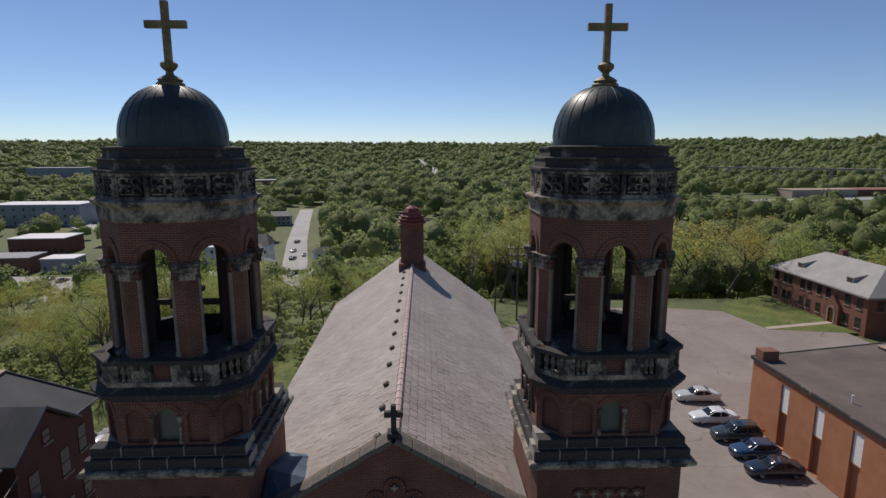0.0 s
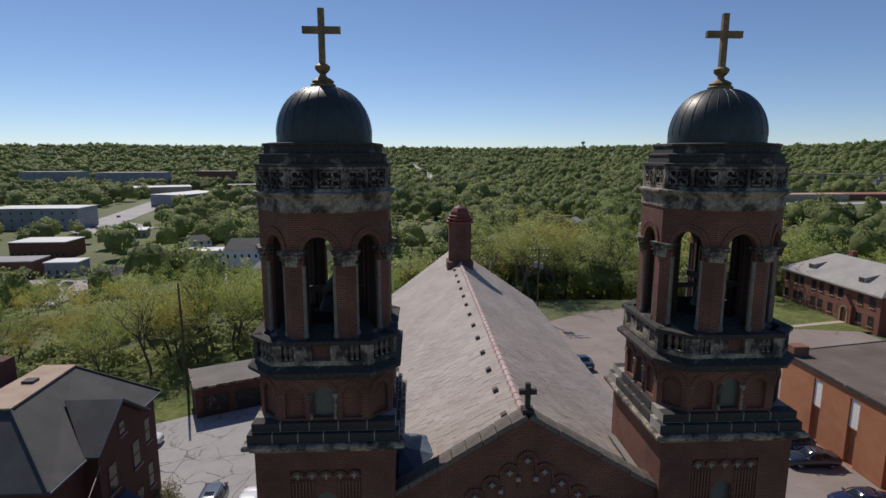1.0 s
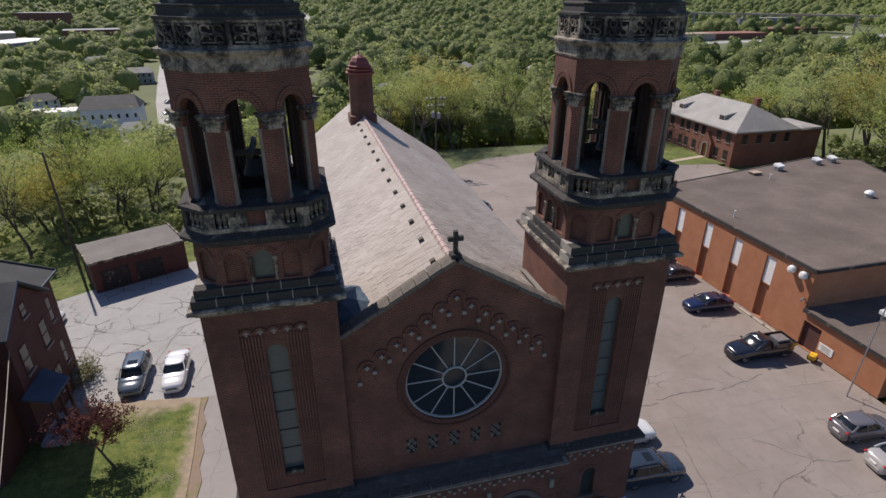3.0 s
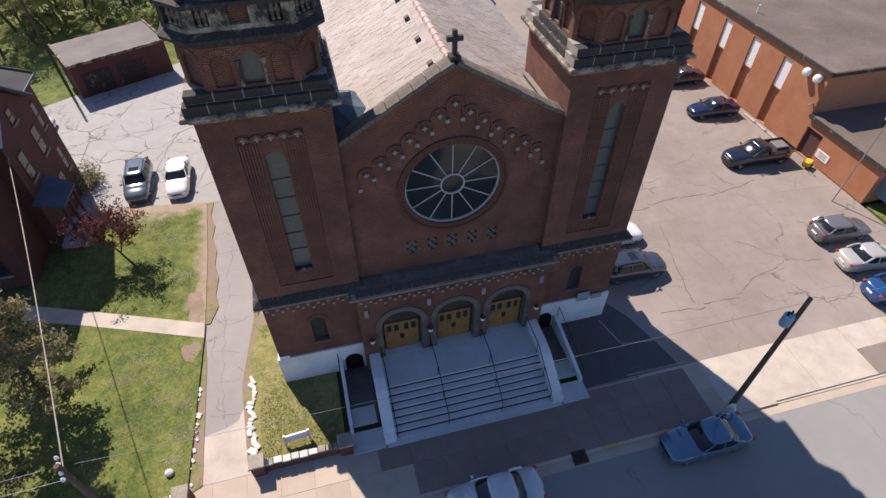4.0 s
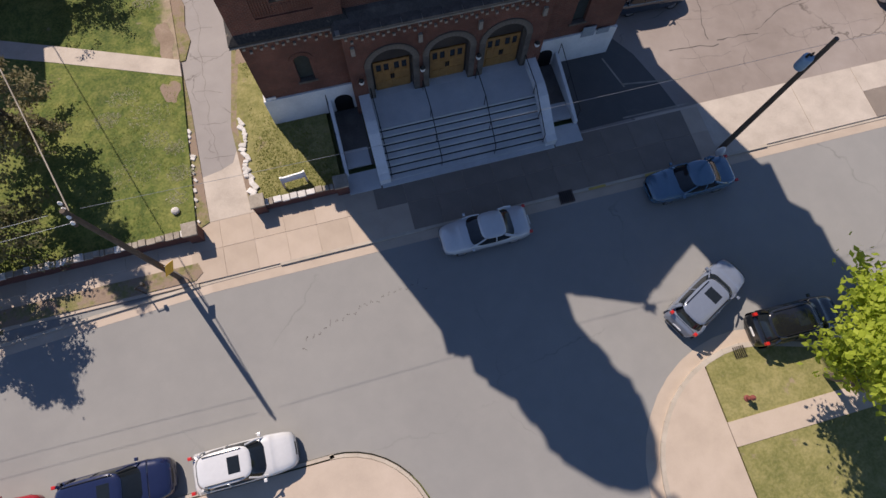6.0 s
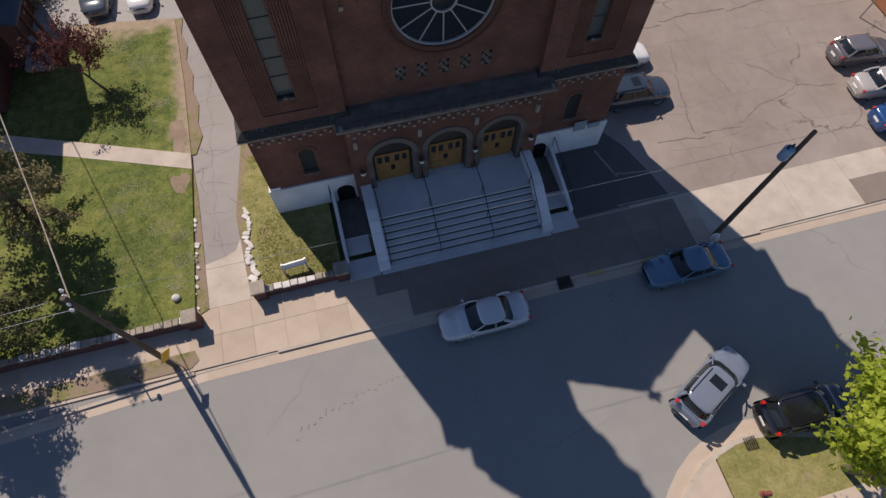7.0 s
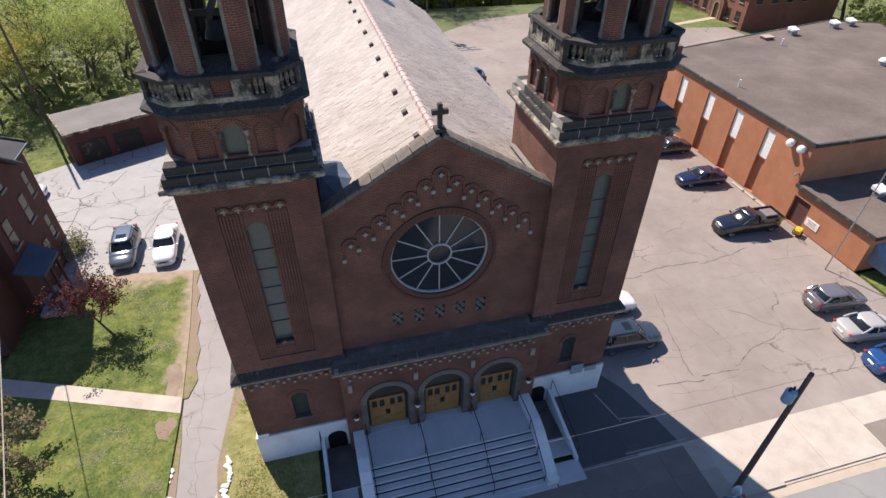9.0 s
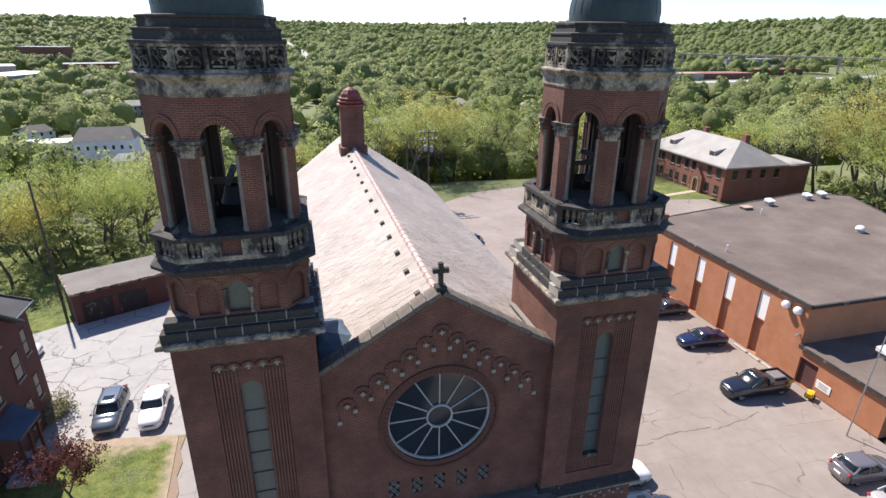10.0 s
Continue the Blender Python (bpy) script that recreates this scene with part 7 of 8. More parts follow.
def leaf_cloud(rng, tips, per, radius, size, flat=0.5, soft=0.2):
    """Loose leaves round the tips of the twigs, turned outwards, with the normals that light the crown as a whole."""
    tips = np.array([tuple(t) for t in tips])
    heart = tips.mean(0)
    span = np.abs(tips - heart).max(0) + 0.3
    off = rng.normal(0, radius, (len(tips) * per, 3)) * (1, 1, 0.75)
    c = np.repeat(tips, per, 0) + off
    n = len(c)
    out = off / radius * 0.7 + (c - heart) / span * 1.3 + (0, 0, 0.25)
    out /= np.linalg.norm(out, axis=1)[:, None] + 1e-6
    a = out + rng.normal(0, 0.85, (n, 3)) + (0, 0, flat * 0.5)
    a /= np.linalg.norm(a, axis=1)[:, None]
    b = np.cross(a, rng.normal(0, 1, (n, 3)))
    b /= np.linalg.norm(b, axis=1)[:, None] + 1e-6
    d = np.cross(a, b)
    s = size * rng.uniform(0.6, 1.3, (n, 1))
    v = np.stack([c - b * s, c - d * s * 0.6, c + b * s, c + d * s * 0.6], 1).reshape(-1, 3)
    f = np.arange(4 * n).reshape(-1, 4)
    return v, f, np.repeat(out * soft + a * (1 - soft), 4, 0)


def soft_mesh(name, v, f, mat, nrm=None):
    me = bpy.data.meshes.new(name)
    me.from_pydata(np.asarray(v).tolist(), [], np.asarray(f).tolist(), shade_flat=False)
    me.materials.append(mat)
    if nrm is not None:
        me.normals_split_custom_set_from_vertices((nrm / (np.linalg.norm(nrm, axis=1)[:, None] + 1e-6)).tolist())
    return me


def leaf_cloud_args(rng, tips, leaves, radius, size, mat):
    v, f, nrm = leaf_cloud(rng, tips, max(1, leaves // len(tips)), radius, size)
    return v, f, mat, nrm


def tree_kind(seed, height, spread, levels, r, leaves, radius, size, mat, lean=0.0, name="tree", label="", category="tree", group="", thin=0.035):
    rng = np.random.default_rng(seed)
    limbs, tips = branch_set(rng, height, spread, levels, r, lean)
    bm = bmesh.new()
    for p, q, r0, r1 in limbs:
        if r0 > thin:
            rod(bm, p, q, r0, max(r1, 0.012), 6 if r0 > 0.1 else 3)
    ob = thing(name, label, category, group=group)
    part("trunk", bm, BARK, ob)
    tips = [tips[k] for k in rng.permutation(len(tips))[:max(60, leaves // 22)]]
    crown = new("crown", soft_mesh("crown", *leaf_cloud_args(rng, tips, leaves, radius, size, mat)))
    crown.parent = ob
    return ob


rng = np.random.default_rng(11)
GROUP = "trees behind the lots"
KINDS = ((1, 15, 0.75, 0.26, LEAF_GREEN, "tall spring tree with fresh green leaves", 1.0),
         (2, 13, 0.85, 0.24, LEAF_GREEN, "spreading spring tree with thin green leaves", 0.8),
         (3, 11, 0.9, 0.22, LEAF_YELLOW, "spring tree with yellow-green young leaves", 0.9),
         (4, 16, 0.6, 0.28, LEAF_GREEN, "tall thin tree with sparse leaves and bare limbs", 0.45),
         (6, 14, 0.8, 0.26, LEAF_LIGHT, "spring tree with pale yellow-green leaves", 0.85))
TALL = [15.5, 13.5, 11.5, 16.0, 14.5]
near = [tree_kind(sd, h, spread, 3, r * 1.1, int(5600 * full), 0.42, 0.115, mat, label=label, group=GROUP, thin=0.028) for sd, h, spread, r, mat, label, full in KINDS]
wood = [tree_kind(sd + 40, h, spread, 3, r, int(1500 * full), 0.5, 0.21, mat, label=label, group=GROUP, thin=0.05) for sd, h, spread, r, mat, label, full in KINDS]
spots = []
for i in range(56):
    spots.append((rng.uniform(-84, -8), rng.uniform(60, 104)))
for i in range(9):
    spots.append((rng.uniform(-78, -52), rng.uniform(40, 58)))
for i in range(30):
    spots.append((rng.uniform(-62, -26), rng.uniform(46, 64)))
for i in range(30):
    x = rng.uniform(-10, 60)
    spots.append((x, (64 + 0.75 * abs(x - 6) if x < 26 else 83) + abs(rng.normal(0, 10)) + 12))
for i in range(22):
    spots.append((rng.uniform(86, 122), rng.uniform(46, 108)))
for i in range(16):
    spots.append((rng.uniform(74, 100), rng.uniform(16, 46)))
for i in range(16):
    spots.append((rng.uniform(60, 100), rng.uniform(92, 118)))
used = set()
for i, (x, y) in enumerate(spots):
    if -34 < x < -15 and y < 52:
        y += 8
    k = int(rng.choice(5, p=[0.13, 0.12, 0.24, 0.09, 0.42] if x < -20 else [0.12, 0.12, 0.08, 0.28, 0.4]))
    away = math.hypot(x + 4, y + 18)
    side = math.degrees(math.atan2(x + 4, y + 18))
    fall = 0.268 if side < -27 else 0.212 if side < -15 else 0.232 if side < -2 else 0.19 if side < 8 else 0.125
    top = 27.3 - fall * away
    base = land_z(x, y)
    s = min(rng.uniform(0.8, 1.15) if x < 5 else rng.uniform(0.85, 1.3), max(0.4, (top - base) / TALL[k] * rng.uniform(0.62, 1.08)))
    m = pose(x, y, base, 0, 0, rng.uniform(0, 360)) @ Matrix.Diagonal((s * 1.05, s * 1.05, s * rng.uniform(0.92, 1.08), 1))
    stock = near if away < 100 or 10 < x < 60 else wood
    if (id(stock), k) not in used:
        used.add((id(stock), k))
        stock[k].matrix_basis = m
    else:
        copy_thing(stock[k], Matrix.Identity(4)).matrix_basis = m
# the yellow tree by the apartment house
t = copy_thing(near[2], Matrix.Identity(4))
t.matrix_basis = pose(61.3, 86.5, -0.3, 0, 0, 40) @ Matrix.Diagonal((1.2, 1.2, 1.1, 1))
tagged(t, "round tree with golden-yellow spring leaves", "tree")

for k, x, y, s, turn, label in ((2, 91.5, 51.0, 1.5, 20, "tall tree with thin yellow-brown spring leaves"), (4, 99.0, 45.0, 1.3, 80, "tall pale tree beyond the brick hall"), (3, 95.0, 58.0, 1.25, 200, "tall thin tree beside the apartment house"), (4, 90.0, 61.5, 1.1, 130, "pale spring tree beside the apartment house"), (2, 96.0, 50.0, 1.3, 290, "yellow-brown spring tree beyond the brick hall"), (0, 88.0, 44.0, 0.9, 70, "green tree beyond the brick hall"), (1, 84.0, 40.0, 0.85, 10, "spreading green tree beyond the brick hall"), (4, 89.5, 48.0, 1.05, 40, "full yellow-green tree beyond the brick hall"), (2, 93.0, 55.0, 1.35, 160, "full golden-green tree beside the apartment house"), (4, 98.5, 53.0, 1.15, 250, "full yellow-green tree beside the apartment house"), (2, 101.0, 60.0, 1.3, 320, "golden-green tree behind the apartment house")):
    t = copy_thing(near[k], Matrix.Identity(4))
    t.matrix_basis = pose(x, y, land_z(x, y), 0, 0, turn) @ Matrix.Scale(s, 4)
    tagged(t, label, "tree")

# small purple tree on the lawn, lime tree by the far kerb
t = tree_kind(21, 4.0, 0.8, 3, 0.11, 5000, 0.17, 0.085, LEAF_RED, 0.16, thin=0.01, label="small tree with purple-red leaves on the lawn")
t.matrix_basis = pose(-19.2, 11.2, 0.1, 0, 0, 115) @ Matrix.Scale(0.88, 4)
t = tree_kind(22, 5.4, 0.8, 3, 0.16, 26000, 0.32, 0.125, LEAF_LIME, thin=0.015, label="leafy lime-green street tree beside the far kerb")
t.matrix_basis = pose(14.0, -21.0, 0.03, 0, 0, 30) @ Matrix.Scale(1.28, 4)
t = copy_thing(t, pose(17.8, -16.4 - 3.6, 0.03, 0, 0, 200))
tagged(t, "lime-green street tree standing over parked cars")


def conifer(seed, height, x, y, label, spread=0.48):
    rg = np.random.default_rng(seed)
    ob = thing("conifer", label, "conifer", pose(x, y, 0.17), "conifers on the lawn")
    bm = bmesh.new()
    rod(bm, (0, 0, 0), (0, 0, height), 0.2, 0.03, 7)
    tips = []
    for i in range(84):
        z = height * (0.1 + 0.88 * rg.random())
        reach = (1 - z / height) ** 0.8 * height * spread + 0.25
        a = rg.uniform(0, 2 * math.pi)
        e = Vector((math.cos(a) * reach, math.sin(a) * reach, z - 0.12 * reach))
        rod(bm, (0, 0, z), e, 0.035, 0.012, 4)
        for k in range(6):
            tips.append(Vector((0, 0, z)).lerp(e, 0.3 + 0.7 * k / 5))
    part("trunk", bm, BARK, ob)
    v, f, nrm = leaf_cloud(rg, tips, 32, 0.2, 0.11, 0.2)
    crown = new("crown", soft_mesh("crown", v, f, LEAF_DARK, nrm))
    crown.parent = ob


conifer(31, 13.0, -22.9, 2.2, "tall shaggy brown-green spruce on the lawn", 0.2)
conifer(33, 9.8, -25.4, -4.4, "dark spruce near the street wall")

# shrub at the rectory corner
rg = np.random.default_rng(5)
shrub = thing("shrub", "dark green shrub at the rectory corner", "shrub", pose(-23.9, 21.9, 0.0))
v, f, nrm = leaf_cloud(rg, [Vector((rg.normal(0, 0.45), rg.normal(0, 0.7), rg.uniform(0.2, 1.5))) for _ in range(90)], 14, 0.2, 0.09)
crown = new("crown", soft_mesh("crown", v, f, LEAF_DARK, nrm))
crown.parent = shrub


# far woods: one object, thousands of tufted crowns over the valley and ridges
def far_woods():
    rg = np.random.default_rng(77)
    roads = [((-44, 150), (-80, 350), 15), ((-80, 350), (-92, 420), 15), ((-110, 172), (-30, 190), 13), ((-146, 168), (-118, 168), 20), ((-225, 330), (-232, 440), 24), ((-232, 440), (-285, 680), 34), ((300, 445), (760, 535), 70), ((540, 790), (800, 640), 70), ((40, 900), (-20, 1700), 16)]
    keep_off = []
    for o in bpy.data.objects:
        if o.parent is None and o.name.split(".")[0] == "house":
            way = Vector((-4 - o.location.x, -18 - o.location.y)).normalized()
            keep_off += [(o.location.x + way.x * d, o.location.y + way.y * d, 10.0) for d in (0.0, 12.0, 24.0)]
    keep_off += [(o.location.x, o.location.y, 24.0) for o in bpy.data.objects if o.parent is None and o.name.split(".")[0] in ("warehouse",)]
    keep_off += [(-82, 188, 17.0), (-66, 180, 15.0), (-128, 166, 20.0), (-200, 345, 26.0)]

    def free(x, y):
        for (x0, y0), (x1, y1), w in roads:
            dx, dy = x1 - x0, y1 - y0
            t = max(0, min(1, ((x - x0) * dx + (y - y0) * dy) / (dx * dx + dy * dy)))
            if math.hypot(x - x0 - t * dx, y - y0 - t * dy) < w:
                return False
        return all(math.hypot(x - a, y - b) > r for a, b, r in keep_off)

    def under(x, y):
        if x < -8:
            return (y > (43 if x < -33 else 50) and x > -84) or (x < -52 and y > 38)
        if x < 60:
            return rg.random() < 0.06 and y > (72 + 0.75 * abs(x - 6) if x < 26 else 88)
        return y > 92 or (x > 88 and y > 20)

    # nearest and farthest edge, trees, puffs in a crown, leaf tufts on a puff, tuft size, crown radius
    bands = [(50, 125, 460, 8, 22, 0.15, 1.3), (108, 190, 300, 12, 26, 0.36, 4.2), (190, 420, 860, 9, 15, 0.5, 5.8), (420, 1000, 2400, 6, 8, 0.9, 6.8), (1000, 2000, 5800, 3, 3, 1.7, 8.0), (2000, 3700, 6800, 2, 2, 2.6, 9.8)]
    for bi, (r0, r1, count, puffs, tufts, leaf, rad) in enumerate(bands):
        pts = []
        while len(pts) < count:
            r = math.sqrt(rg.uniform(r0 * r0, r1 * r1))
            a = rg.uniform(-44, 57)
            x, y = r * math.sin(radians(a)), r * math.cos(radians(a)) - 18
            if bi == 0:
                if not under(x, y):
                    continue
            elif y < 92 + 0.05 * abs(x) and abs(x) < 120:
                continue
            if x < -6 and math.hypot(x, y + 18) < 190 and rg.random() < 0.5:
                continue
            if bi in (1, 2) and not (-130 < x < -20 and y < 340) and noise.noise(Vector((x / 60, y / 60, 1.7))) < -0.3:
                continue
            if bi == 1 and -25.5 < a < -10 and rg.random() < 0.88:
                continue
            if bi and a < -25 and r < 470 and rg.random() < 0.72:
                continue
            if bi < 5 and not free(x, y):
                continue
            pts.append((x, y, land_z(x, y)))
        pts = np.array(pts)
        n = len(pts)
        rr = rad * (0.6 + 0.8 * rg.random(n) ** 1.6) * np.array([1 + 0.3 * noise.noise(Vector((x / 140, y / 140, 5.0))) for x, y, _ in pts])
        hh = rr * rg.uniform(1.1, 1.6, n)
        size = np.stack([rr, rr, hh * 0.8], 1)
        heart = pts + np.stack([0 * rr, 0 * rr, hh * (0.85 if bi < 3 else 0.6)], 1)

        def outward(shape):
            u = rg.normal(0, 1, shape)
            u /= np.linalg.norm(u, axis=-1)[..., None]
            u[..., 2] = np.where(u[..., 2] < -0.35, -u[..., 2], u[..., 2])
            return u

        # the dark heart of the crown
        ico = bmesh.new()
        bmesh.ops.create_icosphere(ico, subdivisions=2 if bi in (1, 2, 3) else 1, radius=1.0)
        ico.verts.index_update()
        iv, fi = np.array([tuple(v.co) for v in ico.verts]), np.array([[v.index for v in f.verts] for f in ico.faces if f.calc_center_median().z > -0.35])
        ico.free()
        core = heart[:, None] + iv[None] * size[:, None] * (0.28, 0.74, 0.8, 0.86, 0.92, 0.95)[bi] * rg.uniform(0.86, 1.14, (n, len(iv), 1))
        v0 = core.reshape(-1, 3)
        n0 = np.repeat(iv[None], n, 0).reshape(-1, 3)
        f0 = (fi[None] + (np.arange(n) * len(iv))[:, None, None]).reshape(-1, 3)
        # rounded puffs of leaf tufts over it
        pu = outward((n, puffs, 3))
        pr = rr[:, None, None] * rg.uniform(0.34, 0.56, (n, puffs, 1)) * (1.25 if puffs < 5 else 1.0)
        pc = heart[:, None] + pu * size[:, None] * rg.uniform(0.52, 0.76, (n, puffs, 1))
        tu = outward((n, puffs, tufts, 3)) + pu[:, :, None] * 0.55
        tu /= np.linalg.norm(tu, axis=-1)[..., None]
        c = (pc[:, :, None] + tu * pr[:, :, None] * rg.uniform(0.85, 1.12, (n, puffs, tufts, 1))).reshape(n, -1, 3)
        soft = (tu * 0.75 + pu[:, :, None] * 0.4).reshape(n, -1, 3)
        soft /= np.linalg.norm(soft, axis=2)[..., None]
        nrm = soft + rg.normal(0, 0.5, soft.shape)
        nrm /= np.linalg.norm(nrm, axis=2)[..., None]
        t1 = np.cross(nrm, rg.normal(0, 1, soft.shape))
        t1 /= np.linalg.norm(t1, axis=2)[..., None] + 1e-6
        t2 = np.cross(nrm, t1)
        w = leaf * (rr / rad)[:, None, None] * rg.uniform(0.6, 1.4, (n, puffs * tufts, 1))
        v1 = np.stack([c - t1 * w, c - t2 * w * 0.8 - nrm * w * 0.25, c + t1 * w, c + t2 * w * 0.8 - nrm * w * 0.25], 2).reshape(-1, 3)
        n1 = np.repeat((soft * 0.45 + nrm * 0.55).reshape(-1, 3), 4, 0)
        f1 = len(v0) + np.arange(len(v1)).reshape(-1, 4)
        me = bpy.data.meshes.new("far_woods")
        me.from_pydata(np.concatenate([v0, v1]).tolist(), [], f0.tolist() + f1.tolist(), shade_flat=False)
        me.materials.append(LEAF_FAR)
        me.normals_split_custom_set_from_vertices(np.concatenate([n0, n1]).tolist())
        # one tone for each tree
        patch = np.array([noise.noise(Vector((x / 170, y / 170, 9.0))) + 0.6 * noise.noise(Vector((x / 45, y / 45, 2.0))) for x, y, _ in pts])
        own = np.clip(0.45 + 0.55 * patch + rg.normal(0, 0.28, n), 0, 1)
        if bi == 0:
            own = np.clip(own + 0.45, 0, 1)
        each = np.clip(np.repeat(own, puffs * tufts) + rg.normal(0, 0.07, n * puffs * tufts), 0, 1)
        tone = np.r_[np.repeat(own * 0.8, len(fi)), each]
        me.attributes.new("tone", "FLOAT", "FACE").data.foreach_set("value", tone.astype(np.float32))
        if bi:
            tagged(new("far_woods", me), "spring woodland covering the valley and ridges", "woods", kind="stuff")
        else:
            tagged(new("undergrowth", me), "green scrub under the trees behind the lots", "undergrowth", kind="stuff")


far_woods()

# ---- grass tufts on the lawns ----
def grass_field(boxes, count, z, seed):
    rg = np.random.default_rng(seed)
    vs = []
    for x0, x1, y0, y1, share in boxes:
        n = int(count * share)
        p = np.stack([rg.uniform(x0, x1, n), rg.uniform(y0, y1, n), np.full(n, z)], 1)
        keep = [noise.noise(Vector((a * 0.5, b * 0.5, 2.2))) + rg.normal(0, 0.2) > 0.05 for a, b, _ in p]
        p = p[np.array(keep)]
        n = len(p)
        a = rg.uniform(0, 2 * math.pi, n)
        w, h = rg.uniform(0.02, 0.045, n), rg.uniform(0.015, 0.05, n)
        d = np.stack([np.cos(a) * w, np.sin(a) * w, 0 * a], 1)
        tip = np.stack([rg.normal(0, 0.06, n), rg.normal(0, 0.06, n), h], 1)
        vs.append(np.stack([p - d, p + d, p + tip], 1).reshape(-1, 3))
    v = np.concatenate(vs)
    me = soft_mesh("grass", v, np.arange(len(v)).reshape(-1, 3), BLADES)
    tagged(new("grass", me), "short rough grass on the lawn", "grass", kind="stuff")


grass_field([(-27, -14.95, -5.7, 3.8, 1.0)], 14000, 0.17, 1)
grass_field([(-22.5, -15.6, 8.6, 16.0, 1.0)], 11000, 0.11, 3)
grass_field([(-11.3, -7.1, -4.9, -0.5, 0.8), (-11.2, -9.95, -0.5, 4.0, 0.25)], 8000, 0.055, 2)

# ---- walls, poles, wires, small things ----
def low_wall(x0, x1, y, h, label):
    w = thing("garden_wall", label, "wall")
    bm = bmesh.new()
    box(bm, x0, x1, y - 0.15, y + 0.15, -0.02, h)
    part("wall", bm, BRICK_SHED, w)
    rg = random.Random(int(x0 * 10))
    x = x0
    while x < x1 - 0.1:
        l = min(rg.uniform(0.22, 0.5), x1 - x)
        bm = bmesh.new()
        box(bm, x + 0.02, x + l - 0.02, y - rg.uniform(0.14, 0.2), y + rg.uniform(0.14, 0.2), h, h + rg.uniform(0.07, 0.15), bevel=0.02)
        part("cap_stone", bm, rg.choice((BLOCK, BLOCK, LIMEWASH)), w)
        x += l
    for px in (x0, x1):
        if abs(px) < 40:
            bm = bmesh.new()
            box(bm, px - 0.32, px + 0.32, y - 0.32, y + 0.32, -0.02, h + 0.32, bevel=0.02)
            part("pier", bm, BRICK_SHED, w)
            bm = bmesh.new()
            box(bm, px - 0.38, px + 0.38, y - 0.38, y + 0.38, h + 0.32, h + 0.46, bevel=0.03)
            part("pier_cap", bm, BLOCK, w)


low_wall(-46, -14.9, -6.0, 0.75, "low brick wall with pale cap stones before the lawn")
low_wall(-11.4, -7.0, -5.25, 0.6, "short brick wall with pale cap stones beside the steps")
# white stones along the driveway
rg = random.Random(3)
for x, y0, y1 in ((-14.75, -5.2, 1.2), (-11.75, -4.8, 0.4)):
    y = y0
    while y < y1:
        s = rg.uniform(0.05, 0.11) if x < -13 else rg.uniform(0.09, 0.17)
        bm = bmesh.new()
        box(bm, -1, 1, -1, 1, -1, 1)
        for v in bm.verts:
            v.co *= 0.85 + 0.5 * noise.noise(v.co * 1.7 + Vector((x, y, 0)))
        bmesh.ops.bevel(bm, geom=bm.edges[:], offset=0.22, segments=1, affect="EDGES")
        bmesh.ops.transform(bm, matrix=pose(x + rg.uniform(-0.2, 0.2), y, 0.08, 0, 0, rg.uniform(0, 90)) @ Matrix.Diagonal((s, s * 1.6, s * 0.6, 1)), verts=bm.verts)
        tagged(part("edging_stone", bm, LIMEWASH), "whitewashed edging stone beside the driveway", "stone", "edging stones")
        y += s * 1.7 + rg.choice((0.0, 0.0, 0.05, 0.3) if x < -13 else (0.0, 0.0, 0.02, 0.06))

# sign on the small lawn
sign = thing("church_sign", "white sign board on two posts on the small lawn", "sign", pose(-9.4, -4.35, 0.06, -14, 0, 4))
bm = bmesh.new()
box(bm, -0.62, 0.62, -0.05, 0.05, 0.4, 0.8, bevel=0.02)
part("board", bm, WHITE, sign)
for x in (-0.62, 0.62):
    bm = bmesh.new()
    box(bm, x - 0.05, x + 0.05, -0.05, 0.05, 0, 0.85)
    part("post", bm, WHITE, sign)
# white panels leaning by the right tower
for x, w, h in ((8.1, 0.75, 0.75), (9.0, 0.7, 0.4)):
    bm = bmesh.new()
    box(bm, x - w / 2, x + w / 2, -0.52, -0.47, PLINTH - 0.25, PLINTH - 0.25 + h)
    tagged(part("metal_panel", bm, PANEL_GREY), "blue-grey metal panel fixed above the church foundation", "panel")
bm = bmesh.new()
box(bm, -9.75, -9.2, -0.42, -0.37, 2.2, 2.44)
plaque = tagged(part("plaque", bm, WHITE), "small white plaque on the church corner", "plaque")


def pole(x, y, h, label, lean=0.0):
    p = thing("utility_pole", label, "utility pole", pose(x, y, 0, lean, 0, 0), "utility poles")
    bm = bmesh.new()
    rod(bm, (0, 0, -0.3), (0, 0, h), 0.16, 0.1, 12)
    part("shaft", bm, POLE_WOOD, p)
    return p


p1 = pole(-16.1, -7.95, 9.3, "weathered wooden utility pole with a short crossarm")
bm = bmesh.new()
box(bm, -0.55, 0.55, -0.06, 0.06, 8.85, 8.98, pose(0, 0, 0, 0, 0, -66))
part("crossarm", bm, POLE_WOOD, p1)
for x in (-0.48, -0.2, 0.2, 0.48):
    bm = bmesh.new()
    lathe(bm, [(0.05, 0), (0.07, 0.06), (0.04, 0.1), (0.06, 0.14), (0.02, 0.2)], 8, (x, 0, 8.98), pose(0, 0, 0, 0, 0, -66))
    part("insulator", bm, WHITE, p1)
warning = thing("warning_sign", "yellow diamond warning sign on a thin steel post", "sign", pose(-15.67, -8.2, 0.03, 0, 0, 62))
bm = bmesh.new()
box(bm, -0.025, 0.025, -0.025, 0.025, 0, 2.55)
part("post", bm, STEEL, warning)
bm = bmesh.new()
box(bm, -0.3, 0.3, -0.012, 0.012, -0.3, 0.3, pose(0, -0.04, 2.2) @ pose(0, 0, 0, 0, 45, 0), bevel=0.008)
part("board", bm, YELLOW, warning)
meter = thing("kerb_post", "short dark bent post standing at the kerb", "post", pose(-17.8, -8.4, 0.03))
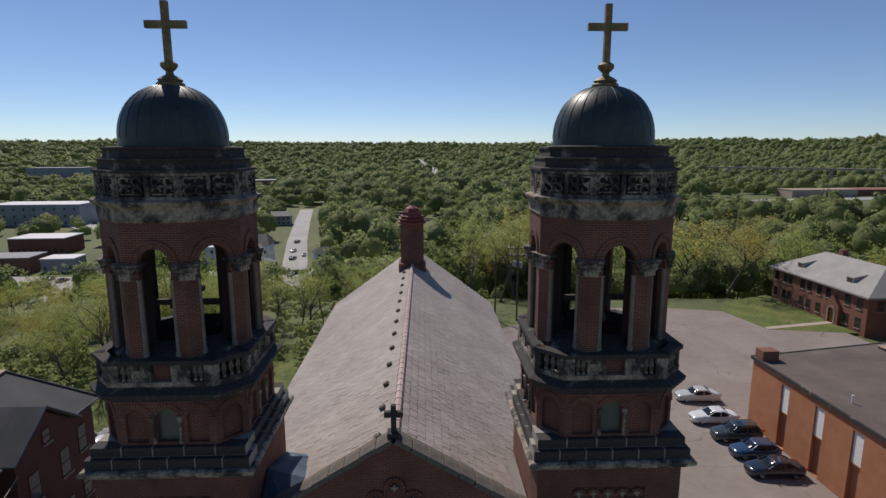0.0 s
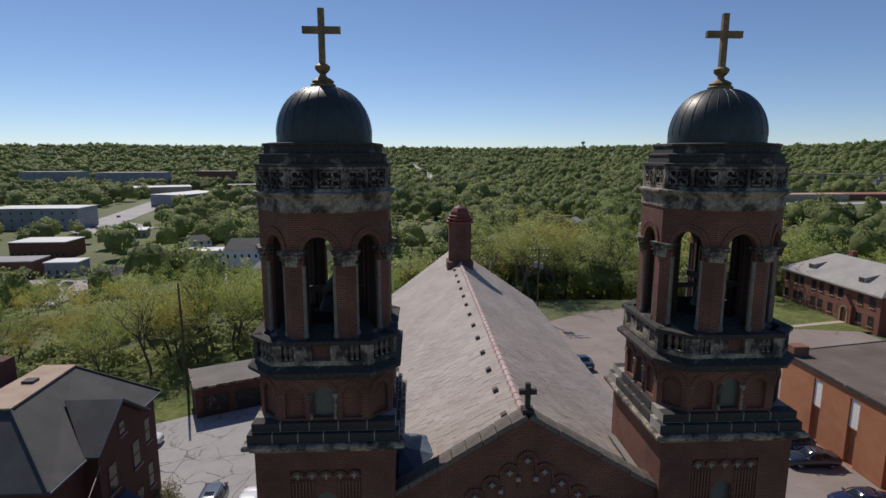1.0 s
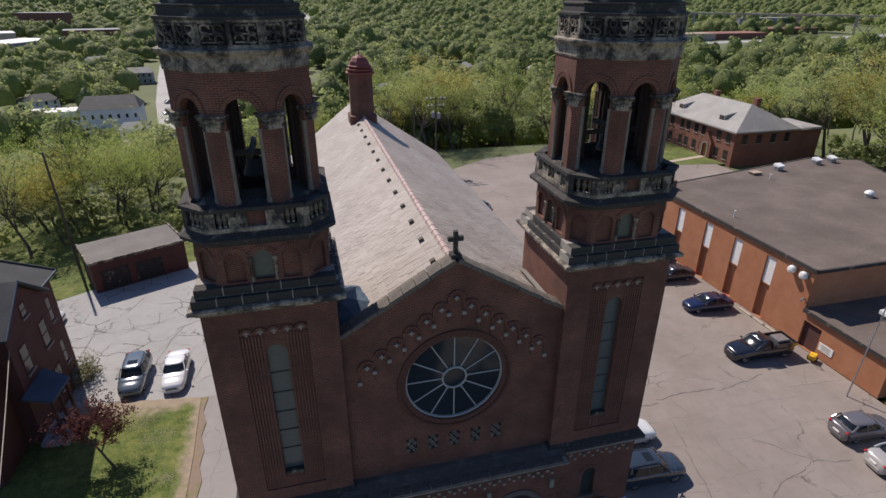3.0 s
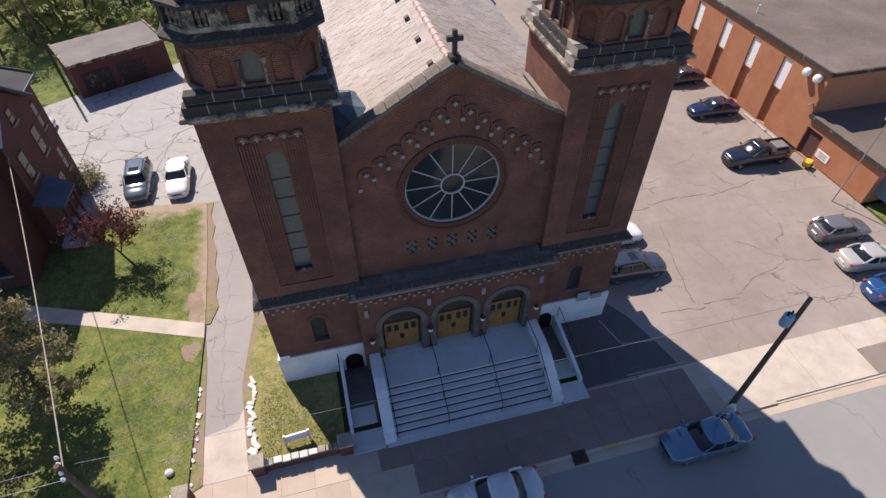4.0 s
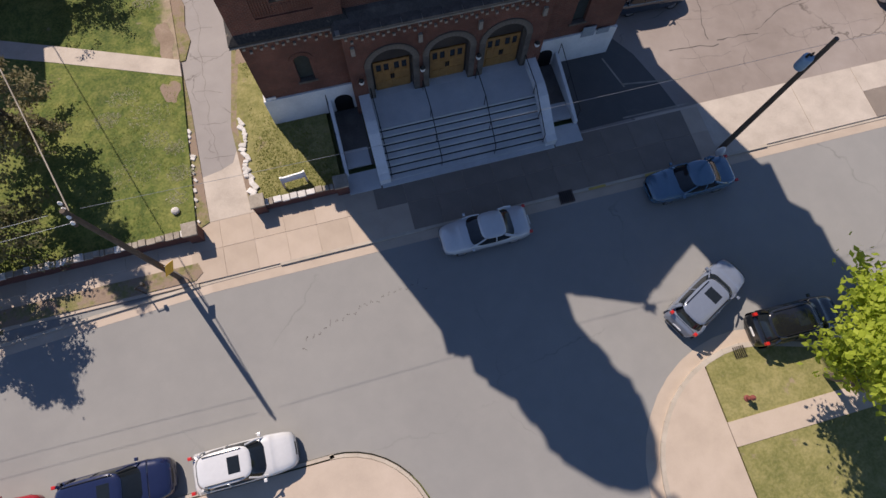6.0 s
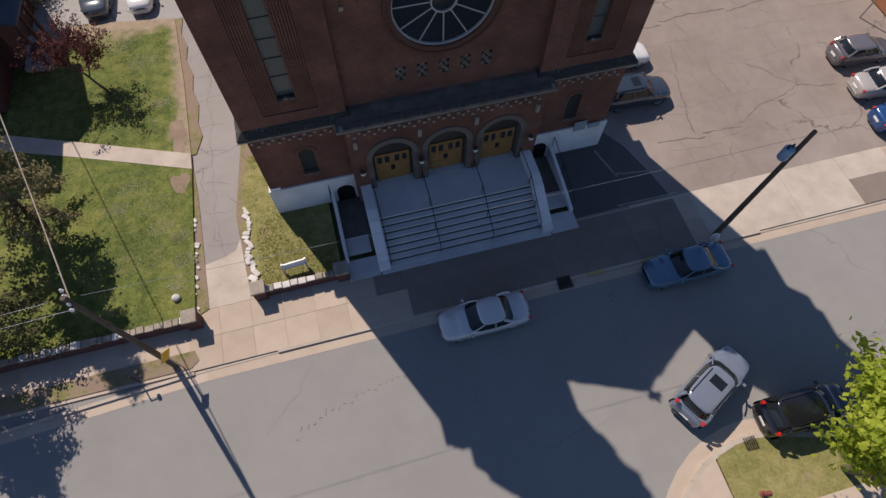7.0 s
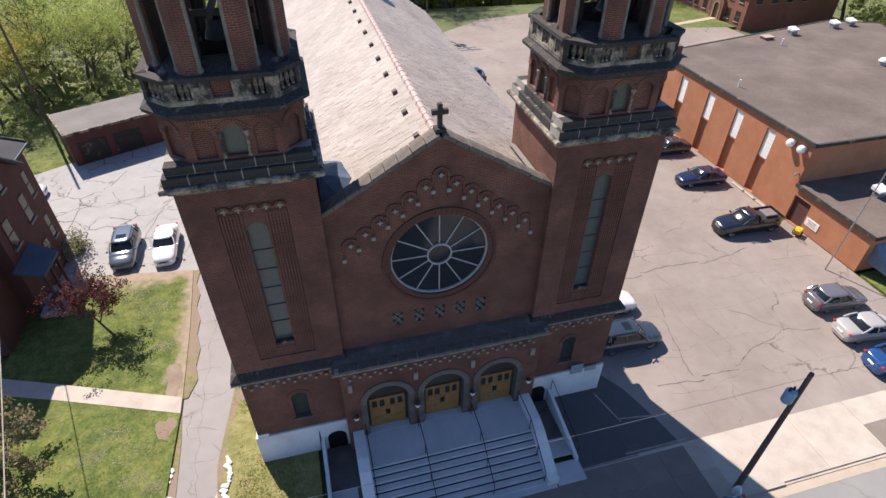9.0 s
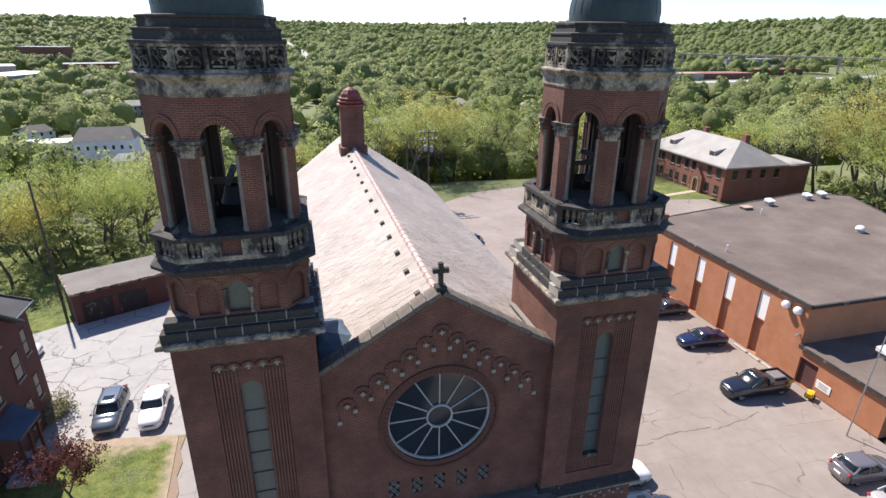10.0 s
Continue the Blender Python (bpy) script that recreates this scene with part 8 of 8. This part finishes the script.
bm = bmesh.new()
rod(bm, (0, 0, 0), (0, 0, 1.15), 0.035, n=8)
rod(bm, (0, 0, 1.13), (0.38, 0.1, 1.2), 0.03, n=8)
part("shaft", bm, IRON, meter)
bm = bmesh.new()
box(bm, 0.3, 0.46, 0.02, 0.18, 1.02, 1.3, bevel=0.03)
part("head", bm, IRON, meter)
p2 = pole(13.9, -8.15, 9.35, "dark wooden utility pole with a blue transformer and white foot cover")
bm = bmesh.new()
lathe(bm, [(0.05, -0.36), (0.22, -0.34), (0.24, -0.28), (0.24, 0.3), (0.22, 0.36), (0.08, 0.44)], 16, (-0.42, 0.05, 7.9))
part("transformer", bm, BLUE_TANK, p2, "blue-grey transformer tank", True)
bm = bmesh.new()
box(bm, -0.32, -0.05, 0.0, 0.1, 7.6, 7.7)
box(bm, -0.32, -0.05, 0.0, 0.1, 8.1, 8.2)
part("bracket", bm, STEEL, p2)
bm = bmesh.new()
for dx in (-0.58, -0.38):
    lathe(bm, [(0.05, 0), (0.07, 0.05), (0.04, 0.1), (0.06, 0.15), (0.02, 0.25)], 8, (dx, 0.05, 8.3))
part("insulator", bm, IRON, p2)
bm = bmesh.new()
lathe(bm, [(0.1, 0.0), (0.2, 0.06), (0.22, 0.32), (0.15, 0.58), (0.07, 0.74), (0.03, 0.76)], 14, (-0.24, -0.26, 0.02))
part("cover", bm, WHITE, p2, "white cover at the foot of the pole", True)
p3 = pole(-30.9, 43.5, 13.2, "tall dark utility pole behind the shed", 1.5)
p4 = pole(16.4, 70.5, 12.4, "double-crossarm utility pole behind the lot")
for z, w in ((11.9, 1.6), (10.7, 1.4)):
    bm = bmesh.new()
    box(bm, -w, w, -0.07, 0.07, z, z + 0.13)
    part("crossarm", bm, POLE_WOOD, p4)
    for x in (-w + 0.1, -w / 2, w / 2, w - 0.1):
        bm = bmesh.new()
        lathe(bm, [(0.08, 0), (0.1, 0.1), (0.06, 0.2), (0.09, 0.28), (0.03, 0.35)], 8, (x, 0, z + 0.13))
        part("insulator", bm, WHITE, p4)
for x, z in ((-0.5, 9.4), (0.5, 9.2)):
    bm = bmesh.new()
    lathe(bm, [(0.05, -0.5), (0.28, -0.45), (0.28, 0.45), (0.1, 0.55)], 12, (x, 0, z))
    part("transformer", bm, WALL_GREY, p4)
p5 = pole(12.9, 71.5, 11.0, "plain utility pole behind the lot")


p6 = thing("slim_pole", "slim grey metal pole beside the annex", "pole", pose(32.45, 5.3, 0))
bm = bmesh.new()
rod(bm, (0, 0, 0), (0.5, 0, 8.6), 0.055, 0.045, 8)
part("shaft", bm, STEEL, p6)


def wire(a, b, r, sag, mat, label):
    a, b = Vector(a), Vector(b)
    bm = bmesh.new()
    pts = [a.lerp(b, i / 14) - Vector((0, 0, sag * 4 * (i / 14) * (1 - i / 14))) for i in range(15)]
    turn = (b - a).to_track_quat("Z", "Y")
    rings(bm, [[tuple(p + turn @ Vector((r * math.cos(2 * math.pi * k / 5), r * math.sin(2 * math.pi * k / 5), 0))) for k in range(5)] for p in pts])
    tagged(part("cable", bm, mat), label, "cable", "overhead cables")


wire((-15.6, -7.9, 9.1), (13.9, -8.1, 9.0), 0.008, 0.25, STEEL, "overhead cable between the street poles")
wire((-16.1, -7.8, 8.9), (-24.55, 15.2, 7.5), 0.03, 0.3, BLOCK, "pale twisted service cable to the rectory")
wire((-16.7, -7.9, 9.1), (-60, -8.8, 9.0), 0.008, 0.5, STEEL, "overhead cable along the street")
wire((-16.0, -7.9, 8.2), (-60, -8.7, 8.0), 0.008, 0.5, STEEL, "lower overhead cable along the street")
wire((13.9, -8.1, 9.0), (60, -8.6, 9.0), 0.008, 0.5, STEEL, "overhead cable along the street")

# worn yellow kerb marks
for x0, x1 in ((5.9, 6.9), (9.2, 10.3)):
    bm = bmesh.new()
    box(bm, x0, x1, -8.67, -8.53, 0.016, 0.026, bevel=0.003)
    tagged(part("kerb_mark", bm, YELLOW_WORN), "worn yellow paint on the kerb", "marking", "kerb marks")
# hydrant, drains, bucket by the annex
hyd = thing("fire_hydrant", "small faded red fire hydrant on the corner grass", "hydrant", pose(9.7, -21.0, 0.03))
bm = bmesh.new()
lathe(bm, [(0.16, 0), (0.16, 0.05), (0.1, 0.08), (0.1, 0.5), (0.14, 0.52), (0.13, 0.6), (0.06, 0.7), (0.03, 0.76)], 12)
part("barrel", bm, RED_TILE, hyd, smooth=True)
for s in (-1, 1):
    bm = bmesh.new()
    rod(bm, (0, 0, 0.42), (s * 0.18, 0, 0.42), 0.06, n=10)
    part("nozzle", bm, RED_TILE, hyd)
for x, y, w in ((4.6, -8.7, 0.8), (10.3, -18.85, 0.75)):
    dr = thing("storm_drain", "rusty iron storm drain at the kerb", "drain", pose(x, y, -0.1), "storm drains")
    bm = bmesh.new()
    box(bm, -w / 2, w / 2, -0.35, 0.35, 0.0, 0.13)
    part("frame", bm, RUST, dr)
    for k in range(6):
        bm = bmesh.new()
        box(bm, -w / 2 + 0.06 + k * (w - 0.12) / 6, -w / 2 + 0.12 + k * (w - 0.12) / 6, -0.3, 0.3, 0.13, 0.15)
        part("bar", bm, IRON, dr)
cart = thing("yellow_hand_cart", "yellow machine standing beside the annex wall", "cart", pose(33.6, 9.6, 0, 0, 0, 30))
bm = bmesh.new()
box(bm, -0.4, 0.4, -0.25, 0.25, 0.25, 0.62, bevel=0.05)
part("body", bm, YELLOW, cart)
bm = bmesh.new()
rod(bm, (-0.35, 0.2, 0.5), (-0.75, 0.2, 1.0), 0.025)
rod(bm, (-0.35, -0.2, 0.5), (-0.75, -0.2, 1.0), 0.025)
rod(bm, (-0.75, 0.2, 1.0), (-0.75, -0.2, 1.0), 0.025)
part("handle", bm, YELLOW, cart)
for s in (-1, 1):
    bm = bmesh.new()
    lathe(bm, [(0.16, -0.05), (0.2, -0.03), (0.2, 0.03), (0.16, 0.05)], 14, (0, 0, 0), Matrix.Translation((0.1, s * 0.32, 0.2)) @ Matrix.Rotation(math.pi / 2, 4, "X"))
    part("wheel", bm, TYRE, cart)
# painted bay lines
for x0, y0, x1, y1 in ((9.3, -4.92, 13.3, -4.95), (9.5, -0.85, 10.1, -3.0), (10.0, -2.8, 13.5, -3.3), (29.0, 7.4, 33.8, 7.0), (29, 14.6, 33.6, 14.3)):
    m, w = wall_pose((x0, y0), (x1, y1))
    bm = bmesh.new()
    box(bm, -w / 2, w / 2, -0.05, 0.05, 0.004, 0.012, m)
    tagged(part("bay_line", bm, BLOCK), "worn white parking bay line", "road marking", "bay lines", "structure")
for x in (29, 31, 33):
    stop = thing("wheel_stop", "concrete wheel stop beside the hall", "wheel stop", pose(33.8, x * 0.75 - 7.5, 0), "wheel stops")
    bm = bmesh.new()
    box(bm, -0.1, 0.1, -0.9, 0.9, 0, 0.14, bevel=0.03)
    part("block", bm, KERB, stop)


# cracks and tar seams in the lots and the street
def cracks(lines, z, label, seed, mat):
    rg = random.Random(seed)
    vs, fs = [], []
    for (x0, y0), (x1, y1), w in lines:
        d = Vector((x1 - x0, y1 - y0, 0))
        n = max(4, int(d.length / 0.35))
        side = Vector((-d.y, d.x, 0)).normalized()
        drift = 0.0
        for i in range(n + 1):
            drift += rg.uniform(-0.13, 0.13)
            p = Vector((x0, y0, z)) + d * (i / n) + side * drift
            half = w * rg.uniform(0.4, 1.2) / 2
            vs += [tuple(p - side * half), tuple(p + side * half)]
            if i:
                k = len(vs)
                fs.append((k - 4, k - 3, k - 1, k - 2))
    tagged(raw("pavement_cracks", vs, fs, mat), label, "cracks", kind="stuff")


rg = random.Random(12)
lot = [((11.5, 8.45), (18.2, 8.4), 0.1), ((18.2, 8.4), (23.4, 8.35), 0.08), ((23.4, 8.35), (28.3, 8.65), 0.07), ((13.6, -1.2), (16.7, -1.4), 0.07), ((16.7, -1.4), (19.3, -1.25), 0.07), ((17.15, 3.6), (16.75, -1.2), 0.05), ((18.0, 6.1), (17.6, 3.8), 0.04), ((19.3, -1.25), (24.5, 0.6), 0.05), ((22.2, 3.4), (24.5, 0.6), 0.05), ((24.5, 0.6), (27.2, 0.2), 0.05)]
for i in range(5):
    x, y = rg.uniform(12, 26), rg.uniform(12, 34)
    a = rg.choice((0.15, 1.6)) + rg.uniform(-0.2, 0.2)
    l = rg.uniform(4, 9)
    lot.append(((x, y), (x + math.cos(a) * l, y + math.sin(a) * l), rg.uniform(0.02, 0.04)))
seams = []
for x in (15.2, 18.6, 21.8, 25.0, 28.2):
    for y in (-4.9, -2.0, 0.9, 3.8):
        if rg.random() < 0.8:
            seams.append(((x, y), (x - 0.15, y + 2.9), 0.022))
for y in (-2.0, 0.9, 3.8, 6.4):
    for x in (14.0, 17.3, 20.6, 23.8, 27.0):
        if rg.random() < 0.75:
            seams.append(((x, y), (x + 3.2, y - 0.1), 0.024))
cracks(seams, 0.0033, "thin straight seams between old lot slabs", 6, TAR_SOFT)
cracks(lot, 0.0035, "dark cracks across the parking lot", 1, TAR)
side = []
for i in range(24):
    x, y = rg.uniform(-26, -10), rg.uniform(19, 33)
    a = rg.uniform(0, 3.1)
    l = rg.uniform(2, 6)
    x1, y1 = x + math.cos(a) * l, y + math.sin(a) * l
    if -27 < x1 < -9.9 and 18 < y1 < 36:
        side.append(((x, y), (x1, y1), rg.uniform(0.025, 0.06)))
drive = [((-13.2, -1.5), (-13.2, 12.5), 0.022)]
for i in range(7):
    y = -1.4 + i * 2.1
    drive.append(((-14.0, y), (-12.4, y + rg.uniform(-0.4, 0.4)), 0.02))
cracks(drive, 0.0165, "thin cracks along the driveway", 5, TAR_SOFT)
cracks(side, 0.0165, "dark cracks across the side lot and driveway", 2, TAR)
dashes = []
for i in range(22):
    u = i / 21
    x, y = -10.75 + 6.6 * u, -13.05 + 1.55 * math.sin(u * 1.75)
    dashes.append(((x, y), (x + 0.16, y + 0.05 * (1 - u)), 0.06 - 0.03 * u))
cracks(dashes, -0.0865, "broken line of tar spots on the street", 3, TAR)

# clumps of pale weeds in the lawn
def weeds(spots, z, seed):
    rg = np.random.default_rng(seed)
    vs = []
    for x, y, r, n in spots:
        a, q = rg.uniform(0, 2 * math.pi, n), r * rg.random(n) ** 0.6
        p = np.stack([x + q * np.cos(a), y + q * np.sin(a) * 0.7, np.full(n, z)], 1)
        b = rg.uniform(0, 2 * math.pi, n)
        w, h = rg.uniform(0.03, 0.06, n), rg.uniform(0.012, 0.04, n)
        d = np.stack([np.cos(b) * w, np.sin(b) * w, 0 * b], 1)
        tip = np.stack([rg.normal(0, 0.07, n), rg.normal(0, 0.07, n), h], 1)
        vs.append(np.stack([p - d, p + d, p + tip], 1).reshape(-1, 3))
    v = np.concatenate(vs)
    tagged(new("weeds", soft_mesh("weeds", v, np.arange(len(v)).reshape(-1, 3), WEED)), "pale flowering weeds in the rough lawn", "weeds", kind="stuff")


weeds([(-18.85, 2.0, 0.75, 420), (-16.4, 0.2, 0.8, 260), (-17.8, 3.2, 0.9, 240), (-15.3, -2.2, 0.7, 320), (-15.4, -0.6, 0.6, 260), (-16.6, 1.8, 1.2, 220), (-17.6, -1.6, 1.4, 200), (-15.6, -3.6, 0.6, 200)], 0.175, 51)
weeds([(-17.2, 13.6, 1.2, 260), (-16.1, 9.6, 0.7, 200), (-18.6, 15.2, 1.0, 240)], 0.115, 52)
# a pale boulder behind the low wall
bm = bmesh.new()
bmesh.ops.create_icosphere(bm, subdivisions=2, radius=0.22)
for v in bm.verts:
    v.co *= 1 + 0.35 * noise.noise(v.co * 3.1)
    v.co.z *= 0.65
bmesh.ops.transform(bm, matrix=pose(-15.8, -4.4, 0.3), verts=bm.verts)
tagged(part("boulder", bm, LIMEWASH), "pale boulder on the lawn behind the low wall", "stone")
